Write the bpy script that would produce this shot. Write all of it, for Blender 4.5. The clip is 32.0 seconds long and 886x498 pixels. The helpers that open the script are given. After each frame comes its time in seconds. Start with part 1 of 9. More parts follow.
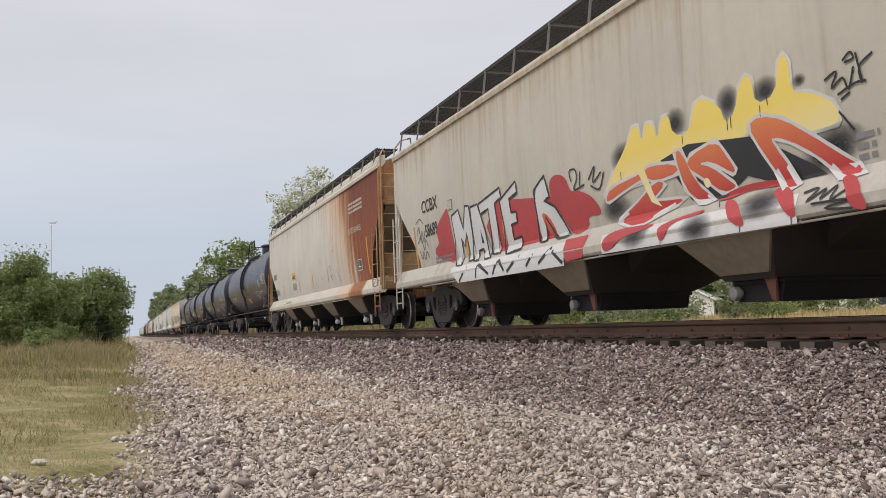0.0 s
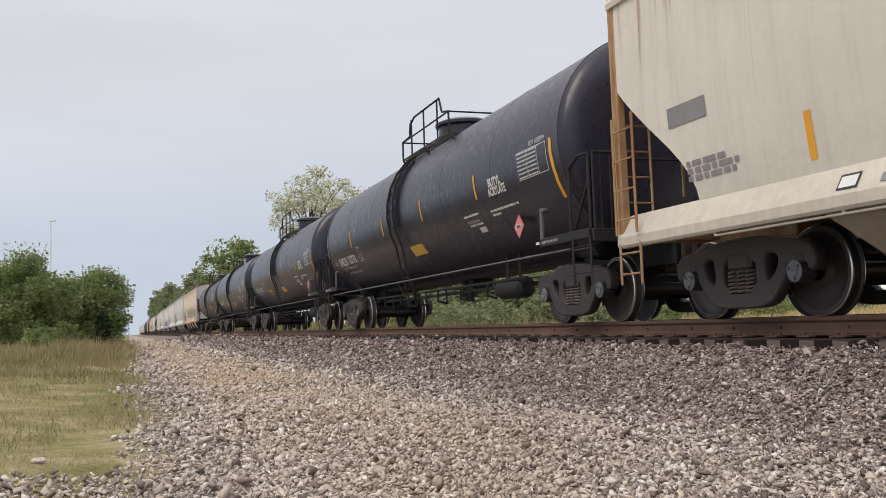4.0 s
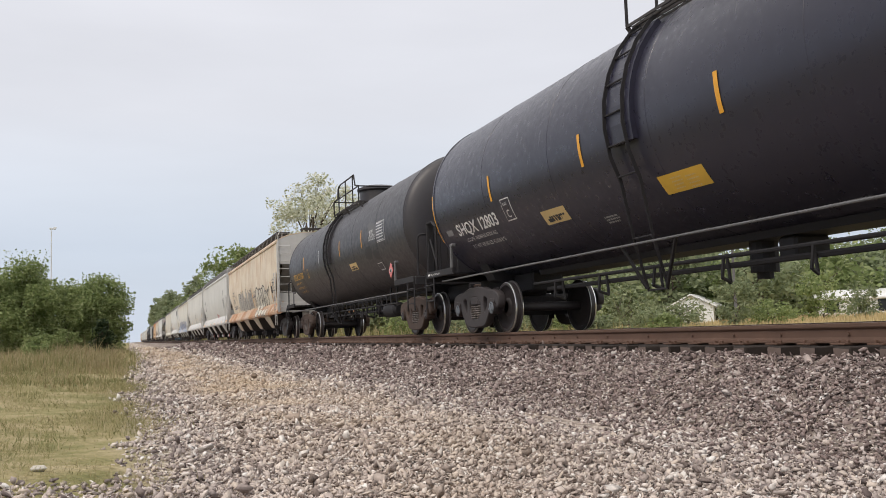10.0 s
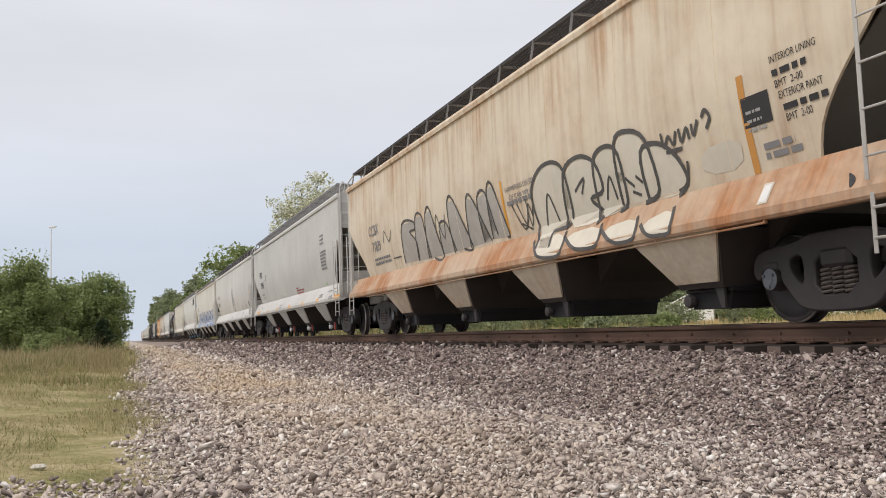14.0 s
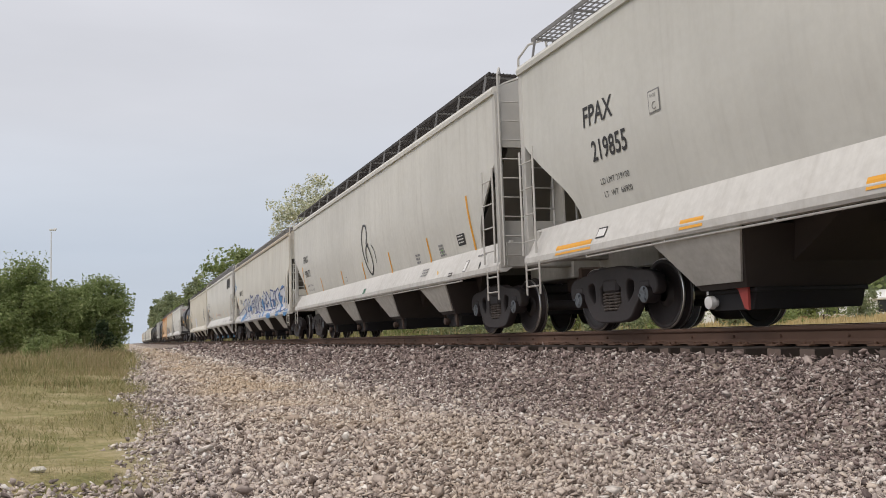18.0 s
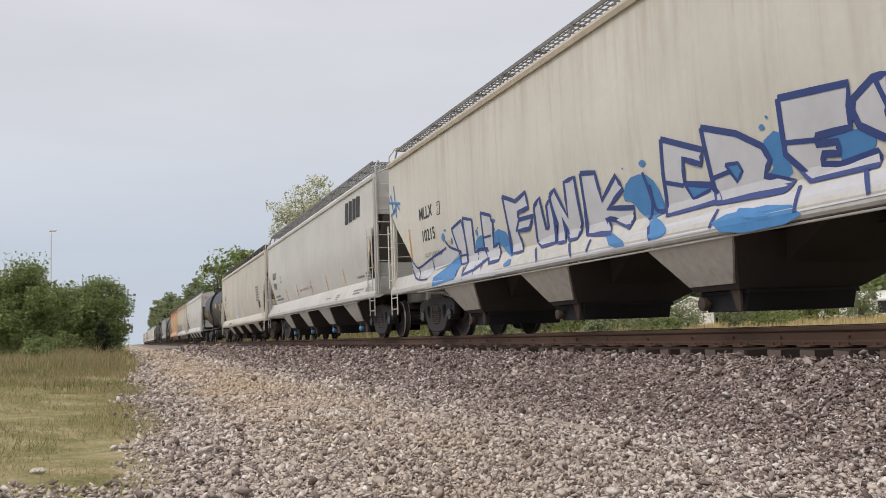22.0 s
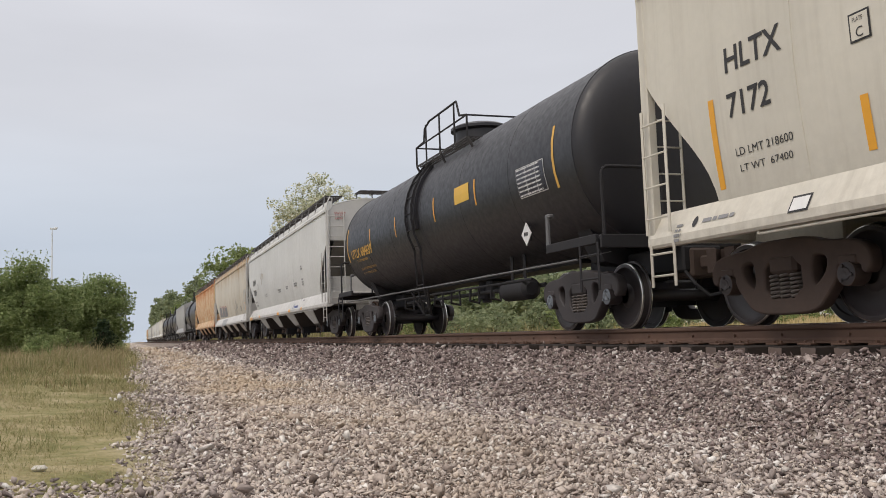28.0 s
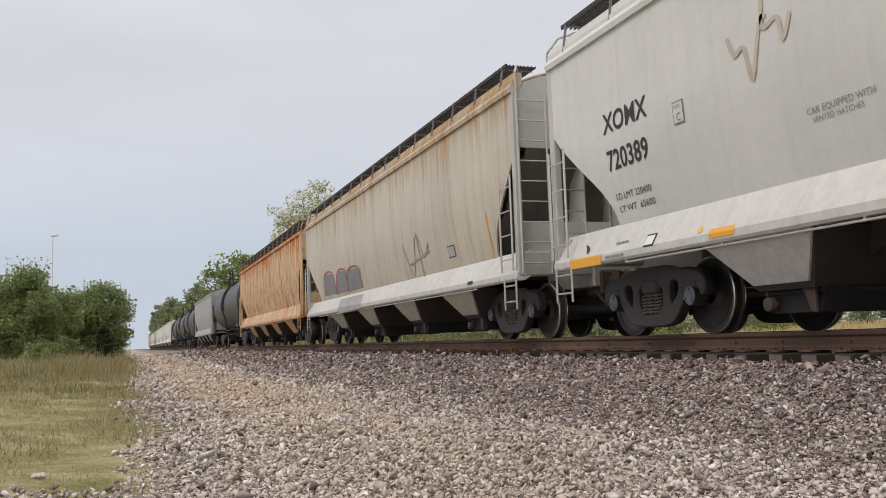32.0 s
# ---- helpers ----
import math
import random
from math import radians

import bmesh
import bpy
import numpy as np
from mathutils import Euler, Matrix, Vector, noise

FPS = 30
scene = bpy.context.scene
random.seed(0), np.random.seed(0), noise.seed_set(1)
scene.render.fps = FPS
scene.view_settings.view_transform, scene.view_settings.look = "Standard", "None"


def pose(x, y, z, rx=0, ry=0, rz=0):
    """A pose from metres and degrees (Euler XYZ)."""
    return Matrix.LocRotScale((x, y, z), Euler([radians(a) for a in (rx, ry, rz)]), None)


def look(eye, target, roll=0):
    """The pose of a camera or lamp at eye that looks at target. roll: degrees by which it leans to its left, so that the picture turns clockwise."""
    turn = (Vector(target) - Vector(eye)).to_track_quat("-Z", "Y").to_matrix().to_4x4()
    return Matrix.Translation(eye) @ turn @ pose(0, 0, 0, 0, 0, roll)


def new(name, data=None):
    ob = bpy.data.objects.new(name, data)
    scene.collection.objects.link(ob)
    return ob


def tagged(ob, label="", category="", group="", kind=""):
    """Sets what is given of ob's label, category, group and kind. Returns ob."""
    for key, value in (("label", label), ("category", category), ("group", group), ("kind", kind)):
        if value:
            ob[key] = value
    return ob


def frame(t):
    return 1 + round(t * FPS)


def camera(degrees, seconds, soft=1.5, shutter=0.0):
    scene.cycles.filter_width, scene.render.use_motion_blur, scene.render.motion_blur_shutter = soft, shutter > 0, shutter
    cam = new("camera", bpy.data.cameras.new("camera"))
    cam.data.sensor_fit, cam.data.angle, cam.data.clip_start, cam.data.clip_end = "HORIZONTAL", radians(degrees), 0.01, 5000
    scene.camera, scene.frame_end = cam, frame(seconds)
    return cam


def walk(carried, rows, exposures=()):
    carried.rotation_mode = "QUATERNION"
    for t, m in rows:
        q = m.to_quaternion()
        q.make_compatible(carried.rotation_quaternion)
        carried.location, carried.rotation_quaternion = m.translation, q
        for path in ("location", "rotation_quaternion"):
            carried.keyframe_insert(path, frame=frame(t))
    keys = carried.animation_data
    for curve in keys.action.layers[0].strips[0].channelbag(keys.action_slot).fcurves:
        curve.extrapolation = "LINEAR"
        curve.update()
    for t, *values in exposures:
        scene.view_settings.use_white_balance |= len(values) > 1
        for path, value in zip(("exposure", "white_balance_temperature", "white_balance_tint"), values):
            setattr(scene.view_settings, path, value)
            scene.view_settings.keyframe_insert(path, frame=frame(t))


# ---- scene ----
# World: metres, z up, +Y runs away along the track, ground at the camera is z = 0.
RAIL_Z = 0.695         # top of the rail head
TRACK_X = 7.32         # centre line of the track
EYE = (0.0, 0.0, 0.75)
cam = camera(52.27, 32.0, soft=0.9)

# Small drift of a held camera: (seconds, tilt up from level, yaw to the right of the track), degrees
TILT = 5.25
YAW = 19.3
LEAN = -2.0             # the held camera leans a little to its right
DRIFT = [
    (0, 0.6, -11.6), (0.5, 1.1, -10.8), (1, 2.2, -10.6), (1.5, 3.2, -12.1), (2, 3.2, -14.2), (2.5, 2.3, -16.3), (3, 0.9, -16.6), (3.5, 0.2, -15.9),
    (5.5, -0.4, -6.9), (6, -0.3, -5.1), (6.5, -0.2, -3.6), (7, -0.0, -2.9), (7.5, 0.0, -2.1), (8, 0.0, -1.4), (8.5, 0.0, -0.5), (9, 0.0, -0.0),
    (9.5, 0.2, -0.2), (10, 0.2, -1.0), (10.5, 0.0, -2.2), (11, 0.0, -2.8), (11.5, -0.0, -2.6), (12, -0.3, -1.8), (12.5, -0.8, -1.6), (13, -1.0, -2.0),
    (13.5, -0.5, -3.0), (14, -0.1, -3.3), (14.5, 0.0, -3.3), (16.5, -0.2, -4.3), (17, -0.2, -2.6), (17.5, -0.2, -0.4), (18, -0.2, 1.1), (18.5, -0.2, 1.8),
    (19, -0.2, 1.7), (19.5, -0.2, 1.7), (20, -0.2, 2.2), (20.5, -0.2, 2.8), (21, -0.2, 3.3), (21.5, -0.2, 3.1), (22, -0.2, 3.0), (22.5, -0.1, 3.2),
    (23, -0.2, 3.7), (23.5, 0.0, 3.6), (24, 0.0, 2.8), (24.5, -0.0, 1.2), (25, -0.0, -0.8), (25.5, -0.0, -2.2), (27.5, 1.0, -2.8), (28, 1.3, -0.9),
    (28.5, 1.5, 1.5), (29, 1.6, 3.6), (29.5, 1.7, 5.7), (30, 1.7, 8.1), (30.5, 1.7, 10.0), (31, 1.7, 11.4), (31.5, 1.7, 11.9), (32, 1.7, 11.6),
]


def aim(dx, dy):
    k = 1598.0
    return pose(*EYE, 90 + TILT + math.degrees(dy / k), 0, -YAW + math.degrees(dx / k)) @ pose(0, 0, 0, 0, 0, LEAN)


walk(cam, [(t, aim(dx, dy)) for t, dx, dy in DRIFT],
     exposures=[(0, 0.05), (3.0, 0.05), (5.5, 0.22), (11.5, 0.24), (14.0, 0.20), (17.0, 0.05), (26.5, 0.05), (28.0, 0.06), (29.0, 0.15), (30.2, 0.16), (31.0, 0.03), (32, 0.06)])


# Speed of the train in metres a second, every four seconds, and the distance rolled since the clip's start
SPEED = [7.26, 7.39, 7.95, 7.95, 7.83, 8.06, 8.39, 8.61, 8.75]


def rolled(t):
    k = min(int(t / 4.0), 7)
    u = t - 4.0 * k
    whole = sum(2.0 * (SPEED[i] + SPEED[i + 1]) for i in range(k))
    return whole + SPEED[k] * u + (SPEED[k + 1] - SPEED[k]) * u * u / 8.0


# ---- sky and sun: bright even overcast ----
world = bpy.data.worlds.new("sky")
scene.world = world
world.use_nodes = True
wn, wl = world.node_tree.nodes, world.node_tree.links
wn.clear()
w_out = wn.new("ShaderNodeOutputWorld")
w_bg = wn.new("ShaderNodeBackground")
w_sky = wn.new("ShaderNodeTexSky")
w_sky.sky_type = "NISHITA"
w_sky.sun_disc = False
w_sky.sun_elevation = radians(58)
w_sky.sun_rotation = radians(215)
w_sky.air_density, w_sky.dust_density, w_sky.ozone_density = 1.0, 3.0, 1.0
w_co = wn.new("ShaderNodeTexCoord")
w_map = wn.new("ShaderNodeMapping")
w_map.inputs["Scale"].default_value = (1.0, 1.0, 4.5)
w_noise = wn.new("ShaderNodeTexNoise")
w_noise.inputs["Scale"].default_value = 1.7
w_noise.inputs["Detail"].default_value = 5.0
w_noise.inputs["Roughness"].default_value = 0.5
w_sep = wn.new("ShaderNodeSeparateXYZ")
w_cloud = wn.new("ShaderNodeValToRGB")      # height above the horizon -> cloud brightness
cr = w_cloud.color_ramp
cr.elements[0].position, cr.elements[0].color = 0.0, (5.3, 5.85, 6.72, 1)
cr.elements[1].position, cr.elements[1].color = 1.0, (11.5, 11.0, 10.6, 1)
e = cr.elements.new(0.10); e.color = (4.9, 5.4, 6.22, 1)
e = cr.elements.new(0.16); e.color = (5.65, 6.0, 6.65, 1)
e = cr.elements.new(0.24); e.color = (6.2, 6.3, 6.75, 1)
e = cr.elements.new(0.40); e.color = (6.7, 6.7, 7.1, 1)
w_tone = wn.new("ShaderNodeMapRange")
w_tone.inputs["From Min"].default_value, w_tone.inputs["From Max"].default_value = 0.3, 0.7
w_tone.inputs["To Min"].default_value, w_tone.inputs["To Max"].default_value = 0.93, 1.07
w_mul = wn.new("ShaderNodeMix")
w_mul.data_type, w_mul.blend_type = "RGBA", "MULTIPLY"
w_mul.inputs[0].default_value = 1.0
w_mix = wn.new("ShaderNodeMix")
w_mix.data_type = "RGBA"
w_mix.inputs[0].default_value = 0.93
wl.new(w_co.outputs["Generated"], w_map.inputs["Vector"])
wl.new(w_map.outputs[0], w_noise.inputs["Vector"])
wl.new(w_co.outputs["Generated"], w_sep.inputs[0])
wl.new(w_sep.outputs["Z"], w_cloud.inputs[0])
wl.new(w_noise.outputs["Fac"], w_tone.inputs["Value"])
wl.new(w_cloud.outputs[0], w_mul.inputs[6])
wl.new(w_tone.outputs[0], w_mul.inputs[7])
wl.new(w_sky.outputs[0], w_mix.inputs[6])
wl.new(w_mul.outputs[2], w_mix.inputs[7])
wl.new(w_mix.outputs[2], w_bg.inputs[0])
w_bg.inputs[1].default_value = 0.107
wl.new(w_bg.outputs[0], w_out.inputs[0])

sun = new("sun", bpy.data.lights.new("sun", "SUN"))
sun.data.energy, sun.data.angle, sun.data.color = 1.5, radians(30), (1.0, 0.90, 0.80)
sun.matrix_world = look((-55, -35, 75), (0, 0, 0))
scene.view_settings.exposure = 0.0

# ---- materials ----
def mat_base(name):
    m = bpy.data.materials.new(name)
    m.use_nodes = True
    n, l = m.node_tree.nodes, m.node_tree.links
    return m, n, l, n["Principled BSDF"]


def node(n, kind, **kw):
    x = n.new(kind)
    for k, v in kw.items():
        x.inputs[k].default_value = v
    return x


def noise_tex(n, l, vec, scale, detail=4.0, rough=0.55):
    x = node(n, "ShaderNodeTexNoise", Scale=scale, Detail=detail, Roughness=rough)
    l.new(vec, x.inputs["Vector"])
    return x.outputs["Fac"]


def ramp(n, l, fac, stops):
    r = n.new("ShaderNodeValToRGB")
    el = r.color_ramp.elements
    while len(el) < len(stops):
        el.new(0.5)
    for e, (p, c) in zip(el, stops):
        e.position = p
        e.color = (*c, 1) if len(c) == 3 else c
    l.new(fac, r.inputs[0])
    return r.outputs[0]


def grey(v):
    return (v, v, v)


def mixc(n, l, fac, a, b, mode="MIX"):
    m = n.new("ShaderNodeMix")
    m.data_type, m.blend_type = "RGBA", mode
    for sock, val in ((m.inputs[0], fac), (m.inputs[6], a), (m.inputs[7], b)):
        if hasattr(val, "links"):
            l.new(val, sock)
        elif isinstance(val, tuple):
            sock.default_value = (*val, 1)
        else:
            sock.default_value = val
    return m.outputs[2]


def mathn(n, l, op, a, b=0.0):
    m = n.new("ShaderNodeMath")
    m.operation = op
    m.use_clamp = op in ("ADD", "SUBTRACT", "MULTIPLY")
    for sock, val in ((m.inputs[0], a), (m.inputs[1], b)):
        if hasattr(val, "links"):
            l.new(val, sock)
        else:
            sock.default_value = val
    return m.outputs[0]


def coords(n, l, seed=0.0, scale=(1, 1, 1)):
    c = n.new("ShaderNodeTexCoord")
    m = n.new("ShaderNodeMapping")
    m.inputs["Location"].default_value = (seed * 3.17, seed * 7.31, seed * 1.93)
    m.inputs["Scale"].default_value = scale
    l.new(c.outputs["Object"], m.inputs["Vector"])
    return c.outputs["Object"], m.outputs[0]


def bump(n, l, bsdf, height, strength, dist=0.01):
    b = node(n, "ShaderNodeBump", Strength=strength, Distance=dist)
    l.new(height, b.inputs["Height"])
    l.new(b.outputs[0], bsdf.inputs["Normal"])


def paint(name, color, seed, grime=0.35, rust=0.0, rust_col=(0.33, 0.13, 0.045), rough=0.55, streak=0.5,
          rust_low=0.62, top_rust=0.0, grime_col=(0.16, 0.13, 0.10), patch=None, patch_end=None, splash_amt=None, bumpy=0.25, blot=0.4):
    """Weathered paint on steel: blotches, vertical run-off streaks, grime and rust. patch: (y0, y1) of a stretch of heavy rust."""
    m, n, l, b = mat_base(name)
    obj, vec = coords(n, l, seed)
    _, sv = coords(n, l, seed + 0.7, (1.0, 5.0, 0.35))
    _, fine_sv = coords(n, l, seed + 1.3, (1.0, 16.0, 0.6))
    big = noise_tex(n, l, vec, 0.55, 4)
    fine = noise_tex(n, l, vec, 9.0, 5, 0.65)
    st = noise_tex(n, l, sv, 1.1, 5, 0.6)
    st2 = noise_tex(n, l, fine_sv, 1.0, 4, 0.6)
    col = ramp(n, l, big, [(0.3, tuple(c * 0.90 for c in color)), (0.7, tuple(min(1, c * 1.05) for c in color))])
    col = mixc(n, l, ramp(n, l, fine, [(0.35, grey(0.0)), (0.75, grey(0.16 + 0.2 * grime))]), col, tuple(c * 0.72 for c in color))
    gmask = mathn(n, l, "MULTIPLY", ramp(n, l, st, [(0.46, grey(0)), (0.74, grey(1))]), ramp(n, l, st2, [(0.35, grey(0.2)), (0.7, grey(1))]))
    col = mixc(n, l, mathn(n, l, "MULTIPLY", gmask, grime * streak * 1.6), col, grime_col)
    # dust thrown up from the track, thinning with height
    sep = n.new("ShaderNodeSeparateXYZ")
    l.new(obj, sep.inputs[0])
    splash = node(n, "ShaderNodeMapRange", **{"From Min": 1.75, "From Max": 0.4, "To Min": 0.0, "To Max": 1.0})
    l.new(sep.outputs["Z"], splash.inputs["Value"])
    col = mixc(n, l, mathn(n, l, "MULTIPLY", mathn(n, l, "MULTIPLY", splash.outputs[0], ramp(n, l, fine, [(0.25, grey(0.4)), (0.7, grey(1))])), 0.25 + grime * 0.8 if splash_amt is None else splash_amt), col, (0.12, 0.095, 0.075))
    rough_sock = None
    if rust > 0 or top_rust > 0 or patch:
        rn = mathn(n, l, "ADD", mathn(n, l, "MULTIPLY", st, 1 - blot), mathn(n, l, "MULTIPLY", noise_tex(n, l, vec, 2.3 if blot < 0.5 else 0.9, 6, 0.62), blot))
        rmask = ramp(n, l, rn, [(rust_low - 0.1, grey(0)), (rust_low, grey(0.35)), (rust_low + 0.13, grey(1))])
        rmask = mathn(n, l, "MULTIPLY", rmask, rust)
        if top_rust > 0:
            tr = node(n, "ShaderNodeMapRange", **{"From Min": 3.1, "From Max": 4.35})
            l.new(sep.outputs["Z"], tr.inputs["Value"])
            run = ramp(n, l, mathn(n, l, "ADD", mathn(n, l, "MULTIPLY", st, 0.7), mathn(n, l, "MULTIPLY", tr.outputs[0], 0.32)), [(0.42, grey(0)), (0.66, grey(1))])
            rmask = mathn(n, l, "ADD", rmask, mathn(n, l, "MULTIPLY", run, top_rust))
        if patch:
            p0 = node(n, "ShaderNodeMapRange", **{"From Min": patch[0], "From Max": patch[1]})
            p1 = node(n, "ShaderNodeMapRange", **{"From Min": patch[0] + 3.2, "From Max": patch[1]})
            hz = node(n, "ShaderNodeMapRange", **{"From Min": 1.3, "From Max": 4.2})
            l.new(sep.outputs["Y"], p0.inputs["Value"]), l.new(sep.outputs["Y"], p1.inputs["Value"]), l.new(sep.outputs["Z"], hz.inputs["Value"])
            st4 = mathn(n, l, "MULTIPLY", st, 0.4)
            v = mathn(n, l, "ADD", mathn(n, l, "ADD", mathn(n, l, "MULTIPLY", p0.outputs[0], 0.62), mathn(n, l, "MULTIPLY", hz.outputs[0], 0.26)), mathn(n, l, "SUBTRACT", mathn(n, l, "ADD", mathn(n, l, "MULTIPLY", st, 0.45), mathn(n, l, "MULTIPLY", st2, 0.35)), 0.2))
            v1 = mathn(n, l, "ADD", mathn(n, l, "ADD", mathn(n, l, "MULTIPLY", p1.outputs[0], 0.42), mathn(n, l, "MULTIPLY", hz.outputs[0], 0.20)), st4)
            core = ramp(n, l, v, [(0.46, grey(0)), (0.56, grey(0.55)), (0.70, grey(0.9)), (0.80, grey(1))])
            fringe = ramp(n, l, v1, [(0.40, grey(0)), (0.52, grey(0.35)), (0.64, grey(0.95))])
            if patch_end:
                pe = node(n, "ShaderNodeMapRange", **{"From Min": patch_end, "From Max": patch_end + 0.25})
                l.new(sep.outputs["Y"], pe.inputs["Value"])
                core, fringe = mathn(n, l, "MULTIPLY", core, pe.outputs[0]), mathn(n, l, "MULTIPLY", fringe, pe.outputs[0])
            col = mixc(n, l, fringe, col, (0.62, 0.31, 0.11))
            rmask = mathn(n, l, "ADD", rmask, core)
        rc = mixc(n, l, ramp(n, l, st2, [(0.35, grey(0)), (0.65, grey(0.75))]), rust_col, tuple(c * f for c, f in zip(rust_col, (0.55, 0.48, 0.55))))
        rc = mixc(n, l, ramp(n, l, fine, [(0.3, grey(0)), (0.7, grey(0.5))]), rc, tuple(c * 0.5 for c in rust_col))
        if patch:
            rc = mixc(n, l, ramp(n, l, mathn(n, l, "ADD", mathn(n, l, "MULTIPLY", hz.outputs[0], 0.6), mathn(n, l, "MULTIPLY", st2, 0.5)), [(0.42, grey(0)), (0.78, grey(0.85))]), rc, (0.17, 0.058, 0.048))
        col = mixc(n, l, rmask, col, rc)
        rough_sock = mathn(n, l, "ADD", mathn(n, l, "MULTIPLY", rmask, 0.35), rough)
    l.new(col, b.inputs["Base Color"])
    if rough_sock:
        l.new(rough_sock, b.inputs["Roughness"])
    else:
        l.new(ramp(n, l, fine, [(0.3, grey(rough - 0.08)), (0.7, grey(rough + 0.12))]), b.inputs["Roughness"])
    bump(n, l, b, mathn(n, l, "ADD", mathn(n, l, "MULTIPLY", big, 0.8), mathn(n, l, "MULTIPLY", fine, 0.08)), bumpy, 0.03)
    return m


def flat_mat(name, color, rough=0.6, var=0.25, scale=14.0, metal=0.0, bumpy=0.2, dark=0.55):
    m, n, l, b = mat_base(name)
    _, vec = coords(n, l, 0.4)
    f = noise_tex(n, l, vec, scale, 5, 0.6)
    g = noise_tex(n, l, vec, scale * 0.13, 3)
    col = mixc(n, l, ramp(n, l, f, [(0.3, grey(0)), (0.75, grey(var))]), color, tuple(c * dark for c in color))
    col = mixc(n, l, ramp(n, l, g, [(0.4, grey(0)), (0.7, grey(var))]), col, tuple(c * dark for c in color))
    l.new(col, b.inputs["Base Color"])
    b.inputs["Roughness"].default_value = rough
    b.inputs["Metallic"].default_value = metal
    if bumpy:
        bump(n, l, b, f, bumpy, 0.004)
    return m


def island_mat(name, stops, rough=0.85, translucent=0.0, dust=None, sandy=None, patches=None):
    """Colour picked piece by piece out of a ramp."""
    m, n, l, b = mat_base(name)
    geo = n.new("ShaderNodeNewGeometry")
    col = ramp(n, l, geo.outputs["Random Per Island"], stops)
    _, vec = coords(n, l, 0.2)
    big = noise_tex(n, l, vec, 0.45, 4)
    col = mixc(n, l, ramp(n, l, big, [(0.35, grey(0)), (0.7, grey(0.4 if dust else 0.2))]), col, dust or stops[0][1])
    if patches:
        pn = noise_tex(n, l, vec, 1.3, 7, 0.75)
        col = mixc(n, l, ramp(n, l, pn, [(0.54, grey(0)), (0.66, grey(0.55))]), col, patches[0])
        col = mixc(n, l, ramp(n, l, pn, [(0.40, grey(0.85)), (0.50, grey(0))]), col, patches[1])
    if sandy:
        sep = n.new("ShaderNodeSeparateXYZ")
        c2 = n.new("ShaderNodeTexCoord")
        l.new(c2.outputs["Object"], sep.inputs[0])
        a = node(n, "ShaderNodeMapRange", **{"From Min": 0.4, "From Max": 1.3})
        b2 = node(n, "ShaderNodeMapRange", **{"From Min": 3.6, "From Max": 2.0})
        d2 = node(n, "ShaderNodeMapRange", **{"From Min": 5.0, "From Max": 14.0, "To Min": 0.25, "To Max": 0.9})
        l.new(sep.outputs["X"], a.inputs["Value"]), l.new(sep.outputs["X"], b2.inputs["Value"]), l.new(sep.outputs["Y"], d2.inputs["Value"])
        mask = mathn(n, l, "MULTIPLY", mathn(n, l, "MULTIPLY", a.outputs[0], b2.outputs[0]), d2.outputs[0])
        mask = mathn(n, l, "MULTIPLY", mask, ramp(n, l, noise_tex(n, l, vec, 0.7, 5), [(0.35, grey(0.3)), (0.6, grey(1))]))
        col = mixc(n, l, mask, col, sandy)
    if dust is None:
        grain = noise_tex(n, l, vec, 60.0, 3)
        col = mixc(n, l, ramp(n, l, grain, [(0.3, grey(0)), (0.8, grey(0.3))]), col, (0.10, 0.09, 0.085))
    l.new(col, b.inputs["Base Color"])
    b.inputs["Roughness"].default_value = rough
    b.inputs["Specular IOR Level"].default_value = 0.25
    if translucent:
        tr = n.new("ShaderNodeBsdfTranslucent")
        l.new(col, tr.inputs[0])
        mx = n.new("ShaderNodeMixShader")
        mx.inputs[0].default_value = translucent
        l.new(b.outputs[0], mx.inputs[1])
        l.new(tr.outputs[0], mx.inputs[2])
        l.new(mx.outputs[0], n["Material Output"].inputs["Surface"])
    return m


M_STEEL = flat_mat("dark_cast_steel", (0.052, 0.044, 0.046), 0.62, 0.5, 11, bumpy=0.35)
M_BROWNSTEEL = flat_mat("rust_brown_cast_steel", (0.085, 0.058, 0.047), 0.85, 0.5, 9, bumpy=0.35)
M_WHEEL = flat_mat("dusty_wheel_steel", (0.045, 0.038, 0.040), 0.5, 0.45, 7, bumpy=0.2)
M_TREAD = flat_mat("bright_worn_steel", (0.80, 0.79, 0.78), 0.32, 0.2, 20, metal=1.0, bumpy=0)
M_BLACKGEAR = flat_mat("sooty_black_underframe", (0.016, 0.015, 0.018), 0.75, 0.4, 6)
M_GRATE = flat_mat("galvanised_grating", (0.22, 0.22, 0.225), 0.6, 0.4, 6)
M_GRATE_DARK = flat_mat("dark_grating", (0.045, 0.04, 0.04), 0.7, 0.4, 6)
M_CAP = flat_mat("grey_bearing_cap", (0.16, 0.18, 0.205), 0.5, 0.5, 40)
M_SPRING = flat_mat("spring_steel", (0.13, 0.11, 0.10), 0.6, 0.4, 20)
M_YELLOW = flat_mat("yellow_reflective_tape", (0.80, 0.38, 0.03), 0.45, 0.2, 8)
M_WTAPE = flat_mat("white_reflective_tape", (0.72, 0.72, 0.72), 0.45, 0.2, 8)
M_WHITE = flat_mat("white_stencil", (0.75, 0.75, 0.75), 0.6, 0.25, 9)
M_WHITE_DIM = flat_mat("worn_white_stencil", (0.42, 0.42, 0.42), 0.7, 0.4, 9)
M_CREAM = flat_mat("yellow_stencil", (0.72, 0.42, 0.09), 0.6, 0.25, 9)
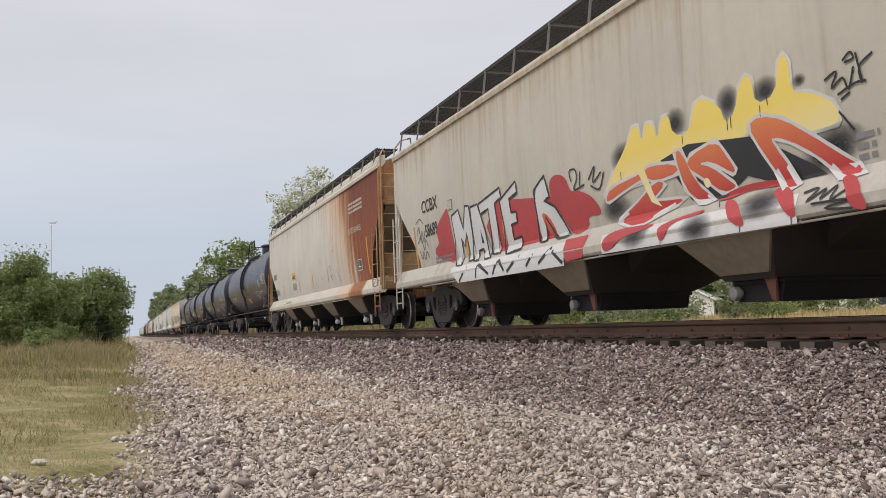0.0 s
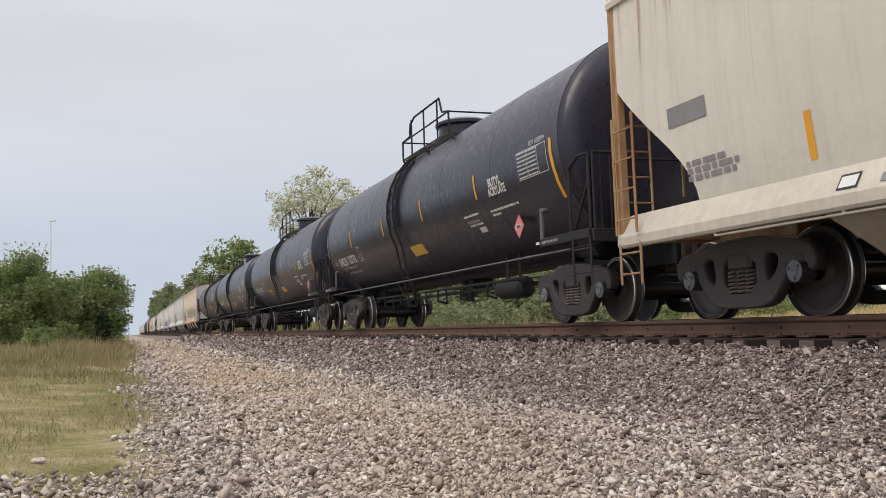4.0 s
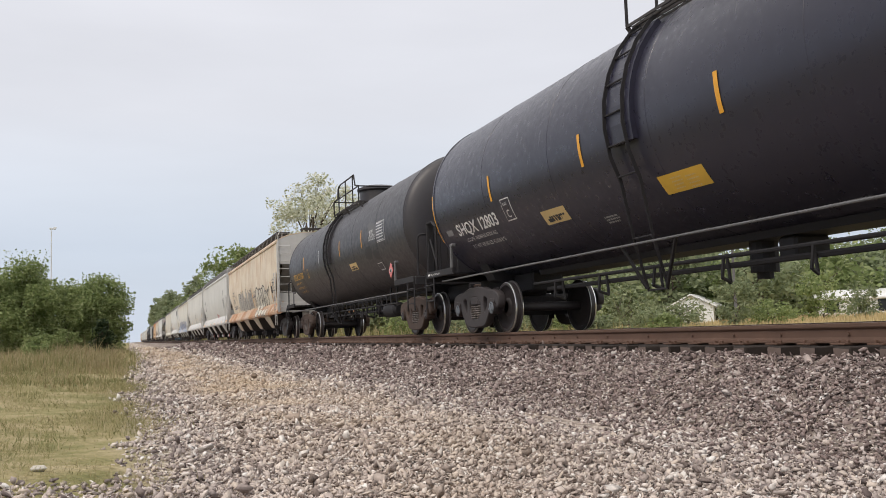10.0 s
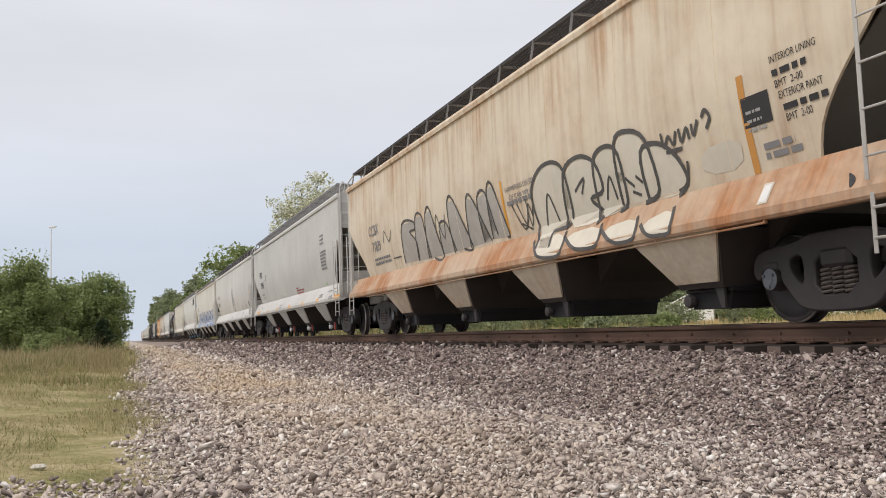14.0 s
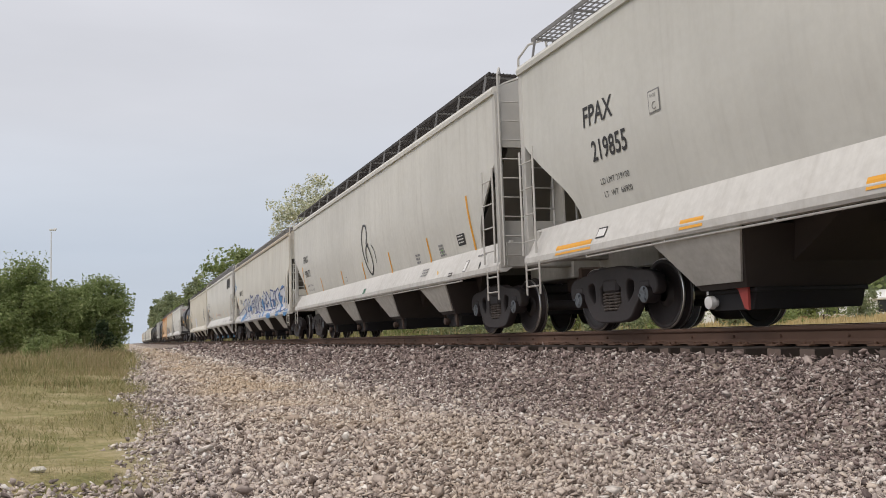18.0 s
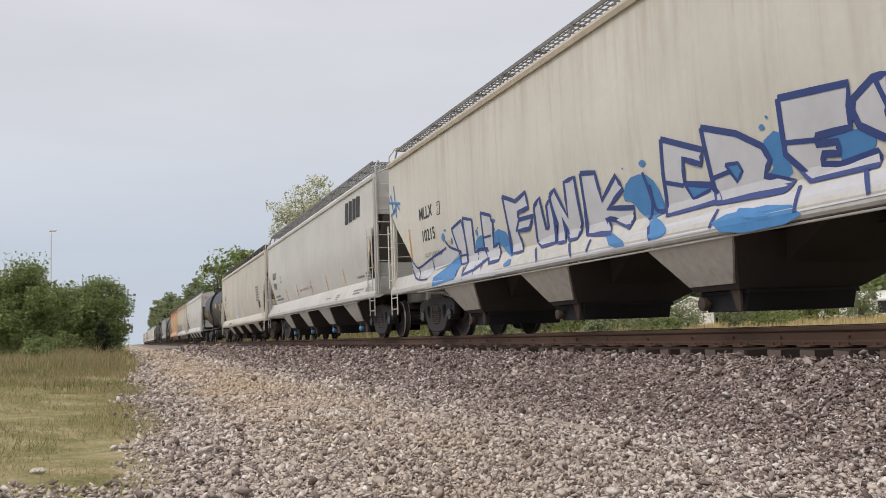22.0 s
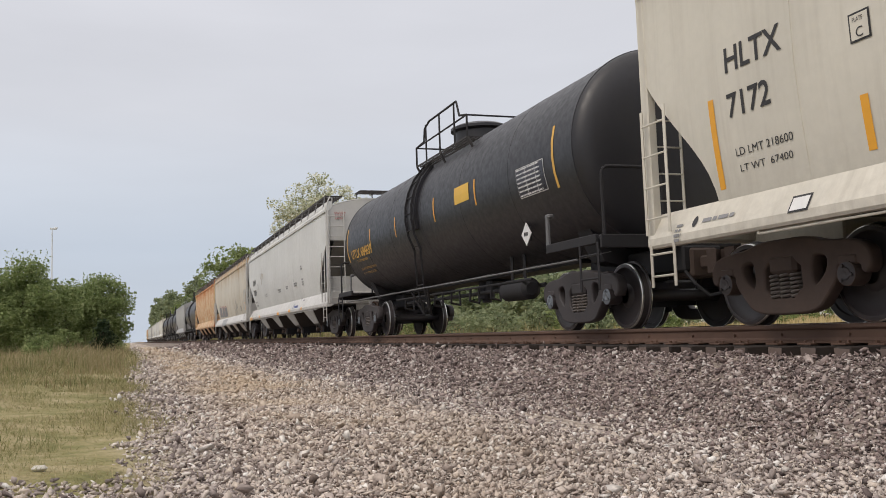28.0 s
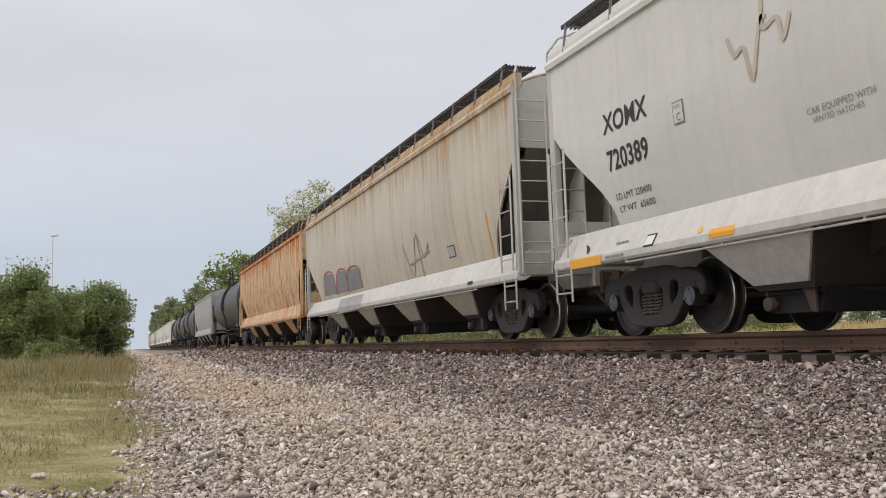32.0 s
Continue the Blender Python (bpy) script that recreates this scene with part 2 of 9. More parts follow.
M_BLACK = flat_mat("black_stencil", (0.035, 0.034, 0.036), 0.6, 0.3, 9)
M_GREYINK = flat_mat("faded_grey_stencil", (0.26, 0.26, 0.27), 0.7, 0.3, 9)
M_REDINK = flat_mat("dull_red_stencil", (0.42, 0.12, 0.12), 0.6, 0.3, 9)
M_PINK = flat_mat("sun_bleached_red", (0.72, 0.22, 0.22), 0.5, 0.2, 9)
M_GREEN = flat_mat("green_sticker", (0.25, 0.5, 0.2), 0.5, 0.2, 9)
M_GREENPLATE = flat_mat("green_printed_plate", (0.04, 0.17, 0.10), 0.5, 0.2, 9)
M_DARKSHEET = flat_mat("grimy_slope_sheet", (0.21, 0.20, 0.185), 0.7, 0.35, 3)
# Underfloor shade put into the colour of the hopper bays and slopes
M_BAYSHADE = flat_mat("shade_dark_slope", (0.058, 0.048, 0.045), 0.85, 0.4, 3)


def spray_fade(name, low_col, high_col, z0, z1):
    """Sprayed paint that the painter faded from one colour to another."""
    m, n, l, b = mat_base(name)
    obj, vec = coords(n, l, 0.3)
    sep = n.new("ShaderNodeSeparateXYZ")
    l.new(obj, sep.inputs[0])
    mr = node(n, "ShaderNodeMapRange", **{"From Min": z0, "From Max": z1})
    l.new(sep.outputs["Z"], mr.inputs["Value"])
    f = mathn(n, l, "ADD", mathn(n, l, "MULTIPLY", mr.outputs[0], 0.8), mathn(n, l, "MULTIPLY", noise_tex(n, l, vec, 3.0, 5, 0.7), 0.3))
    l.new(ramp(n, l, f, [(0.2, low_col), (0.9, high_col)]), b.inputs["Base Color"])
    b.inputs["Roughness"].default_value = 0.5
    return m


M_PIPE = flat_mat("grey_pipe", (0.13, 0.13, 0.135), 0.6, 0.4, 6)

# ---- mesh building ----
class Geo:
    """A growing list of corners and faces."""

    def __init__(self):
        self.v, self.f = [], []

    def add(self, verts, faces):
        k = len(self.v)
        self.v.extend(tuple(p) for p in verts)
        self.f.extend(tuple(i + k for i in f) for f in faces)
        return self

    def box(self, c, s, b=0.0, rot=None):
        """Box of size s at c; b: chamfer of its edges."""
        h = [x / 2 for x in s]
        if b <= 0:
            vs = [(sx * h[0], sy * h[1], sz * h[2]) for sx in (-1, 1) for sy in (-1, 1) for sz in (-1, 1)]
            fs = [(0, 1, 3, 2), (4, 6, 7, 5), (0, 4, 5, 1), (2, 3, 7, 6), (0, 2, 6, 4), (1, 5, 7, 3)]
        else:
            b = min(b, min(h) * 0.9)
            vs, ids = [], {}
            for sx in (-1, 1):
                for sy in (-1, 1):
                    for sz in (-1, 1):
                        sg = (sx, sy, sz)
                        for a in range(3):
                            ids[sg, a] = len(vs)
                            vs.append(tuple(sg[i] * (h[i] - (0 if i == a else b)) for i in range(3)))
            fs = []
            for a in range(3):
                o1, o2 = (a + 1) % 3, (a + 2) % 3
                for sa in (-1, 1):
                    ring = []
                    for s1, s2 in ((-1, -1), (1, -1), (1, 1), (-1, 1)):
                        sg = [0, 0, 0]
                        sg[a], sg[o1], sg[o2] = sa, s1, s2
                        ring.append(ids[tuple(sg), a])
                    fs.append(tuple(ring if sa > 0 else ring[::-1]))
                for s1 in (-1, 1):
                    for s2 in (-1, 1):
                        p, q = [0, 0, 0], [0, 0, 0]
                        p[a], q[a] = -1, 1
                        p[o1] = q[o1] = s1
                        p[o2] = q[o2] = s2
                        f = (ids[tuple(p), o1], ids[tuple(q), o1], ids[tuple(q), o2], ids[tuple(p), o2])
                        fs.append(f if s1 * s2 < 0 else f[::-1])
            for sx in (-1, 1):
                for sy in (-1, 1):
                    for sz in (-1, 1):
                        f = tuple(ids[(sx, sy, sz), a] for a in range(3))
                        fs.append(f if sx * sy * sz > 0 else f[::-1])
        if rot is not None:
            vs = [rot @ Vector(p) for p in vs]
        return self.add([(p[0] + c[0], p[1] + c[1], p[2] + c[2]) for p in vs], fs)

    def rod(self, p, q, r, n=8, r2=None, cap=True):
        p, q = Vector(p), Vector(q)
        d = (q - p).normalized()
        a = d.orthogonal().normalized()
        b = d.cross(a)
        r2 = r if r2 is None else r2
        k = [(math.cos(2 * math.pi * i / n), math.sin(2 * math.pi * i / n)) for i in range(n)]
        vs = [p + r * (c * a + s * b) for c, s in k] + [q + r2 * (c * a + s * b) for c, s in k]
        fs = [(i, (i + 1) % n, n + (i + 1) % n, n + i) for i in range(n)]
        if cap:
            fs += [tuple(range(n))[::-1], tuple(range(n, 2 * n))]
        return self.add(vs, fs)

    def path(self, pts, r, n=6):
        for p, q in zip(pts, pts[1:]):
            self.rod(p, q, r, n)
        return self

    def beam(self, p, q, w, h, up=(0, 0, 1)):
        """Rectangular bar from p to q."""
        p, q, up = Vector(p), Vector(q), Vector(up)
        d = (q - p).normalized()
        s = d.cross(up)
        s = (s if s.length > 1e-4 else d.orthogonal()).normalized()
        t = s.cross(d)
        vs = [e + a * s * w / 2 + b * t * h / 2 for e in (p, q) for a, b in ((-1, -1), (1, -1), (1, 1), (-1, 1))]
        return self.add(vs, [(0, 1, 2, 3), (7, 6, 5, 4), (0, 4, 5, 1), (1, 5, 6, 2), (2, 6, 7, 3), (3, 7, 4, 0)])

    def prism(self, outline, x0, x1, plane="yz"):
        """Outline in the (y, z) plane drawn out from x0 to x1 ('xz': along y, 'xy': along z)."""
        n = len(outline)

        def at(p, d):
            return {"yz": (d, p[0], p[1]), "xz": (p[0], d, p[1]), "xy": (p[0], p[1], d)}[plane]
        vs = [at(p, x0) for p in outline] + [at(p, x1) for p in outline]
        fs = [tuple(range(n))[::-1], tuple(range(n, 2 * n))] + [(i, (i + 1) % n, n + (i + 1) % n, n + i) for i in range(n)]
        return self.add(vs, fs)

    def lathe(self, prof, n=32, axis="x", origin=(0, 0, 0), cap=True):
        """prof: (along axis, radius) pairs."""
        vs = []
        for a, r in prof:
            for i in range(n):
                c, s = math.cos(2 * math.pi * i / n) * r, math.sin(2 * math.pi * i / n) * r
                p = {"x": (a, c, s), "y": (c, a, s), "z": (c, s, a)}[axis]
                vs.append((p[0] + origin[0], p[1] + origin[1], p[2] + origin[2]))
        fs = []
        for k in range(len(prof) - 1):
            for i in range(n):
                j = (i + 1) % n
                fs.append((k * n + i, k * n + j, (k + 1) * n + j, (k + 1) * n + i))
        if cap and prof[0][1] > 1e-6:
            fs.append(tuple(range(n))[::-1])
        if cap and prof[-1][1] > 1e-6:
            fs.append(tuple(range((len(prof) - 1) * n, len(prof) * n)))
        return self.add(vs, fs)

    def mesh(self, name, material, smooth=False):
        me = bpy.data.meshes.new(name)
        me.from_pydata(self.v, [], self.f)
        bm = bmesh.new()
        bm.from_mesh(me)
        bmesh.ops.recalc_face_normals(bm, faces=bm.faces)
        bm.to_mesh(me)
        bm.free()
        me.materials.append(material)
        if smooth:
            me.polygons.foreach_set("use_smooth", [True] * len(me.polygons))
            me.set_sharp_from_angle(angle=radians(38))
        return me


def part(name, geo, material, parent, label="", smooth=False):
    """One mesh object under a thing or a part; geo: a Geo or a mesh that repeats share."""
    ob = new(name, geo.mesh(name, material, smooth) if isinstance(geo, Geo) else geo)
    ob.parent = parent
    if label:
        ob["label"] = label
    return ob


def thing(name, at, label, category, group="", kind=""):
    ob = new(name)
    ob.empty_display_size = 0.2
    ob.matrix_world = Matrix.Translation(at)
    return tagged(ob, label, category, group, kind)


CACHE = {}


def cached(key, make):
    if key not in CACHE:
        CACHE[key] = make()
    return CACHE[key]


def big_mesh(name, verts, faces, material, smooth=False):
    """A mesh from arrays; all faces have the same number of corners."""
    me = bpy.data.meshes.new(name)
    verts = np.asarray(verts, np.float32)
    faces = np.asarray(faces, np.int32)
    k = faces.shape[1]
    me.vertices.add(len(verts))
    me.vertices.foreach_set("co", verts.ravel())
    me.loops.add(faces.size)
    me.loops.foreach_set("vertex_index", faces.ravel())
    me.polygons.add(len(faces))
    me.polygons.foreach_set("loop_start", np.arange(0, faces.size, k, dtype=np.int32))
    me.polygons.foreach_set("loop_total", np.full(len(faces), k, np.int32))
    me.update(calc_edges=True)
    me.materials.append(material)
    if smooth:
        me.polygons.foreach_set("use_smooth", np.ones(len(faces), bool))
    return me

# ---- ground, ballast and track ----
def smooth01(a, b, x):
    t = np.clip((np.asarray(x, float) - a) / (b - a), 0, 1)
    return t * t * (3 - 2 * t)


def ground_z(x, y):
    """Height of the ground: flat verge, ballast shoulder, track bed, far bank."""
    x, y = np.asarray(x, float), np.asarray(y, float)
    toe = 4.35 + 0.12 * np.sin(y * 0.31) + 0.08 * np.sin(y * 0.83 + 1)
    lumps = 0.022 * np.sin(y * 2.1 + 0.6) * np.sin(y * 5.3) + 0.012 * np.sin(y * 9.7 + x * 4.0)
    z = (0.60 + lumps) * np.clip((x - toe) / (5.95 - toe), 0, 1) ** 0.92 + 0.05 * smooth01(6.1, 6.6, x)
    z = np.where(x > 8.8, 0.65 - 0.49 * smooth01(8.8, 10.3, x), z)
    z = np.where(x > 10.3, 0.16 + 0.058 * np.clip(x - 11.5, 0, 60), z)
    z = z + 0.03 * np.sin(x * 1.3 + y * 0.7) * (x < 4) + 0.02 * np.sin(x * 2.9 - y * 1.7) * (x < 4)
    z = z + 0.10 * np.exp(-((x + 2.0) / 1.6) ** 2) * smooth01(3, 9, y)
    return z - 0.035 * np.clip(x, -45, 70)


def build_ground():
    m, n, l, b = mat_base("gravel_and_turf")
    obj, vec = coords(n, l, 0.0)
    sep = n.new("ShaderNodeSeparateXYZ")
    l.new(obj, sep.inputs[0])
    wob = noise_tex(n, l, vec, 0.55, 5, 0.6)
    wx = mathn(n, l, "MULTIPLY", wob, 0.9)
    xx = n.new("ShaderNodeMath")
    xx.operation = "ADD"
    l.new(sep.outputs["X"], xx.inputs[0])
    l.new(wx, xx.inputs[1])
    g = node(n, "ShaderNodeMapRange", **{"From Min": 0.35, "From Max": 0.85})
    l.new(xx.outputs[0], g.inputs["Value"])
    far = node(n, "ShaderNodeMapRange", **{"From Min": 9.7, "From Max": 10.6, "To Min": 1.0, "To Max": 0.0})
    l.new(xx.outputs[0], far.inputs["Value"])
    is_gravel = mathn(n, l, "MULTIPLY", g.outputs[0], far.outputs[0])
    voro = node(n, "ShaderNodeTexVoronoi", Scale=19.0)
    l.new(vec, voro.inputs["Vector"])
    stone = ramp(n, l, voro.outputs["Color"], [(0.0, (0.18, 0.15, 0.145)), (0.35, (0.38, 0.33, 0.30)), (0.6, (0.53, 0.47, 0.43)), (0.85, (0.62, 0.56, 0.51)), (1.0, (0.72, 0.69, 0.66))])
    gaps = ramp(n, l, voro.outputs["Distance"], [(0.35, grey(0)), (0.75, grey(0.7))])
    stone = mixc(n, l, gaps, stone, (0.10, 0.085, 0.075))
    sandy = ramp(n, l, noise_tex(n, l, vec, 0.35, 4), [(0.4, grey(0)), (0.65, grey(0.5))])
    stone = mixc(n, l, sandy, stone, (0.58, 0.48, 0.37))
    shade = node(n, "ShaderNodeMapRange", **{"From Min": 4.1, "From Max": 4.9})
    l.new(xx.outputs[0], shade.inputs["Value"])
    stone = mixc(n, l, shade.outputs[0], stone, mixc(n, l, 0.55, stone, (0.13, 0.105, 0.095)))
    gr = noise_tex(n, l, vec, 1.6, 9, 0.78)
    turf = ramp(n, l, gr, [(0.3, (0.125, 0.13, 0.05)), (0.42, (0.20, 0.19, 0.08)), (0.52, (0.29, 0.25, 0.13)), (0.62, (0.38, 0.325, 0.195)), (0.75, (0.47, 0.40, 0.27))])
    straw = node(n, "ShaderNodeMapRange", **{"From Min": 9.0, "From Max": 13.0})
    l.new(sep.outputs["X"], straw.inputs["Value"])
    turf = mixc(n, l, mathn(n, l, "MULTIPLY", straw.outputs[0], 0.75), turf, (0.50, 0.41, 0.21))
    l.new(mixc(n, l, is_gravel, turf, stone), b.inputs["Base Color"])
    b.inputs["Roughness"].default_value = 0.95
    b.inputs["Specular IOR Level"].default_value = 0.2
    bump(n, l, b, mathn(n, l, "SUBTRACT", 1.0, voro.outputs["Distance"]), 0.7, 0.03)

    def axis(parts):
        out = []
        for a, bb, step in parts:
            out += list(np.arange(a, bb, step))
        return np.array(out + [parts[-1][1]])
    xs = axis([(-2500, -400, 700), (-400, -60, 85), (-60, -12, 6), (-12, -2, 0.8), (-2, 4, 0.3), (4, 6.2, 0.1), (6.2, 8.6, 0.8), (8.6, 10.6, 0.2), (10.6, 30, 2), (30, 120, 10), (120, 400, 70), (400, 2500, 700)])
    ys = axis([(-2500, -300, 550), (-300, -20, 40), (-20, 0, 2), (0, 30, 0.35), (30, 90, 2), (90, 400, 15), (400, 2800, 300)])
    X, Y = np.meshgrid(xs, ys)
    Z = ground_z(X, Y)
    V = np.stack([X, Y, Z], -1).reshape(-1, 3)
    nx, ny = len(xs), len(ys)
    i = np.arange((ny - 1) * (nx - 1))
    r, c = i // (nx - 1), i % (nx - 1)
    a = r * nx + c
    F = np.stack([a, a + 1, a + nx + 1, a + nx], -1)
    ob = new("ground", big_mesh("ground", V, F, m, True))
    tagged(ob, "gravel verge with ballast shoulder and straw-coloured turf", "ground", kind="structure")


build_ground()

STONE_MAT = island_mat("crushed_stone", [(0.0, (0.12, 0.095, 0.09)), (0.16, (0.28, 0.235, 0.222)), (0.38, (0.47, 0.405, 0.378)),
                                         (0.62, (0.62, 0.545, 0.50)), (0.8, (0.68, 0.585, 0.505)), (0.92, (0.82, 0.77, 0.73)), (1.0, (0.92, 0.90, 0.87))], 0.9, sandy=(0.60, 0.475, 0.34))
SHOULDER_MAT = island_mat("brownish_ballast", [(0.0, (0.10, 0.078, 0.076)), (0.3, (0.23, 0.178, 0.168)), (0.6, (0.345, 0.272, 0.255)),
                                               (0.85, (0.50, 0.42, 0.39)), (1.0, (0.74, 0.69, 0.66))], 0.9)


def stones(name, px, py, size, material, label, rng, bury=0.25):
    """Angular broken stones lying on the ground, all in one mesh."""
    n = len(px)
    cube = np.array([(-1, -1, -1), (1, -1, -1), (1, 1, -1), (-1, 1, -1), (-1, -1, 1), (1, -1, 1), (1, 1, 1), (-1, 1, 1)], float) * 0.62
    fi = np.array([(0, 2, 1), (0, 3, 2), (4, 5, 6), (4, 6, 7), (0, 1, 5), (0, 5, 4), (1, 2, 6), (1, 6, 5), (2, 3, 7), (2, 7, 6), (3, 0, 4), (3, 4, 7)])
    shapes = cube[None] + rng.uniform(-0.42, 0.42, (n, 8, 3))
    shapes[:, 4:] *= rng.uniform(0.45, 1.0, (n, 1, 1))
    shapes = shapes * np.stack([rng.uniform(0.9, 1.8, n), rng.uniform(0.7, 1.2, n), rng.uniform(0.28, 0.62, n)], -1)[:, None]
    q = rng.normal(size=(n, 4))
    q[:, 1:3] *= 0.42
    q /= np.linalg.norm(q, axis=1, keepdims=True)
    w, x, y, z = q.T
    R = np.stack([1 - 2 * (y * y + z * z), 2 * (x * y - w * z), 2 * (x * z + w * y), 2 * (x * y + w * z), 1 - 2 * (x * x + z * z), 2 * (y * z - w * x), 2 * (x * z - w * y), 2 * (y * z + w * x), 1 - 2 * (x * x + y * y)], -1).reshape(n, 3, 3)
    P = np.einsum("nij,nkj->nki", R, shapes) * (size / 2)[:, None, None]
    pz = ground_z(px, py) + size * (0.25 - bury) + rng.uniform(0, 1, n) ** 2 * 0.8 * size
    P = P + np.stack([px, py, pz], -1)[:, None]
    F = (fi[None] + 8 * np.arange(n)[:, None, None]).reshape(-1, 3)
    ob = new(name, big_mesh(name, P.reshape(-1, 3), F, material))
    return tagged(ob, label, "gravel", kind="stuff")


def build_stones():
    rng = np.random.default_rng(3)

    def scatter(x0, x1, y0, y1, per_m2):
        n = int((x1 - x0) * (y1 - y0) * per_m2)
        x, y = rng.uniform(x0, x1, n), rng.uniform(y0, y1, n)
        keep = (x < 1.0 + y * 1.02) & (y > 3.0 - 0.0 * x)
        return x[keep], y[keep]
    verge, shoulder = [], []
    for y0, y1, d, s in ((3, 6, 2000, 0.029), (6, 10, 1500, 0.032), (10, 16, 850, 0.040), (16, 28, 330, 0.058), (28, 50, 100, 0.085), (50, 110, 22, 0.15)):
        x, y = scatter(-2.4 if y0 < 5 else -0.5, 6.0, y0, y1, d)
        edge = 0.30 + 0.10 * np.sin(y * 0.9) + 0.08 * np.sin(y * 2.3 + 1) + 0.06 * np.sin(y * 5.1)
        thin = rng.uniform(size=len(x)) < np.clip((x - edge + 0.40) / 0.7, 0.0, 1)
        thin |= (rng.uniform(size=len(x)) < np.clip((5.45 - y + 0.2 * np.sin(x * 3)) / 0.8, 0, 0.5))
        x, y = x[thin], y[thin]
        size = s * np.exp(rng.normal(0, 0.30, len(x)))
        up = x > 4.25 + 0.6 * rng.normal(size=len(x))
        shoulder.append((x[up], y[up], size[up] * 1.05))
        verge.append((x[~up], y[~up], size[~up]))
    for name, sets, mat, label in (("gravel", verge, STONE_MAT, "loose grey and tan crushed gravel beside the track"), ("ballast", shoulder, SHOULDER_MAT, "brownish crushed-stone ballast against the tie ends")):
        x, y, s = (np.concatenate([p[i] for p in sets]) for i in range(3))
        stones(name, x, y, s, mat, label, rng)
    # ballast between the ties
    n = 9000
    x, y = 6.3 + 2.2 * rng.uniform(size=n), rng.uniform(4, 40, n)
    stones("track_bed_stones", x, y, 0.055 * np.exp(rng.normal(0, 0.25, n)), SHOULDER_MAT, "brown ballast stones between the wooden ties", rng, 0.35)


build_stones()


def build_track():
    track = thing("railway_track", (TRACK_X, 0, 0), "single railway track with rusty rails on weathered wooden ties", "track", kind="structure")
    rust = flat_mat("rail_rust_brown", (0.135, 0.078, 0.055), 0.8, 0.5, 5, bumpy=0.2)
    shine = flat_mat("polished_rail_head", (0.36, 0.31, 0.28), 0.4, 0.3, 9, metal=0.6, bumpy=0)
    half = [(0.076, 0), (0.076, 0.011), (0.02, 0.026), (0.009, 0.05), (0.009, 0.125), (0.032, 0.142), (0.037, 0.152), (0.037, 0.178), (0.028, 0.186)]
    prof = half + [(-x, z) for x, z in half[::-1]]
    ys = list(range(-40, 60, 4)) + list(range(60, 900, 60))
    for sx in (-0.752, 0.752):
        g = Geo()
        g.prism([(sx + x, RAIL_Z - 0.187 + z) for x, z in prof], -60, 1500, "xz")
        rail = part("rail", g, rust, track, "rust-brown steel rail")
        part("rail_head", Geo().box((sx, 720, RAIL_Z - 0.0005), (0.052, 1560, 0.003)), shine, rail, "wheel-polished running band")
        bolt = cached("bolt", lambda: Geo().rod((-0.022, 0, 0), (0.0, 0, 0), 0.016, 6).mesh("bolt", rust))
        for k in range(26):
            o = part("track_bolt", bolt, rust, rail)
            o.location = (sx - 0.011, 4.1 + k * 0.93 + 0.13 * math.sin(k * 5.0), RAIL_Z - 0.105)
    # Creosoted sides and tops, with the shade between ties put into their colour
    side_mat = flat_mat("shaded_creosote_tie", (0.035, 0.026, 0.022), 0.9, 0.6, 6, bumpy=0.6)
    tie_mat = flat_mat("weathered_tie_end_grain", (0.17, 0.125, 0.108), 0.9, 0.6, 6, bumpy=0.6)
    n, l = tie_mat.node_tree.nodes, tie_mat.node_tree.links
    info = n.new("ShaderNodeObjectInfo")
    bsdf = n["Principled BSDF"]
    src = bsdf.inputs["Base Color"].links[0].from_socket
    l.new(mixc(n, l, ramp(n, l, info.outputs["Random"], [(0.0, grey(0.0)), (1.0, grey(0.5))]), src, (0.085, 0.066, 0.06)), bsdf.inputs["Base Color"])
    rng = random.Random(5)
    meshes = []
    for k in range(5):
        g = Geo()
        g.box((0, 0, -0.09), (2.59 + 0.02 * k, 0.215, 0.178), 0.016)
        for i, p in enumerate(g.v):
            g.v[i] = (p[0], p[1] + rng.uniform(-0.012, 0.012), p[2] + rng.uniform(-0.008, 0.008))
        me = g.mesh("tie", tie_mat)
        me.materials.append(side_mat)
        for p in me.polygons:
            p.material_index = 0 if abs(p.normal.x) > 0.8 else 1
        meshes.append(me)
    plate = Geo()
    for sx in (-0.752, 0.752):
        plate.box((sx, 0, 0.008), (0.36, 0.19, 0.018), 0.004)
        for dy in (-0.06, 0.06):
            for dx in (-0.1, 0.1):
                plate.box((sx + dx, dy, 0.028), (0.032, 0.028, 0.03), 0.004)
    plate = plate.mesh("tie_plate", rust)
    y, k = 2.6, 0
    while k < 250:
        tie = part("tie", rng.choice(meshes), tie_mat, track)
        tie.location = (rng.uniform(-0.05, 0.05), y, RAIL_Z - 0.187 - 0.018)
        tie.rotation_euler = (0, 0, rng.uniform(-0.02, 0.02))
        if k < 90:
            part("tie_plate", plate, rust, tie)
        y += 0.512 + rng.uniform(-0.075, 0.075)
        k += 1
    rest = Geo()
    while y < 420:
        rest.box((rng.uniform(-0.05, 0.05), y, RAIL_Z - 0.295), (2.6, 0.22, 0.18))
        y += 0.512 + rng.uniform(-0.06, 0.06)
    tagged(part("far_ties", rest, tie_mat, track), kind="stuff")


build_track()

# ---- railway cars (local space: x across, near side -x; y along, +y to the train's rear; z above the rail head) ----
import collections

WHEEL_R = 0.457
WHEELSETS = []


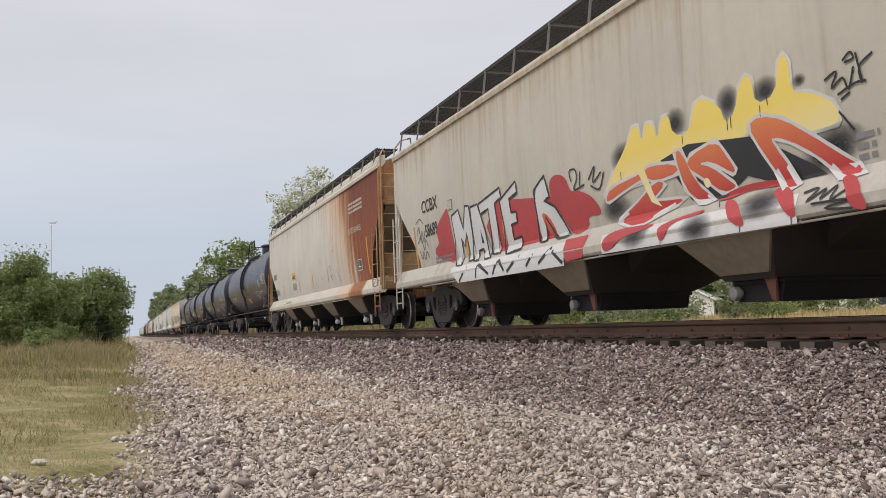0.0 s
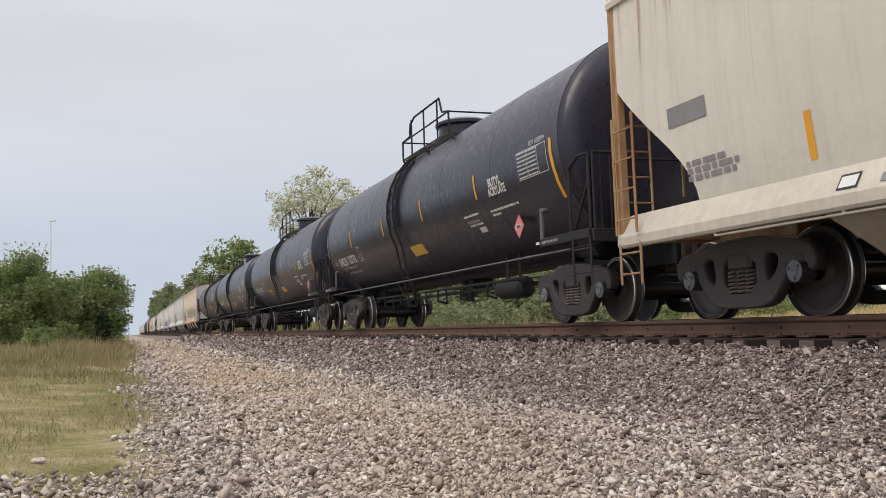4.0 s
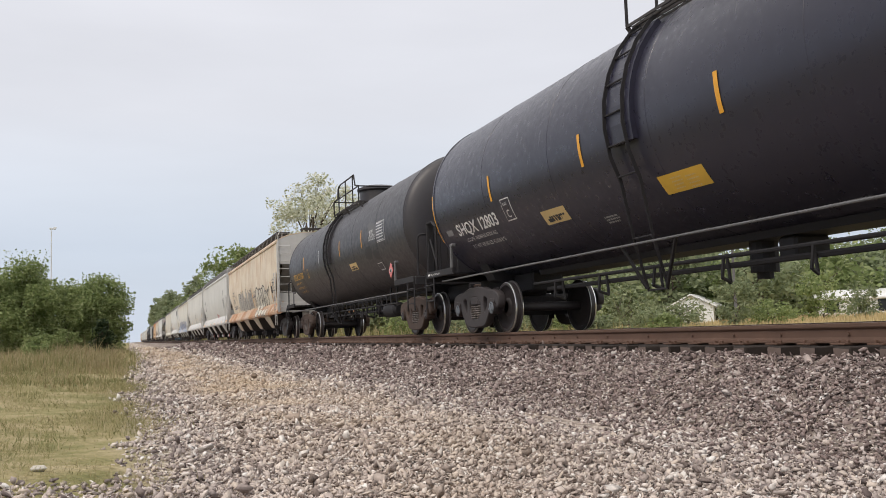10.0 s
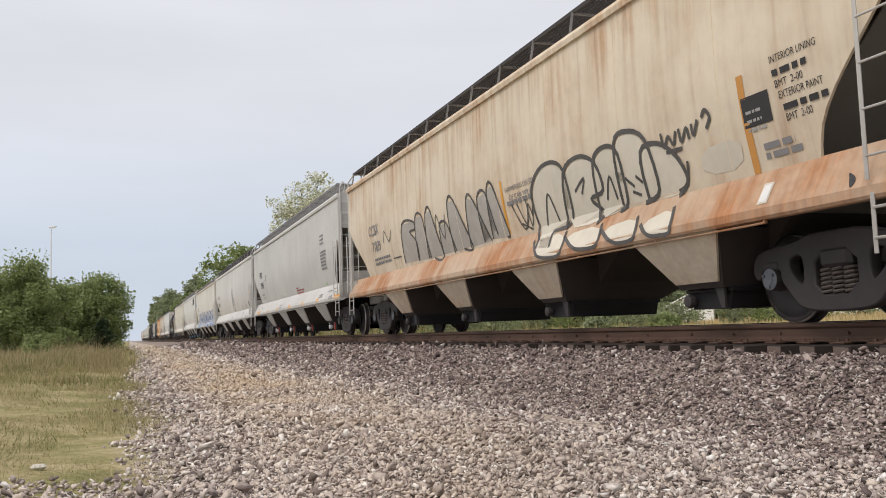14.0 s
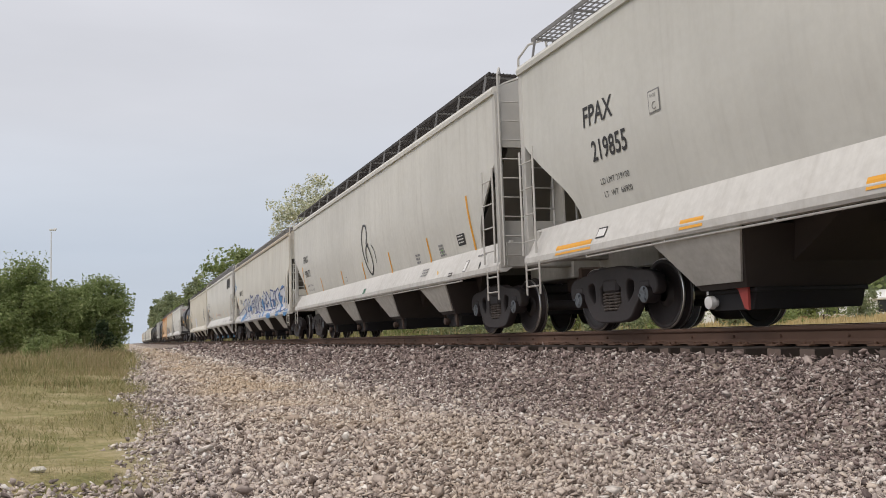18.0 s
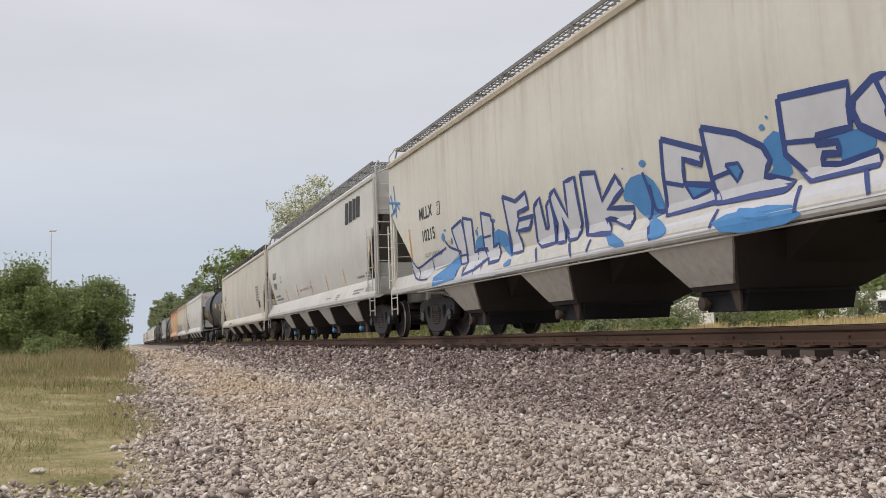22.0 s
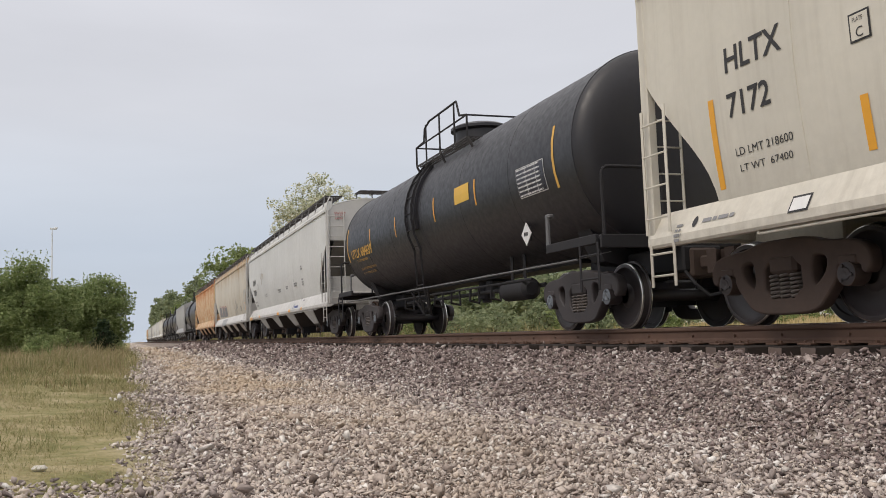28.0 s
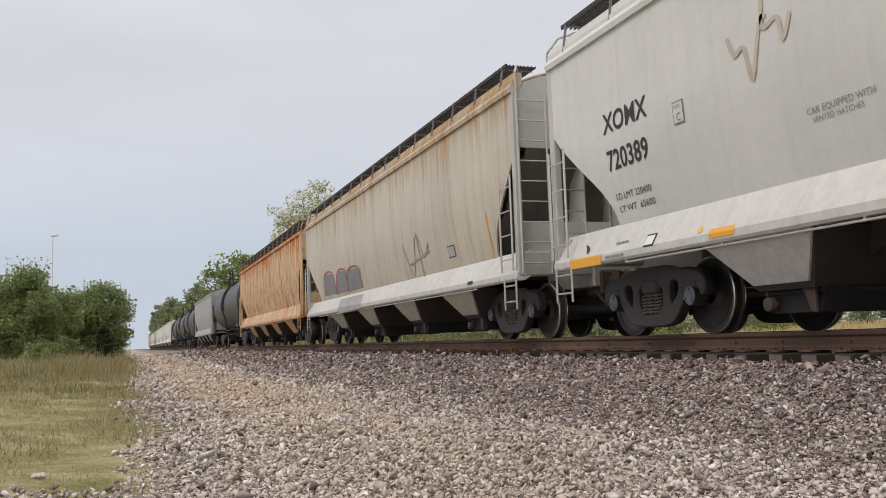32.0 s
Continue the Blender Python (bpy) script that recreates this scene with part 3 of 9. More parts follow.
def soften(pts, turns):
    """Round a closed outline off by cutting its corners."""
    for _ in range(turns):
        out = []
        for (a, b), (c, d) in zip(pts, pts[1:] + pts[:1]):
            out += [(0.75 * a + 0.25 * c, 0.75 * b + 0.25 * d), (0.25 * a + 0.75 * c, 0.25 * b + 0.75 * d)]
        pts = out
    return pts


def truck(car, y, mat=None, brown=False):
    """Three-piece freight truck at y with its two wheelsets."""
    frame_mat = M_BROWNSTEEL if brown else M_STEEL
    tag = "brown" if brown else "dark"

    def bolster():
        g = Geo()
        g.box((0, 0, 0.61), (2.18, 0.40, 0.20), 0.04)
        g.box((0, 0, 0.78), (0.7, 0.5, 0.16), 0.03)
        g.box((-0.55, 0, 0.80), (0.2, 0.3, 0.12), 0.02).box((0.55, 0, 0.80), (0.2, 0.3, 0.12), 0.02)
        return g.mesh("truck", frame_mat)
    t = part("truck", cached("bolster" + tag, bolster), frame_mat, car)
    t.location = (0, y, 0)

    def side(sx):
        # cast frame: arched top chord, dropped bottom chord, pedestals over the bearings, three windows
        half = [(0.0, 0.85), (0.34, 0.85), (0.56, 0.785), (0.86, 0.765), (1.06, 0.73), (1.15, 0.64), (1.15, 0.50), (1.07, 0.46), (1.05, 0.575), (0.74, 0.58), (0.735, 0.44), (0.60, 0.29), (0.46, 0.14), (0.0, 0.12)]
        rim = half + [(-a, b) for a, b in half[-2:0:-1]]
        spring_window = [(-0.30, 0.25), (0.30, 0.25), (0.285, 0.70), (-0.285, 0.70)]
        corner_window = [(0.40, 0.70), (0.64, 0.675), (0.645, 0.54), (0.56, 0.42), (0.41, 0.33)]
        cu = bpy.data.curves.new("cast", "CURVE")
        cu.dimensions, cu.fill_mode = "2D", "BOTH"
        cu.extrude, cu.bevel_depth, cu.bevel_resolution = 0.052, 0.022, 1
        for pts, turns in ((rim, 2), (spring_window, 1), (corner_window, 2), ([(-a, b) for a, b in corner_window[::-1]], 2)):
            pts = soften(pts, turns)
            sp = cu.splines.new("POLY")
            sp.points.add(len(pts) - 1)
            for q, (a, b) in zip(sp.points, pts):
                q.co = (a, b, 0, 1)
            sp.use_cyclic_u = True
        ob = bpy.data.objects.new("cast", cu)
        me = bpy.data.meshes.new_from_object(ob)
        for v in me.vertices:
            v.co = (sx * 1.0 + v.co.z, v.co.x, v.co.y)
        bpy.data.objects.remove(ob)
        bpy.data.curves.remove(cu)
        me.name = "side_frame"
        me.materials.clear()
        me.materials.append(frame_mat)
        me.polygons.foreach_set("use_smooth", [True] * len(me.polygons))
        me.set_sharp_from_angle(angle=radians(50))
        return me
    for sx in (-1, 1):
        sf = part("side_frame", cached(("side", tag, sx), lambda: side(sx)), frame_mat, t)

        def spring():
            g = Geo()
            turns, seg = 6, 12
            for i in range(turns * seg + 1):
                a = 2 * math.pi * i / seg
                for k in range(5):
                    b = 2 * math.pi * k / 5
                    rr = 0.06 + 0.015 * math.cos(b)
                    g.v.append((rr * math.cos(a), rr * math.sin(a), 0.27 + 0.042 * i / seg + 0.015 * math.sin(b)))
            for i in range(turns * seg):
                g.f += [(5 * i + k, 5 * i + (k + 1) % 5, 5 * i + 5 + (k + 1) % 5, 5 * i + 5 + k) for k in range(5)]
            return g.mesh("spring", M_SPRING)
        if sx < 0:
            for dy in (-0.15, 0.0, 0.15):
                sp = part("spring", cached("spring", spring), M_SPRING, t, "coiled steel spring")
                sp.location = (sx * 1.02, dy, 0)
        for dy in (-0.89, 0.89):
            def adapter():
                g = Geo()
                g.box((0, 0, WHEEL_R + 0.13), (0.17, 0.24, 0.1), 0.02)
                g.lathe([(-0.10, 0.115), (0.06, 0.12), (0.10, 0.10)], 20, "x", (0, 0, WHEEL_R))
                return g.mesh("bearing_adapter", frame_mat, True)
            ad = part("bearing_adapter", cached("adapter" + tag, adapter), frame_mat, t)
            ad.location = (sx * 1.0, dy, 0)
    # brake beams and rods between the wheels
    def beams():
        g = Geo()
        for dy in (-0.36, 0.36):
            g.beam((-0.85, dy, 0.36), (0.85, dy, 0.36), 0.07, 0.09)
            for sx in (-0.75, 0.75):
                g.box((sx, dy + math.copysign(0.07, dy), 0.40), (0.09, 0.06, 0.32), 0.01)
        g.beam((0.1, -0.36, 0.40), (0.1, 0.36, 0.40), 0.05, 0.03)
        return g.mesh("brake_beam", M_BLACKGEAR)
    part("brake_beam", cached("beams", beams), M_BLACKGEAR, t)
    for dy in (-0.89, 0.89):
        def wheels():
            g = Geo()
            g.rod((-0.72, 0, 0), (0.72, 0, 0), 0.085, 14)
            for s in (-1, 1):
                prof = [(0.675, 0.10), (0.665, 0.16), (0.70, 0.30), (0.69, 0.385), (0.672, 0.40), (0.672, 0.482), (0.69, 0.484), (0.705, WHEEL_R + 0.004), (0.80, WHEEL_R - 0.004), (0.808, WHEEL_R - 0.015),
                        (0.808, 0.40), (0.785, 0.385), (0.745, 0.30), (0.76, 0.17), (0.80, 0.13), (0.81, 0.10)]
                g.lathe([(s * a, r) for a, r in prof], 40, cap=False)
            return g.mesh("wheelset", M_WHEEL, True)
        ws = part("wheelset", cached("wheels", wheels), M_WHEEL, car)
        ws.location = (0, y + dy, WHEEL_R)
        WHEELSETS.append((car, ws, y + dy))

        def tread(s):
            g = Geo()
            for prof in ([(s * 0.6715, 0.478), (s * 0.6715, 0.4835), (s * 0.684, 0.4855)], [(s * 0.782, WHEEL_R - 0.001), (s * 0.80, WHEEL_R - 0.002), (s * 0.809, WHEEL_R - 0.014)]):
                g.lathe(prof, 40, cap=False)
            me = g.mesh("tread", M_TREAD, True)
            return me
        for s in (-1, 1):
            part("tread", cached(("tread", s), lambda: tread(s)), M_TREAD, ws, "bright wheel-worn tread")

        def capm(s):
            g = Geo()
            g.lathe([(s * 1.10, 0.0), (s * 1.115, 0.03), (s * 1.115, 0.055), (s * 1.106, 0.06), (s * 1.106, 0.098), (s * 1.098, 0.112), (s * 1.03, 0.112)], 24)
            for k in range(3):
                a = 2.094 * k + 0.4
                g.rod((s * 1.10, 0.078 * math.cos(a), 0.078 * math.sin(a)), (s * 1.128, 0.078 * math.cos(a), 0.078 * math.sin(a)), 0.017, 6)
            return g.mesh("axle_cap", M_CAP if not brown else M_STEEL, True)
        for s in (-1, 1):
            part("axle_cap", cached(("cap", s, brown), lambda: capm(s)), M_CAP, ws, "round bolted axle-end cap")
    return t


def coupler(car, y, s):
    """Draft gear, coupler and air hose at the end y; s: +1 rear, -1 front."""
    def make():
        g = Geo()
        g.box((0, y - s * 0.15, 0.86), (0.42, 0.5, 0.40), 0.03)
        g.box((0, y + s * 0.22, 0.86), (0.16, 0.42, 0.18), 0.03)
        g.prism([(-0.16, y + s * 0.36), (0.12, y + s * 0.36), (0.17, y + s * 0.52), (0.02, y + s * 0.62), (-0.05, y + s * 0.5), (-0.16, y + s * 0.56)], 0.70, 1.0, "xy")
        return g.mesh("coupler", M_BROWNSTEEL)
    c = part("coupler", make(), M_BROWNSTEEL, car)
    h = Geo()
    pts = [(-0.32, y + s * 0.1, 0.74), (-0.30, y + s * 0.3, 0.55), (-0.2, y + s * 0.45, 0.40), (-0.08, y + s * 0.6, 0.44)]
    h.path(pts, 0.022)
    part("air_hose", h, M_BLACKGEAR, c)


def ladder(name, car, mat, pts, rungs, r=0.011, rail_w=0.036, label=""):
    """pts: foot and head of the two stiles."""
    (a0, a1), (b0, b1) = [tuple(Vector(p) for p in s) for s in pts]
    lad = part(name, Geo().beam(a0, a1, rail_w, 0.012, (1, 0.3, 0)), mat, car, label)
    part("stile", Geo().beam(b0, b1, rail_w, 0.012, (1, 0.3, 0)), mat, lad)
    for k in range(rungs):
        f = (k + 0.5) / rungs
        part("rung", Geo().rod(a0.lerp(a1, f), b0.lerp(b1, f), r, 6), mat, lad)
    return lad


def rounded(y):
    return round(y, 3)


def hopper(name, y0, y1, label, body, sill, end=None, roof=None, bays=4, grate=M_GRATE_DARK, zt=3.93, zs=(0.97, 1.50), w=1.60,
           cut=1.25, cut_rear=1.5, cut_top=2.95, inset=0.20, face=0.11, seams=0, brown=False, gate=None, posts=M_GRATE, near=True, slope=None, walk_z=0.53, chord=0.13, cap=None, tubes=False, bay_mat=None):
    """Covered hopper car between the ends y0 and y1 (on the train at the start)."""
    L = y1 - y0
    h = L / 2
    car = thing(name, (TRACK_X, (y0 + y1) / 2, RAIL_Z), label, "hopper car", "cars of the freight train")
    end, roof, slope, gate = end or sill, roof or body, slope or M_DARKSHEET, gate or M_BROWNSTEEL
    car["half"] = h

    zf = zs[0] + face                   # top of the sill's upright face

    def sx(z):
        if z < zf:
            return w + 0.02
        if z < zs[1]:
            return w + 0.02 - (inset + 0.02) * (z - zf) / (zs[1] - zf)
        f = max(0.0, (2.75 - z) / (2.75 - zs[1]))
        return w - 0.015 - (inset - 0.015) * f ** 1.8

    def low(y):
        e, c = (y + h, cut) if y < 0 else (h - y, cut_rear)
        if e >= c:
            return zs[1] - 0.01
        f = 1 - e / c
        return zs[1] + (cut_top - zs[1]) * f ** (0.62 + 0.40 * f)
    # side sheets
    cols = []
    e = 0.0
    edge = [0, 0.03, 0.08, 0.15, 0.24, 0.35, 0.47, 0.6, 0.72, 0.83, 0.91, 0.97, 0.99, 1.0]
    cols = [-h + 0.02 + e * cut for e in edge] + [-h + cut + (L - cut - cut_rear) * k / 10 for k in range(1, 10)] + [h - 0.02 - e * cut_rear for e in edge[::-1]]
    nz = 13
    for s in (-1, 1):
        g = Geo()
        for t in (0, 0.03):
            for y in cols:
                z0 = low(y)
                for k in range(nz):
                    z = z0 + (zt - z0) * k / (nz - 1)
                    g.v.append((s * (sx(z) - t), y, z))
        n = len(cols)
        for i in range(n - 1):
            for k in range(nz - 1):
                a = i * nz + k
                b = a + n * nz
                g.f += [(a, a + nz, a + nz + 1, a + 1), (b, b + 1, b + nz + 1, b + nz)]
        for i in range(n - 1):
            for k in (0, nz - 1):
                a = i * nz + k
                b = a + n * nz
                g.f.append((a, a + nz, b + nz, b))
        sheet = part("side_sheet", g, body, car, smooth=True)
        if seams and s < 0:
            for k in range(1, seams):
                y = -h + cut * 0.4 + (L - 0.8 * cut) * k / seams
                q = Geo()
                zz = [low(y) + 0.02 + (zt - 0.04 - low(y)) * i / 12 for i in range(13)]
                for a, b in zip(zz, zz[1:]):
                    q.beam((-sx(a) - 0.001, y, a), (-sx(b) - 0.001, y, b), 0.018, 0.012, (1, 0, 0))
                part("weld_seam", q, body, sheet)
        # top chord
        tc = Geo()
        tc.prism([(s * (w - 0.07), zt - 0.02), (s * (w + 0.025), zt - 0.02), (s * (w + 0.035), zt + 0.05), (s * (w + 0.005), zt + 0.11)] + ([(s * (w - 0.02), zt + 0.13), (s * (w - 0.02), zt + 0.19), (s * (w - 0.05), zt + 0.2), (s * (w - 0.07), zt + chord), (s * (w - 0.2), zt + chord)] if chord > 0.2 else []) + [(s * (w - 0.2 if chord > 0.2 else w - 0.08), zt + 0.13)], -h, h, "xz")
        part("top_chord", tc, roof, car)
        # side sill
        sg = Geo()
        sg.prism([(s * (w - 0.10), zs[0]), (s * w, zs[0]), (s * (w + 0.02), zs[0] + 0.03), (s * (w + 0.02), zf), (s * (w - inset), zs[1]), (s * (w - inset - 0.05), zs[1]), (s * (w - inset - 0.05), zf - 0.02)], -h, h, "xz")
        part("side_sill", sg, sill, car)
        if s < 0 and near:
            tube = Geo()
            for a, b, z in ((-h + 1.9, h - 1.9, zs[0] - 0.03),):
                tube.rod((-w + 0.03, a, z), (-w + 0.03, b, z), 0.013, 8)
                for k in range(9):
                    y = a + (b - a) * k / 8
                    tube.box((-w + 0.03, y, z + 0.02), (0.04, 0.03, 0.06), 0.005)
            part("opening_rod", tube, sill, car)
    # roof
    rg = Geo()
    prof = [(w * math.sin(a), zt + 0.10 + 0.38 * (math.cos(a) - math.cos(1.2)) / (1 - math.cos(1.2)) * 0.9) for a in [(-1.2 + 2.4 * k / 12) for k in range(13)]]
    prof = [(x * 0.97 / math.sin(1.2), z) for x, z in prof]
    rg.prism(prof + [(p[0], p[1] - 0.03) for p in prof[::-1]], -h + 0.02, h - 0.02, "xz")
    part("roof", rg, roof, car, smooth=True)
    part("hatch_cover", Geo().box((0, 0, zt + 0.47), (0.55, L - 3.0, 0.12), 0.03), roof, car)
    # roof walk: long bearing bars, cross bars, brackets
    if near:
        for s in (-1, 1):
            g = Geo()
            x0, x1, z = s * (w - 0.10), s * (w - 0.62), zt + walk_z
            open_mesh = grate is M_GRATE
            bn = 6 if open_mesh else 8
            for k in range(bn + 1):
                x = x0 + (x1 - x0) * k / bn
                g.box((x, 0, z), (0.008, L - 0.7, 0.022 if open_mesh else 0.04))
            m = int((L - 0.8) / (0.16 if open_mesh else 0.075))
            for k in range(m + 1):
                g.box(((x0 + x1) / 2, -h + 0.4 + (L - 0.8) * k / m, z + 0.006), (abs(x1 - x0), 0.008, 0.022))
            g.box((x0, 0, z), (0.03, L - 0.7, 0.055))
            rw = part("roof_walk", g, grate, car, "steel grating roof walk")
            if s < 0:
                for k in range(15):
                    y = -h + 0.5 + (L - 1.0) * k / 14
                    b = Geo()
                    b.beam((s * (w - 0.02), y, zt + 0.08), (s * (w - 0.09), y, z + 0.01), 0.035, 0.012, (0, 1, 0))
                    b.beam((s * (w - 0.09), y, z - 0.025), (s * (w - 0.62), y, z - 0.025), 0.03, 0.03)
                    part("bracket", b, posts, rw)
        for s in (-1, 1):
            ew = Geo()
            zw = zt + max(walk_z, 0.46) + 0.10
            for k in range(9):
                ew.box((0, s * (h - 0.45 + 0.08 * k), zw), (1.1, 0.014, 0.03))
            for x in (-0.5, 0, 0.5):
                ew.box((x, s * (h - 0.13), zw - 0.025), (0.04, 0.68, 0.03))
                ew.box((x, s * (h - 0.40), zw - 0.13), (0.03, 0.03, 0.20))
            tagged(part("end_walk", ew, grate, car, "steel grating board over the car end"), kind="stuff")
    # ends
    for s in (-1, 1):
        ye = s * h
        g = Geo()
        g.prism([(-w + 0.04, zt - 0.9), (w - 0.04, zt - 0.9), (w - 0.04, zt + 0.1), (1.1, zt + 0.27), (0.55, zt + 0.385), (0, zt + 0.42), (-0.55, zt + 0.385), (-1.1, zt + 0.27), (-w + 0.04, zt + 0.1)], ye - s * 0.02, ye - s * 0.06, "xz")
        part("end_wall", g, end, car)
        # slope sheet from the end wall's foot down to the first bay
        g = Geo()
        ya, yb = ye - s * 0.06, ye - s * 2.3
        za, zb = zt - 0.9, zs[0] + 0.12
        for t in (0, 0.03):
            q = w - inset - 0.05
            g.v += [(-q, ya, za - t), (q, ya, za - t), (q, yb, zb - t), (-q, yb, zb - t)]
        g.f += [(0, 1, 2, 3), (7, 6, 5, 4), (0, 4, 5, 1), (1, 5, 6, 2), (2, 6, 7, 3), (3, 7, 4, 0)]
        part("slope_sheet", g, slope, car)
        # vertical stub web that carries the end over the truck
        g = Geo()
        g.prism([(ye - s * 0.15, zs[1] - 0.05), (ye - s * 0.75, zs[1] - 0.05), (ye - s * 0.55, zt - 1.25), (ye - s * 0.15, zt - 0.9)], -0.34, -0.30)
        g.prism([(ye - s * 0.15, zs[1] - 0.05), (ye - s * 0.75, zs[1] - 0.05), (ye - s * 0.55, zt - 1.25), (ye - s * 0.15, zt - 0.9)], 0.30, 0.34)
        part("end_web", g, end, car)
        g = Geo().prism([(-w + 0.12, zs[1] - 0.08), (w - 0.12, zs[1] - 0.08), (w - 0.12, 1.86), (-w + 0.12, 1.86)], ye - s * 0.10, ye - s * 0.13, "xz")
        if s < 0:
            part("end_bulkhead", g, end, car)
        # corner posts and end sill
        for x in (-1, 1):
            g = Geo()
            g.box((x * (w - 0.06), ye - s * 0.05, (zs[0] + zt) / 2 + 0.05), (0.11, 0.11, zt - zs[0] - 0.02), 0.012)
            part("corner_post", g, end, car)
        g = Geo()
        g.box((0, ye - s * 0.12, (zs[0] + zs[1]) / 2 + 0.02), (2 * w - 0.22, 0.26, zs[1] - zs[0] - 0.1), 0.02)
        g.box((0, ye - s * 0.8, zs[0] + 0.05), (0.62, 1.7, 0.34), 0.02)
        part("end_sill", g, end, car)
        g = Geo()
        for k in range(7):
            g.box((0, ye + s * (0.06 + 0.055 * k), zs[1] - 0.2), (1.5, 0.012, 0.03))
        g.box((-0.7, ye + s * 0.2, zs[1] - 0.225), (0.05, 0.42, 0.025)).box((0.7, ye + s * 0.2, zs[1] - 0.225), (0.05, 0.42, 0.025))
        part("crossover_step", g, M_GRATE, car, "grating step over the coupler")
        # ladders
        yl = ye - s * 0.52
        if near or s < 0:
            ladder("side_ladder", car, end, [((-w - 0.06, yl, zs[0] + 0.15), (-w - 0.06, yl, zs[1] + 1.2)), ((-w - 0.06, ye - s * 0.06, zs[0] + 0.15), (-w - 0.06, ye - s * 0.06, zs[1] + 1.2))], 4)
            ladder("end_ladder", car, end, [((-w + 0.05, ye + s * 0.07, zs[0] + 0.1), (-w + 0.05, ye + s * 0.07, zt)), ((-w + 0.55, ye + s * 0.07, zs[0] + 0.1), (-w + 0.55, ye + s * 0.07, zt))], 9)
            ladder("stirrup_step", car, end, [((-w - 0.02, yl, zs[0] - 0.45), (-w - 0.02, yl, zs[0] + 0.05)), ((-w - 0.02, ye - s * 0.06, zs[0] - 0.45), (-w - 0.02, ye - s * 0.06, zs[0] + 0.05))], 2, 0.014)
            g = Geo()
            g.path([(-w + 0.05, ye + s * 0.08, zt), (-w + 0.05, ye + s * 0.06, zt + 0.28), (-w + 0.16, ye - s * 0.1, zt + 0.46), (-w + 0.3, ye - s * 0.4, zt + 0.46), (-w + 0.3, ye - s * 0.5, zt + 0.2)], 0.018)
            part("grab_rail", g, end, car)
        coupler(car, ye, s)
        truck(car, ye - s * 1.58, brown=brown)
        # brake gear on the end platform
        if s > 0:
            g = Geo()
            g.rod((0.2, ye - s * 0.55, 1.95), (0.9, ye - s * 0.55, 1.95), 0.2, 14)
            g.box((-0.5, ye - s * 0.5, 1.85), (0.5, 0.3, 0.4), 0.03)
            g.path([(-0.9, ye - s * 0.4, 1.5), (-0.9, ye - s * 0.4, 2.3), (0.2, ye - s * 0.4, 2.35)], 0.02)
            part("brake_reservoir", g, end, car)
    # centre sill between the trucks
    part("centre_sill", Geo().box((0, 0, 1.12), (0.55, L - 5.6, 0.24), 0.02), M_BLACKGEAR, car)
    # discharge bays: body-coloured side plates, slopes between them darkened with painted-in underfloor shade
    pitch = min(3.75, (L - 7.3) / (bays - 1))
    first = h - 4.25 - pitch * (bays - 1)
    for k in range(bays):
        yc = first + pitch * k
        ta = 1.25 if k == 0 else pitch / 2 - 0.22
        tb = 1.25 if k == bays - 1 else pitch / 2 - 0.22
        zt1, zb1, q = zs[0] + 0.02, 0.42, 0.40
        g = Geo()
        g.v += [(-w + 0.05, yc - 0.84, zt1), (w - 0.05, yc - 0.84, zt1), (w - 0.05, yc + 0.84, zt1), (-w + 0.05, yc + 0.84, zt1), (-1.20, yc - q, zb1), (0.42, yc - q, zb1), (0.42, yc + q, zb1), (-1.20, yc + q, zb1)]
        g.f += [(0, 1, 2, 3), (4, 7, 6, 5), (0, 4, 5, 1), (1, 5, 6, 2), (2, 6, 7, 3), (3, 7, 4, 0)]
        bay = part("discharge_bay", g, M_BAYSHADE, car)
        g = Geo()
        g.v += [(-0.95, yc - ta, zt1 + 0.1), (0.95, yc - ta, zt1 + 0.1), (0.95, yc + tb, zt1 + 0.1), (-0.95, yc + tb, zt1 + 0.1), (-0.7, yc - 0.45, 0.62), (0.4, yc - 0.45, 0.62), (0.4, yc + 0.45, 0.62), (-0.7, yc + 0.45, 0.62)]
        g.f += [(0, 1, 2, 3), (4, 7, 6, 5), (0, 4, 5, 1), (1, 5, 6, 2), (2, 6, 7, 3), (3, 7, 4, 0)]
        part("bay_slope", g, M_BAYSHADE, bay)
        for sd in (-1,):
            pg = Geo()
            for o in (0.004, 0.03):
                pg.v += [(sd * (w - 0.05 + o), yc - 0.84, zt1), (sd * (w - 0.05 + o), yc + 0.84, zt1), (sd * (1.24 + o), yc + 0.40, 0.48), (sd * (1.24 + o), yc - 0.40, 0.48)]
            pg.f += [(0, 1, 2, 3), (7, 6, 5, 4), (0, 4, 5, 1), (1, 5, 6, 2), (2, 6, 7, 3), (3, 7, 4, 0)]
            part("bay_side", pg, bay_mat or body, bay)
        og = Geo()
        og.box((-0.36, yc, 0.395), (1.5, 0.86, 0.05), 0.01)
        og.prism([(yc - 0.40, 0.37), (yc + 0.40, 0.37), (yc + 0.34, 0.19), (yc - 0.34, 0.19)], -1.08, 0.36)
        og.rod((0.36, yc, 0.28), (0.46, yc, 0.28), 0.07, 10)
        part("outlet_gate", og, M_BLACKGEAR, bay)
        og2 = Geo()
        og2.prism([(yc - 0.36, 0.50), (yc - 0.02, 0.50), (yc - 0.2, 0.40), (yc - 0.29, 0.20), (yc - 0.35, 0.18)], -1.16, -1.13)
        og2.prism([(yc - 0.2, 0.44), (yc + 0.22, 0.44), (yc + 0.10, 0.24), (yc - 0.14, 0.24)], -1.06, -1.02)
        part("outlet_casting", og2, gate, bay)
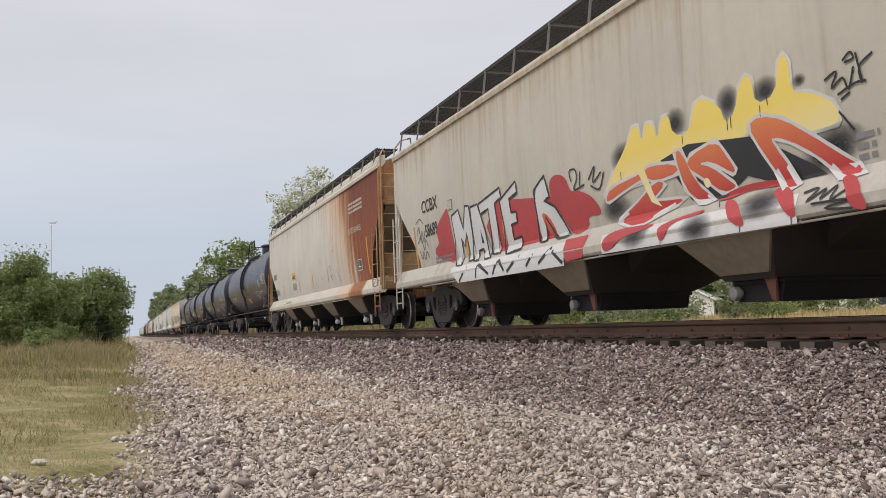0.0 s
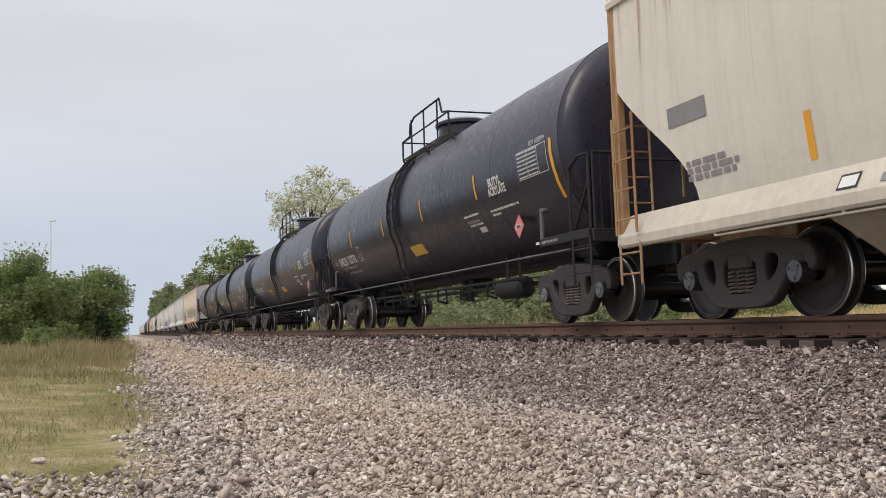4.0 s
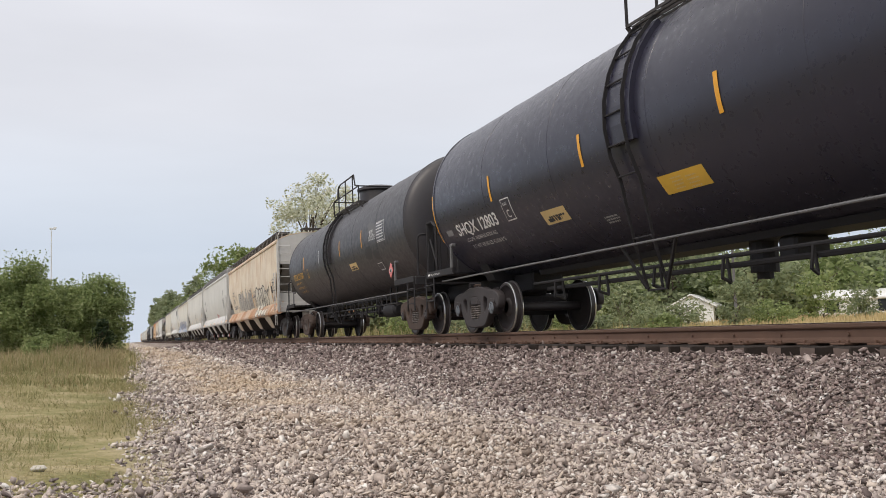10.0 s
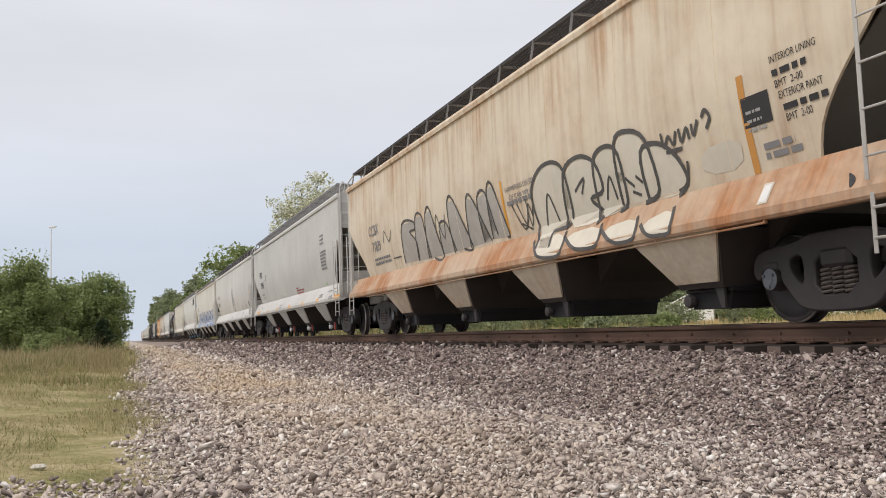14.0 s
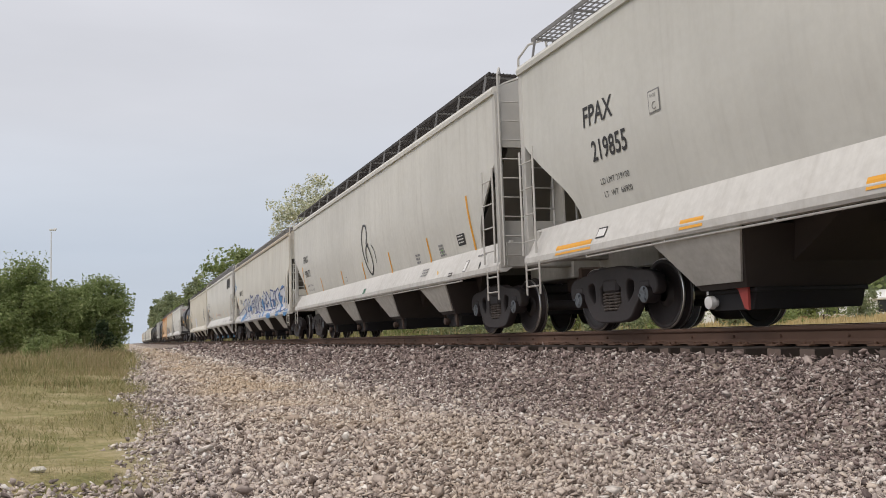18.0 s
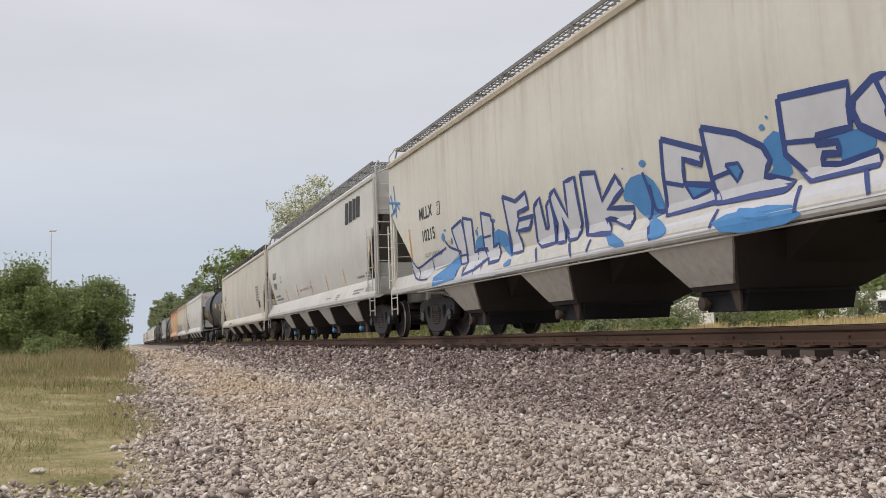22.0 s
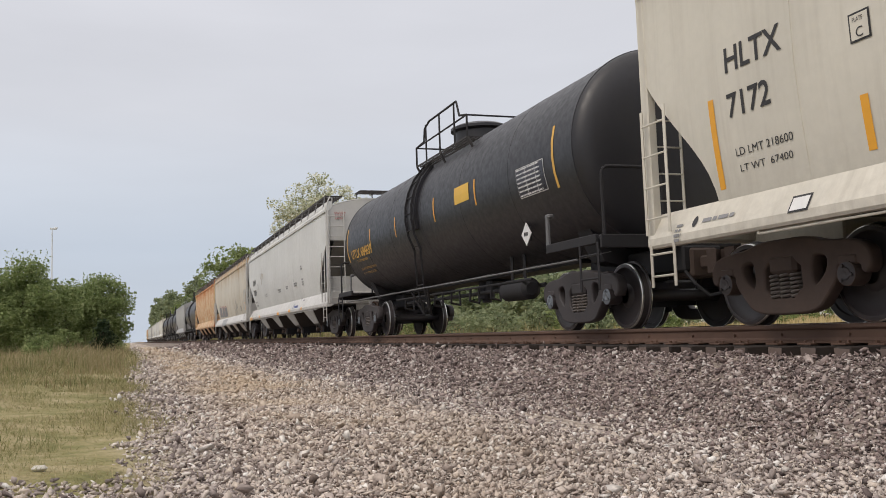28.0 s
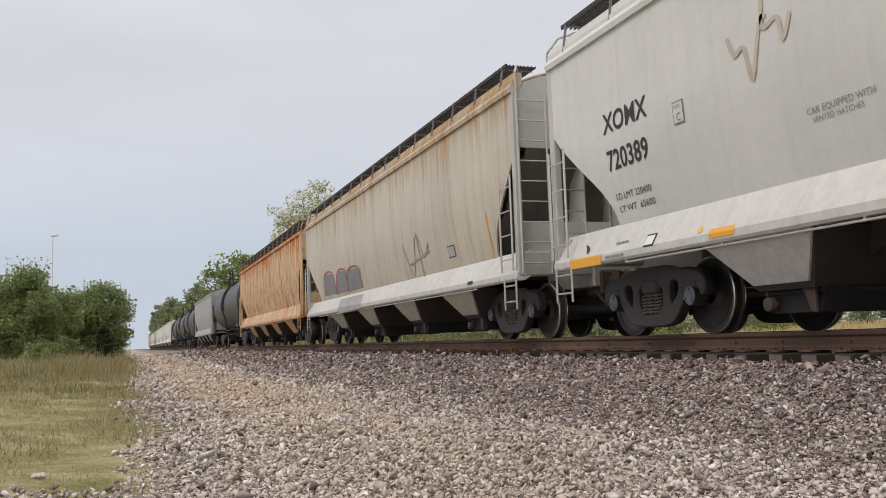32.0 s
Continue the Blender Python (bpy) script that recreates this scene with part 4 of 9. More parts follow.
        part("outlet_lip", Geo().beam((-1.225, yc - 0.39, 0.515), (-1.225, yc + 0.39, 0.515), 0.05, 0.02), cap or gate, bay)
        hg = Geo()
        hg.lathe([(-1.20, 0.0), (-1.205, 0.045), (-1.19, 0.072), (-1.13, 0.078), (-1.11, 0.05), (-0.9, 0.05)], 18, "x", (0, yc + 0.30, 0.285))
        hg.rod((-1.19, yc + 0.30, 0.37), (-1.19, yc + 0.30, 0.41), 0.012, 6)
        part("outlet_cap", hg, cap or gate, bay, smooth=True)
        if near and tubes and k < bays - 1:
            tg = Geo().rod((-0.25, yc + q, 0.27), (-0.25, yc + pitch - q, 0.27), 0.11, 10).rod((0.25, yc + q, 0.27), (0.25, yc + pitch - q, 0.27), 0.11, 10)
            part("outlet_tube", tg, M_BLACKGEAR, bay)
    part("train_line_pipe", Geo().rod((0.3, -h + 1, 1.0), (0.3, h - 1, 1.0), 0.03, 8), M_BLACKGEAR, car)
    return car, sx


def tank_car(name, y0, y1, label, shell, trim=None, zc=2.70, R=1.58, frame=True, dome_y=0.0, belly=True, brown=False, style="plain", hoop=False, zr=1.04):
    """Tank car between the tank heads' ends y0 and y1."""
    L = y1 - y0
    h = L / 2
    car = thing(name, (TRACK_X, (y0 + y1) / 2, RAIL_Z), label, "tank car", "cars of the freight train")
    car["half"] = h
    trim = trim or M_BLACKGEAR
    hd = 0.27
    prof = [(-h, 0.0)]
    for k in range(1, 9):
        a = math.pi / 2 * k / 8
        prof.append((-h + hd * (1 - math.cos(a)), R * math.sin(a) ** 0.5))
    prof += [(-h + hd + 0.004, R + 0.012), (-h + hd + 0.06, R + 0.012), (-h + hd + 0.064, R)]
    for f in (0.33, 0.66, 1.0, 1.34, 1.67):
        y = -h + hd + (h - hd) * f
        prof += [(y - 0.03, R), (y - 0.026, R + 0.004), (y + 0.026, R + 0.004), (y + 0.03, R)]
    prof += [(-a, r) for a, r in prof[:9 + 2 + 1][::-1]]
    g = Geo().lathe(prof, 64, "y", (0, 0, zc))
    tank = part("tank_shell", g, shell, car, smooth=True)
    # side handrail pipe carried on brackets
    xr = -1.45
    for s in (1, -1):
        g = Geo().rod((s * xr, -h + 0.3, zr), (s * xr, h - 0.3, zr), 0.016, 8)
        pipe = part("side_handrail", g, M_PIPE, car, "grey pipe handrail along the tank")
        if s > 0:
            for k in range(7):
                y = -h + 0.6 + (L - 1.2) * k / 6
                part("rail_bracket", Geo().beam((xr, y, zr), (-0.75, y, zr + 0.14), 0.05, 0.012), M_PIPE, pipe)
    # belly reinforcement, outlet, brake gear
    zb = zc - R
    g = Geo()
    g.prism([(-0.34, zb + 0.05), (-0.30, zb - 0.05), (0.30, zb - 0.05), (0.34, zb + 0.05)], -h + 2.4, h - 2.4, "xz")
    part("belly_plate", g, M_BLACKGEAR, car)
    g = Geo().rod((0, 0.0, zb + 0.1), (0, 0.0, zb - 0.42), 0.17, 14).rod((0, 0, zb - 0.42), (0, 0, zb - 0.5), 0.1, 10)
    part("bottom_outlet", g, M_BLACKGEAR, car)
    part("valve_box", Geo().box((0, -0.7, zb - 0.18), (0.5, 0.3, 0.25), 0.03), M_BLACKGEAR, car)
    g = Geo().rod((-0.75, -h + 3.40, zb - 0.40), (-0.75, -h + 4.35, zb - 0.40), 0.19, 18)
    for a, b in ((-h + 3.33, -h + 3.40), (-h + 4.42, -h + 4.35)):
        g.rod((-0.75, a, zb - 0.40), (-0.75, b, zb - 0.40), 0.11, 18, 0.19)
    for a in (3.60, 4.15):
        g.beam((-0.75, -h + a, zb - 0.24), (-0.75, -h + a, zb + 0.3), 0.05, 0.05)
    part("air_reservoir", g, M_BLACKGEAR, car, smooth=True)
    g = Geo()
    g.rod((-0.55, -h + 3.2, zb - 0.34), (-0.55, h - 3.2, zb - 0.34), 0.035, 6).rod((-0.9, -h + 3.0, zb - 0.26), (-0.9, h - 3.4, zb - 0.26), 0.022, 6)
    for k in range(6):
        y = -h + 4.8 + k * (L - 9.0) / 5
        g.path([(-0.9, y, zb - 0.26), (-0.9, y + 0.05, zb - 0.50), (-0.6, y + 0.3, zb - 0.54), (-0.6, y + 0.35, zb - 0.2)], 0.022)
    part("brake_piping", g, M_BLACKGEAR, car)
    if style == "truss":
        g = Geo()
        for z in (zb - 0.05, zb - 0.40):
            g.rod((-0.85, -h + 4.2, z), (-0.85, h - 4.2, z), 0.022, 6)
        n = 14
        for k in range(n):
            y = -h + 4.2 + (L - 8.4) * k / n
            g.rod((-0.85, y, zb - 0.05), (-0.85, y, zb - 0.40), 0.02, 6)
            if k % 3 == 1:
                g.rod((-0.85, y, zb - 0.05), (-0.85, y + 0.55, zb - 0.40), 0.02, 6)
        part("pipe_truss", g, M_BLACKGEAR, car)
    # saddles, stub sills, platforms, railings
    for s in (-1, 1):
        yt = s * (h - 1.05)
        ye = s * (h + 0.52)
        g = Geo()
        g.box((0, s * (h - 0.75), 0.92), (0.62, 2.6, 0.36), 0.03)
        g.prism([(-0.95, zc - R * 0.74), (0.95, zc - R * 0.74), (0.7, 1.0), (0.5, 0.95), (-0.5, 0.95), (-0.7, 1.0)], yt - 0.2, yt + 0.2, "xz")
        part("saddle", g, M_BLACKGEAR, car)
        g = Geo()
        g.box((0, ye - s * 0.32, 1.22), (3.0, 0.62, 0.05), 0.01)
        g.box((0, ye - s * 0.02, 1.16), (3.04, 0.05, 0.18), 0.01)
        g.box((-1.5, s * (h - 0.35), 1.20), (0.07, 1.5, 0.13), 0.01).box((1.5, s * (h - 0.35), 1.20), (0.07, 1.5, 0.13), 0.01)
        plat = part("end_platform", g, M_BLACKGEAR, car)
        # tapered grab-iron brackets
        for dy in (1.05,):
            g = Geo()
            y = s * (h - dy)
            g.prism([(y - 0.05, 1.14), (y + 0.05, 1.14), (y + 0.035, 1.66), (y - 0.035, 1.66)], -1.53, -1.50)
            g.box((-1.48, y, 1.68), (0.10, 0.14, 0.07), 0.02)
            part("bracket_plate", g, M_PIPE, plat, "grey tapered bracket plate")
        yr = ye - s * 0.05
        if hoop:
            for side in (-1, 1):
                hp = [(side * 1.44, yr, 1.22)] + [(side * (1.34 + 0.10 * math.cos(a)), yr, 2.06 + 0.10 * math.sin(a)) for a in (0, 0.5, 1.0, 1.57)]
                hp += [(side * (0.62 - 0.10 * math.sin(a)), yr, 2.06 + 0.10 * math.cos(a)) for a in (0, 0.5, 1.0, 1.57)] + [(side * 0.52, yr, 1.22)]
                part("end_railing", Geo().path(hp, 0.024, 8), M_BLACKGEAR, plat, "black pipe hoop railing on the end platform")
        else:
            for a, b in ((-1.46, -0.95), (1.46, 0.95)):
                part("end_railing", Geo().path([(a, yr, 1.22), (a, yr, 2.28), (b, yr, 2.28), (b, yr, 1.22)], 0.022, 8), M_BLACKGEAR, plat, "black pipe railing on the end platform")
                part("rail_post", Geo().beam((a * 0.99, yr - s * 0.08, 1.2), (a * 0.99, yr - s * 0.10, 2.26), 0.10, 0.03), M_BLACKGEAR, plat)
                part("brace", Geo().rod((a, yr - s * 0.12, 1.95), (a, yr - s * 0.62, 1.22), 0.02, 8), M_BLACKGEAR, plat)
            part("end_railing", Geo().path([(-0.95, yr, 2.2), (0.95, yr, 2.2)], 0.018, 8), M_BLACKGEAR, plat)
            rail = Geo().path([(-1.5, s * (h - 0.15), 1.25), (-1.5, s * (h - 0.15), 2.15), (-1.5, s * (h + 0.12), 2.28), (-1.5, s * (h + 0.42), 2.28), (-1.5, s * (h + 0.42), 1.25)], 0.022, 8)
            part("side_railing", rail, M_BLACKGEAR, plat)
            for x in (-1.35, -1.2, -1.05):
                part("baluster", Geo().rod((x, yr, 1.22), (x, yr, 2.28), 0.012, 6), M_BLACKGEAR, plat)
            letters(plat, lambda z: 1.53, "2 INCH HF COMP SHOES", s * (h - 0.45) + 0.6, 1.18, 0.036, M_WHITE, squeeze=0.95, lift=0.01)
            part("platform_label", Geo().box((-1.539, s * (h - 0.45) + 0.72, 1.20), (0.004, 0.12, 0.04)), M_WTAPE, plat, "small white stencilled strip")
        ladder("stirrup_step", car, M_BLACKGEAR, [((-1.54, ye - s * 0.06, 0.52), (-1.54, ye - s * 0.06, 1.15)), ((-1.54, ye - s * 0.56, 0.52), (-1.54, ye - s * 0.56, 1.15))], 2, 0.014)
        coupler(car, ye - s * 0.02, s)
        truck(car, yt, brown=brown)
    # top fittings: manway dome, walkway and its guard rails
    zt = zc + R
    g = Geo().lathe([(zt - 0.06, 0.58), (zt + 0.30, 0.58), (zt + 0.34, 0.66), (zt + 0.40, 0.66), (zt + 0.47, 0.5), (zt + 0.50, 0.0)], 28, "z", (0, dome_y, 0))
    part("manway_dome", g, shell, car, smooth=True)
    hw, hi, hl = 1.22, 0.80, 1.6
    wy = dome_y - 0.75
    zw = zt - 0.32
    g = Geo()
    for x0, x1 in ((-hw, -hi), (hi, hw)):
        for k in range(6):
            g.box((x0 + (x1 - x0) * k / 5, wy, zw), (0.02, 2 * hl, 0.035))
        for k in range(14):
            g.box(((x0 + x1) / 2, wy - hl + 2 * hl * k / 13, zw + 0.005), (hw - hi, 0.012, 0.012))
    for x in (-hw, hw):
        for dy in (-hl, 0, hl):
            g.beam((x, wy + dy, zw), (x * 0.9, wy + dy, zc + math.sqrt(R * R - (0.9 * hw) ** 2) - 0.05), 0.06, 0.03)
    # stands a little ahead of the dome
    walkw = part("dome_walkway", g, M_GRATE_DARK, car, "grating platform round the manway")
    for x in (-hw, hw):
        g = Geo()
        g.path([(x, wy - hl, zw), (x, wy - hl, zw + 0.42), (x, wy - hl + 0.4, zw + 0.5), (x, wy - hl + 0.55, zw + 0.82), (x, wy + hl - 0.95, zw + 0.82), (x, wy + hl - 0.62, zw + 0.72), (x, wy + hl - 0.55, zw + 0.45), (x, wy + hl, zw + 0.42), (x, wy + hl, zw)], 0.022, 8)
        for dy in (-0.9, 0.0, 0.9):
            g.rod((x, wy + dy, zw), (x, wy + dy, zw + 0.8), 0.02, 8)
        g.rod((x, wy - hl, zw + 0.42), (x, wy + hl, zw + 0.42), 0.018, 8)
        part("guard_rail", g, M_BLACKGEAR, walkw)
    for dy in (-hl, hl):
        g = Geo().rod((-hw, wy + dy, zw + 0.42), (hw, wy + dy, zw + 0.42), 0.018, 8)
        part("guard_rail", g, M_BLACKGEAR, walkw)
    # curved side ladder up to the walkway
    yl = dome_y + 0.55
    for s in (-1,):
        g = Geo()
        pts = [(s * 1.16, yl, zr - 0.56), (s * 1.32, yl, zr)]
        for k in range(9):
            a = -0.50 + 1.70 * k / 8
            pts.append((s * (R + 0.10) * math.cos(a), yl, zc + (R + 0.10) * math.sin(a)))
        def stile(dy):
            q = Geo()
            for p in pts:
                d = Vector((p[0], 0, p[2] - zc)).normalized()
                q.v += [(p[0] + d.x * a, p[1] + dy + b, p[2] + d.z * a) for a, b in ((-0.025, -0.006), (0.025, -0.006), (0.025, 0.006), (-0.025, 0.006))]
            for i in range(len(pts) - 1):
                q.f += [(4 * i + j, 4 * i + (j + 1) % 4, 4 * i + 4 + (j + 1) % 4, 4 * i + 4 + j) for j in range(4)]
            return q
        lad = part("side_ladder", stile(-0.22), M_BLACKGEAR, car)
        part("stile", stile(0.22), M_BLACKGEAR, lad)
        for k in range(10):
            f = k / 9 * (len(pts) - 1.001)
            i = int(f)
            p = Vector(pts[i]).lerp(Vector(pts[i + 1]), f - i)
            part("rung", Geo().rod((p.x, p.y - 0.22, p.z), (p.x, p.y + 0.22, p.z), 0.013, 6), M_BLACKGEAR, lad)
        for dy in (-0.3, 0.3):
            part("ladder_stay", Geo().rod((s * 1.44, yl + dy * 2.0 - 0.25, zr), (s * 1.18, yl + dy * 0.75, zr - 0.54), 0.024, 6), M_BLACKGEAR, lad)
        # raised pad behind the ladder
        q = Geo()
        for i in range(8):
            a = -0.22 + 1.0 * i / 7
            for rr in (R - 0.01, R + 0.07):
                q.v += [(s * rr * math.cos(a), yl - 0.34, zc + rr * math.sin(a)), (s * rr * math.cos(a), yl + 0.30, zc + rr * math.sin(a))]
        for i in range(7):
            b = 4 * i
            q.f += [(b + 2, b + 3, b + 7, b + 6), (b, b + 2, b + 6, b + 4), (b + 3, b + 1, b + 5, b + 7)]
        q.f += [(0, 1, 3, 2), (28, 30, 31, 29)]
        part("ladder_pad", q, shell, car)

    def sx(z):
        d = z - zc
        return math.sqrt(max(R * R - d * d, 0.01))
    return car, sx


# ---- lettering and marks laid on a car's near side ----
MARKS = {}      # how the marks of a car lie along its side: stretch and shift


def on_side(sx, y, z, lift=0.007):
    k, d = MARKS.get(sx, (1.0, 0.0))
    return (-sx(z) - lift, y * k + d, z)


def letters(car, sx, text, y, z, size, mat, name="lettering", squeeze=1.0, lift=0.007, slant=0.0, bold=0.0):
    """Words in the built-in font; y, z: lower left corner as read from the near side; size: height of capitals."""
    cu = bpy.data.curves.new("words", "FONT")
    cu.body = text
    cu.size = size / 0.70
    cu.offset = bold or (size * 0.022 if size > 0.12 else 0.0)
    cu.space_line = 0.85
    cu.resolution_u = 3
    ob = bpy.data.objects.new("words", cu)
    me = bpy.data.meshes.new_from_object(ob)
    for v in me.vertices:
        a, b = v.co.x * squeeze + slant * v.co.y, v.co.y
        v.co = on_side(sx, y - a, z + b, lift)
    me.materials.clear()
    me.materials.append(mat)
    bpy.data.objects.remove(ob)
    bpy.data.curves.remove(cu)
    if size < 0.12:
        return tagged(part(name, me, mat, car), kind="stuff")
    # large characters are parts of their own
    root = list(range(len(me.vertices)))

    def find(i):
        while root[i] != i:
            root[i] = root[root[i]]
            i = root[i]
        return i
    for p in me.polygons:
        vs = list(p.vertices)
        for v in vs[1:]:
            root[find(v)] = find(vs[0])
    groups = collections.defaultdict(list)
    for p in me.polygons:
        groups[find(p.vertices[0])].append(tuple(p.vertices))
    for fs in groups.values():
        ids = sorted({v for f in fs for v in f})
        at = {v: k for k, v in enumerate(ids)}
        one = bpy.data.meshes.new("letter")
        one.from_pydata([tuple(me.vertices[v].co) for v in ids], [], [[at[v] for v in f] for f in fs])
        one.materials.append(mat)
        part("letter", one, mat, car)
    bpy.data.meshes.remove(me)


def end_words(car, lines, x, y, z, size, mat):
    """Lines of writing on a car's leading end wall."""
    for k, text in enumerate(lines):
        cu = bpy.data.curves.new("words", "FONT")
        cu.body, cu.size, cu.align_x, cu.resolution_u, cu.offset = text, size / 0.70, "CENTER", 3, size * 0.03
        ob = bpy.data.objects.new("words", cu)
        me = bpy.data.meshes.new_from_object(ob)
        for v in me.vertices:
            v.co = (x + v.co.x, y, z - 1.6 * size * k + v.co.y)
        bpy.data.objects.remove(ob)
        bpy.data.curves.remove(cu)
        me.materials.clear()
        me.materials.append(mat)
        tagged(part("lettering", me, mat, car, "red stencilled warning"), kind="stuff")


def bars(car, sx, y, z, width, rows, mat, size=0.05, gap=1.7, name="fine_print", seed=0, lift=0.010):
    """Lines of writing too small to read."""
    r = random.Random(seed + int(y * 100))
    g = Geo()
    for k in range(rows):
        a = 0.0
        wd = width * r.uniform(0.7, 1.0)
        while a < wd:
            b = min(wd, a + size * r.uniform(1.0, 4.0))
            zz = z - k * size * gap
            p = [on_side(sx, y - a, zz, lift), on_side(sx, y - b, zz, lift), on_side(sx, y - b, zz + size, lift), on_side(sx, y - a, zz + size, lift)]
            g.add(p, [(0, 1, 2, 3)])
            a = b + size * 0.6
    return tagged(part(name, g, mat, car), kind="stuff")


from mathutils.geometry import tessellate_polygon


def clip_z(pts, z, keep_above):
    out = []
    sgn = 1 if keep_above else -1
    for (a, b), (c, d) in zip(pts, pts[1:] + pts[:1]):
        i0, i1 = sgn * (b - z) >= 0, sgn * (d - z) >= 0
        if i0:
            out.append((a, b))
        if i0 != i1:
            f = (z - b) / (d - b)
            out.append((a + f * (c - a), z))
    return out


def patch_on(car, sx, pts, mat, name="mark", lift=0.007, label="", turns=0):
    """Painted patch with corners (y, z), laid on the side band by band."""
    pts = soften(list(pts), turns)
    g = Geo()
    for tri in tessellate_polygon([[Vector((a, b, 0)) for a, b in pts]]):
        t3 = [pts[i] for i in tri]
        zs = [p[1] for p in t3]
        z = math.floor(min(zs) / 0.13) * 0.13
        while z < max(zs):
            band = clip_z(clip_z(t3, z, True), z + 0.13, False)
            if len(band) > 2:
                g.add([on_side(sx, a, b, lift) for a, b in band], [tuple(range(len(band)))])
            z += 0.13
    me = g.mesh(name, mat)
    bm = bmesh.new()
    bm.from_mesh(me)
    bmesh.ops.remove_doubles(bm, verts=bm.verts, dist=0.002)
    bm.to_mesh(me)
    bm.free()
    return part(name, me, mat, car, label)


def strip(car, sx, y, z0, z1, mat, w=0.07, name="reflector_strip", n=4):
    g = Geo()
    for k in range(n):
        a, b = z0 + (z1 - z0) * k / n, z0 + (z1 - z0) * (k + 1) / n
        g.add([on_side(sx, y + w / 2, a), on_side(sx, y - w / 2, a), on_side(sx, y - w / 2, b), on_side(sx, y + w / 2, b)], [(0, 1, 2, 3)])
    return part(name, g, mat, car)


def rect(car, sx, y, z, wd, ht, mat, name="mark", lift=0.007, label="", lean=0.0):
    return patch_on(car, sx, [(y, z), (y - wd, z), (y - wd, z + ht), (y, z + ht)], mat, name, lift, label)


def framed(car, sx, y, z, wd, ht, edge, fill, name="stencil_box", b=0.02):
    p = rect(car, sx, y, z, wd, ht, edge, name, 0.006)
    q = rect(car, sx, y - b, z + b, wd - 2 * b, ht - 2 * b, fill, "panel", 0.010)
    q.parent = p
    return p


def stroke(car, sx, pts, width, mat, name="painted_line", lift=0.010):
    """Brush line through (y, z) points."""
    g = Geo()
    Q = [Vector((a, b)) for a, b in pts]
    if len(Q) > 2 and (Q[0] - Q[-1]).length > 0.01:
        P = []
        for i in range(len(Q) - 1):
            a, b, c, d = Q[max(i - 1, 0)], Q[i], Q[i + 1], Q[min(i + 2, len(Q) - 1)]
            for f in (0, 0.25, 0.5, 0.75):
                P.append(0.5 * ((2 * b) + (c - a) * f + (2 * a - 5 * b + 4 * c - d) * f * f + (3 * b - a - 3 * c + d) * f ** 3))
        P.append(Q[-1])
    else:
        P = []
        for b, c in zip(Q, Q[1:]):
            P += [b, b.lerp(c, 0.5)]
        P.append(Q[-1])
    L, R = [], []
    for i, p in enumerate(P):
        d = (P[min(i + 1, len(P) - 1)] - P[max(i - 1, 0)]).normalized()
        nrm = Vector((-d.y, d.x)) * width / 2
        L.append(p + nrm)
        R.append(p - nrm)
    vs = [on_side(sx, q.x, q.y, lift) for q in L] + [on_side(sx, q.x, q.y, lift) for q in R]
    k = len(P)
    g.add(vs, [(i, i + 1, k + i + 1, k + i) for i in range(k - 1)])
    return part(name, g, mat, car)

# ---- the train ----
CARS = []


def add(pair):
    CARS.append(pair[0])
    return pair


P_CC = paint("pale_grey_hopper_paint", (0.58, 0.545, 0.475), 1.0, 0.35, 0.15, top_rust=0.55, rust_col=(0.50, 0.31, 0.14), rust_low=0.66)
P_H2 = paint("chalky_white_hopper_paint", (0.70, 0.665, 0.60), 2.0, 0.3, 0.0, patch=(-4.3, -7.6), rust_col=(0.36, 0.12, 0.055))
P_H2SILL = paint("cream_sill_paint", (0.70, 0.65, 0.56), 2.4, 0.3, 0.15, patch=(-5.0, -6.2), patch_end=-7.35, rust_col=(0.42, 0.19, 0.09))
P_H2END = paint("rust_stained_cream_end", (0.46, 0.33, 0.18), 17.0, 0.4, 0.9, rust_low=0.47, rust_col=(0.34, 0.14, 0.055))
P_TANK = paint("satin_black_tank_paint", (0.024, 0.024, 0.042), 3.0, 0.15, 0.0, bumpy=0.05, rough=0.31, grime_col=(0.06, 0.056, 0.062), splash_amt=0.08)
P_TANKU = paint("dusty_black_tank_paint", (0.036, 0.034, 0.040), 4.0, 0.35, 0.0, bumpy=0.06, rough=0.42, grime_col=(0.085, 0.07, 0.055), splash_amt=0.2)
P_T5 = paint("matt_black_tank_paint", (0.018, 0.0175, 0.022), 4.6, 0.25, 0.0, bumpy=0.05, rough=0.42, grime_col=(0.05, 0.044, 0.04), splash_amt=0.12)
P_RUSTY = paint("rust_stained_cream_paint", (0.745, 0.655, 0.52), 5.0, 0.25, 0.55, streak=0.3, top_rust=0.35, rust_col=(0.58, 0.33, 0.16), rust_low=0.55, blot=0.6)
P_RSILL = paint("rusty_sill_paint", (0.60, 0.45, 0.32), 5.5, 0.3, 0.9, rust_col=(0.52, 0.23, 0.09), rust_low=0.49, blot=0.7)
P_FP = paint("light_grey_hopper_paint", (0.60, 0.60, 0.575), 6.0, 0.22, 0.0)
P_FP2 = paint("warm_grey_hopper_paint", (0.645, 0.64, 0.61), 7.0, 0.28, 0.0)
P_ML = paint("beige_white_hopper_paint", (0.67, 0.655, 0.60), 8.0, 0.28, 0.1, top_rust=0.15, rust_col=(0.5, 0.28, 0.1))
P_GP = paint("clean_grey_hopper_paint", (0.655, 0.655, 0.63), 9.0, 0.2, 0.0)
P_HL = paint("ivory_hopper_paint", (0.64, 0.61, 0.535), 10.0, 0.3, 0.1, rust_col=(0.4, 0.25, 0.12))
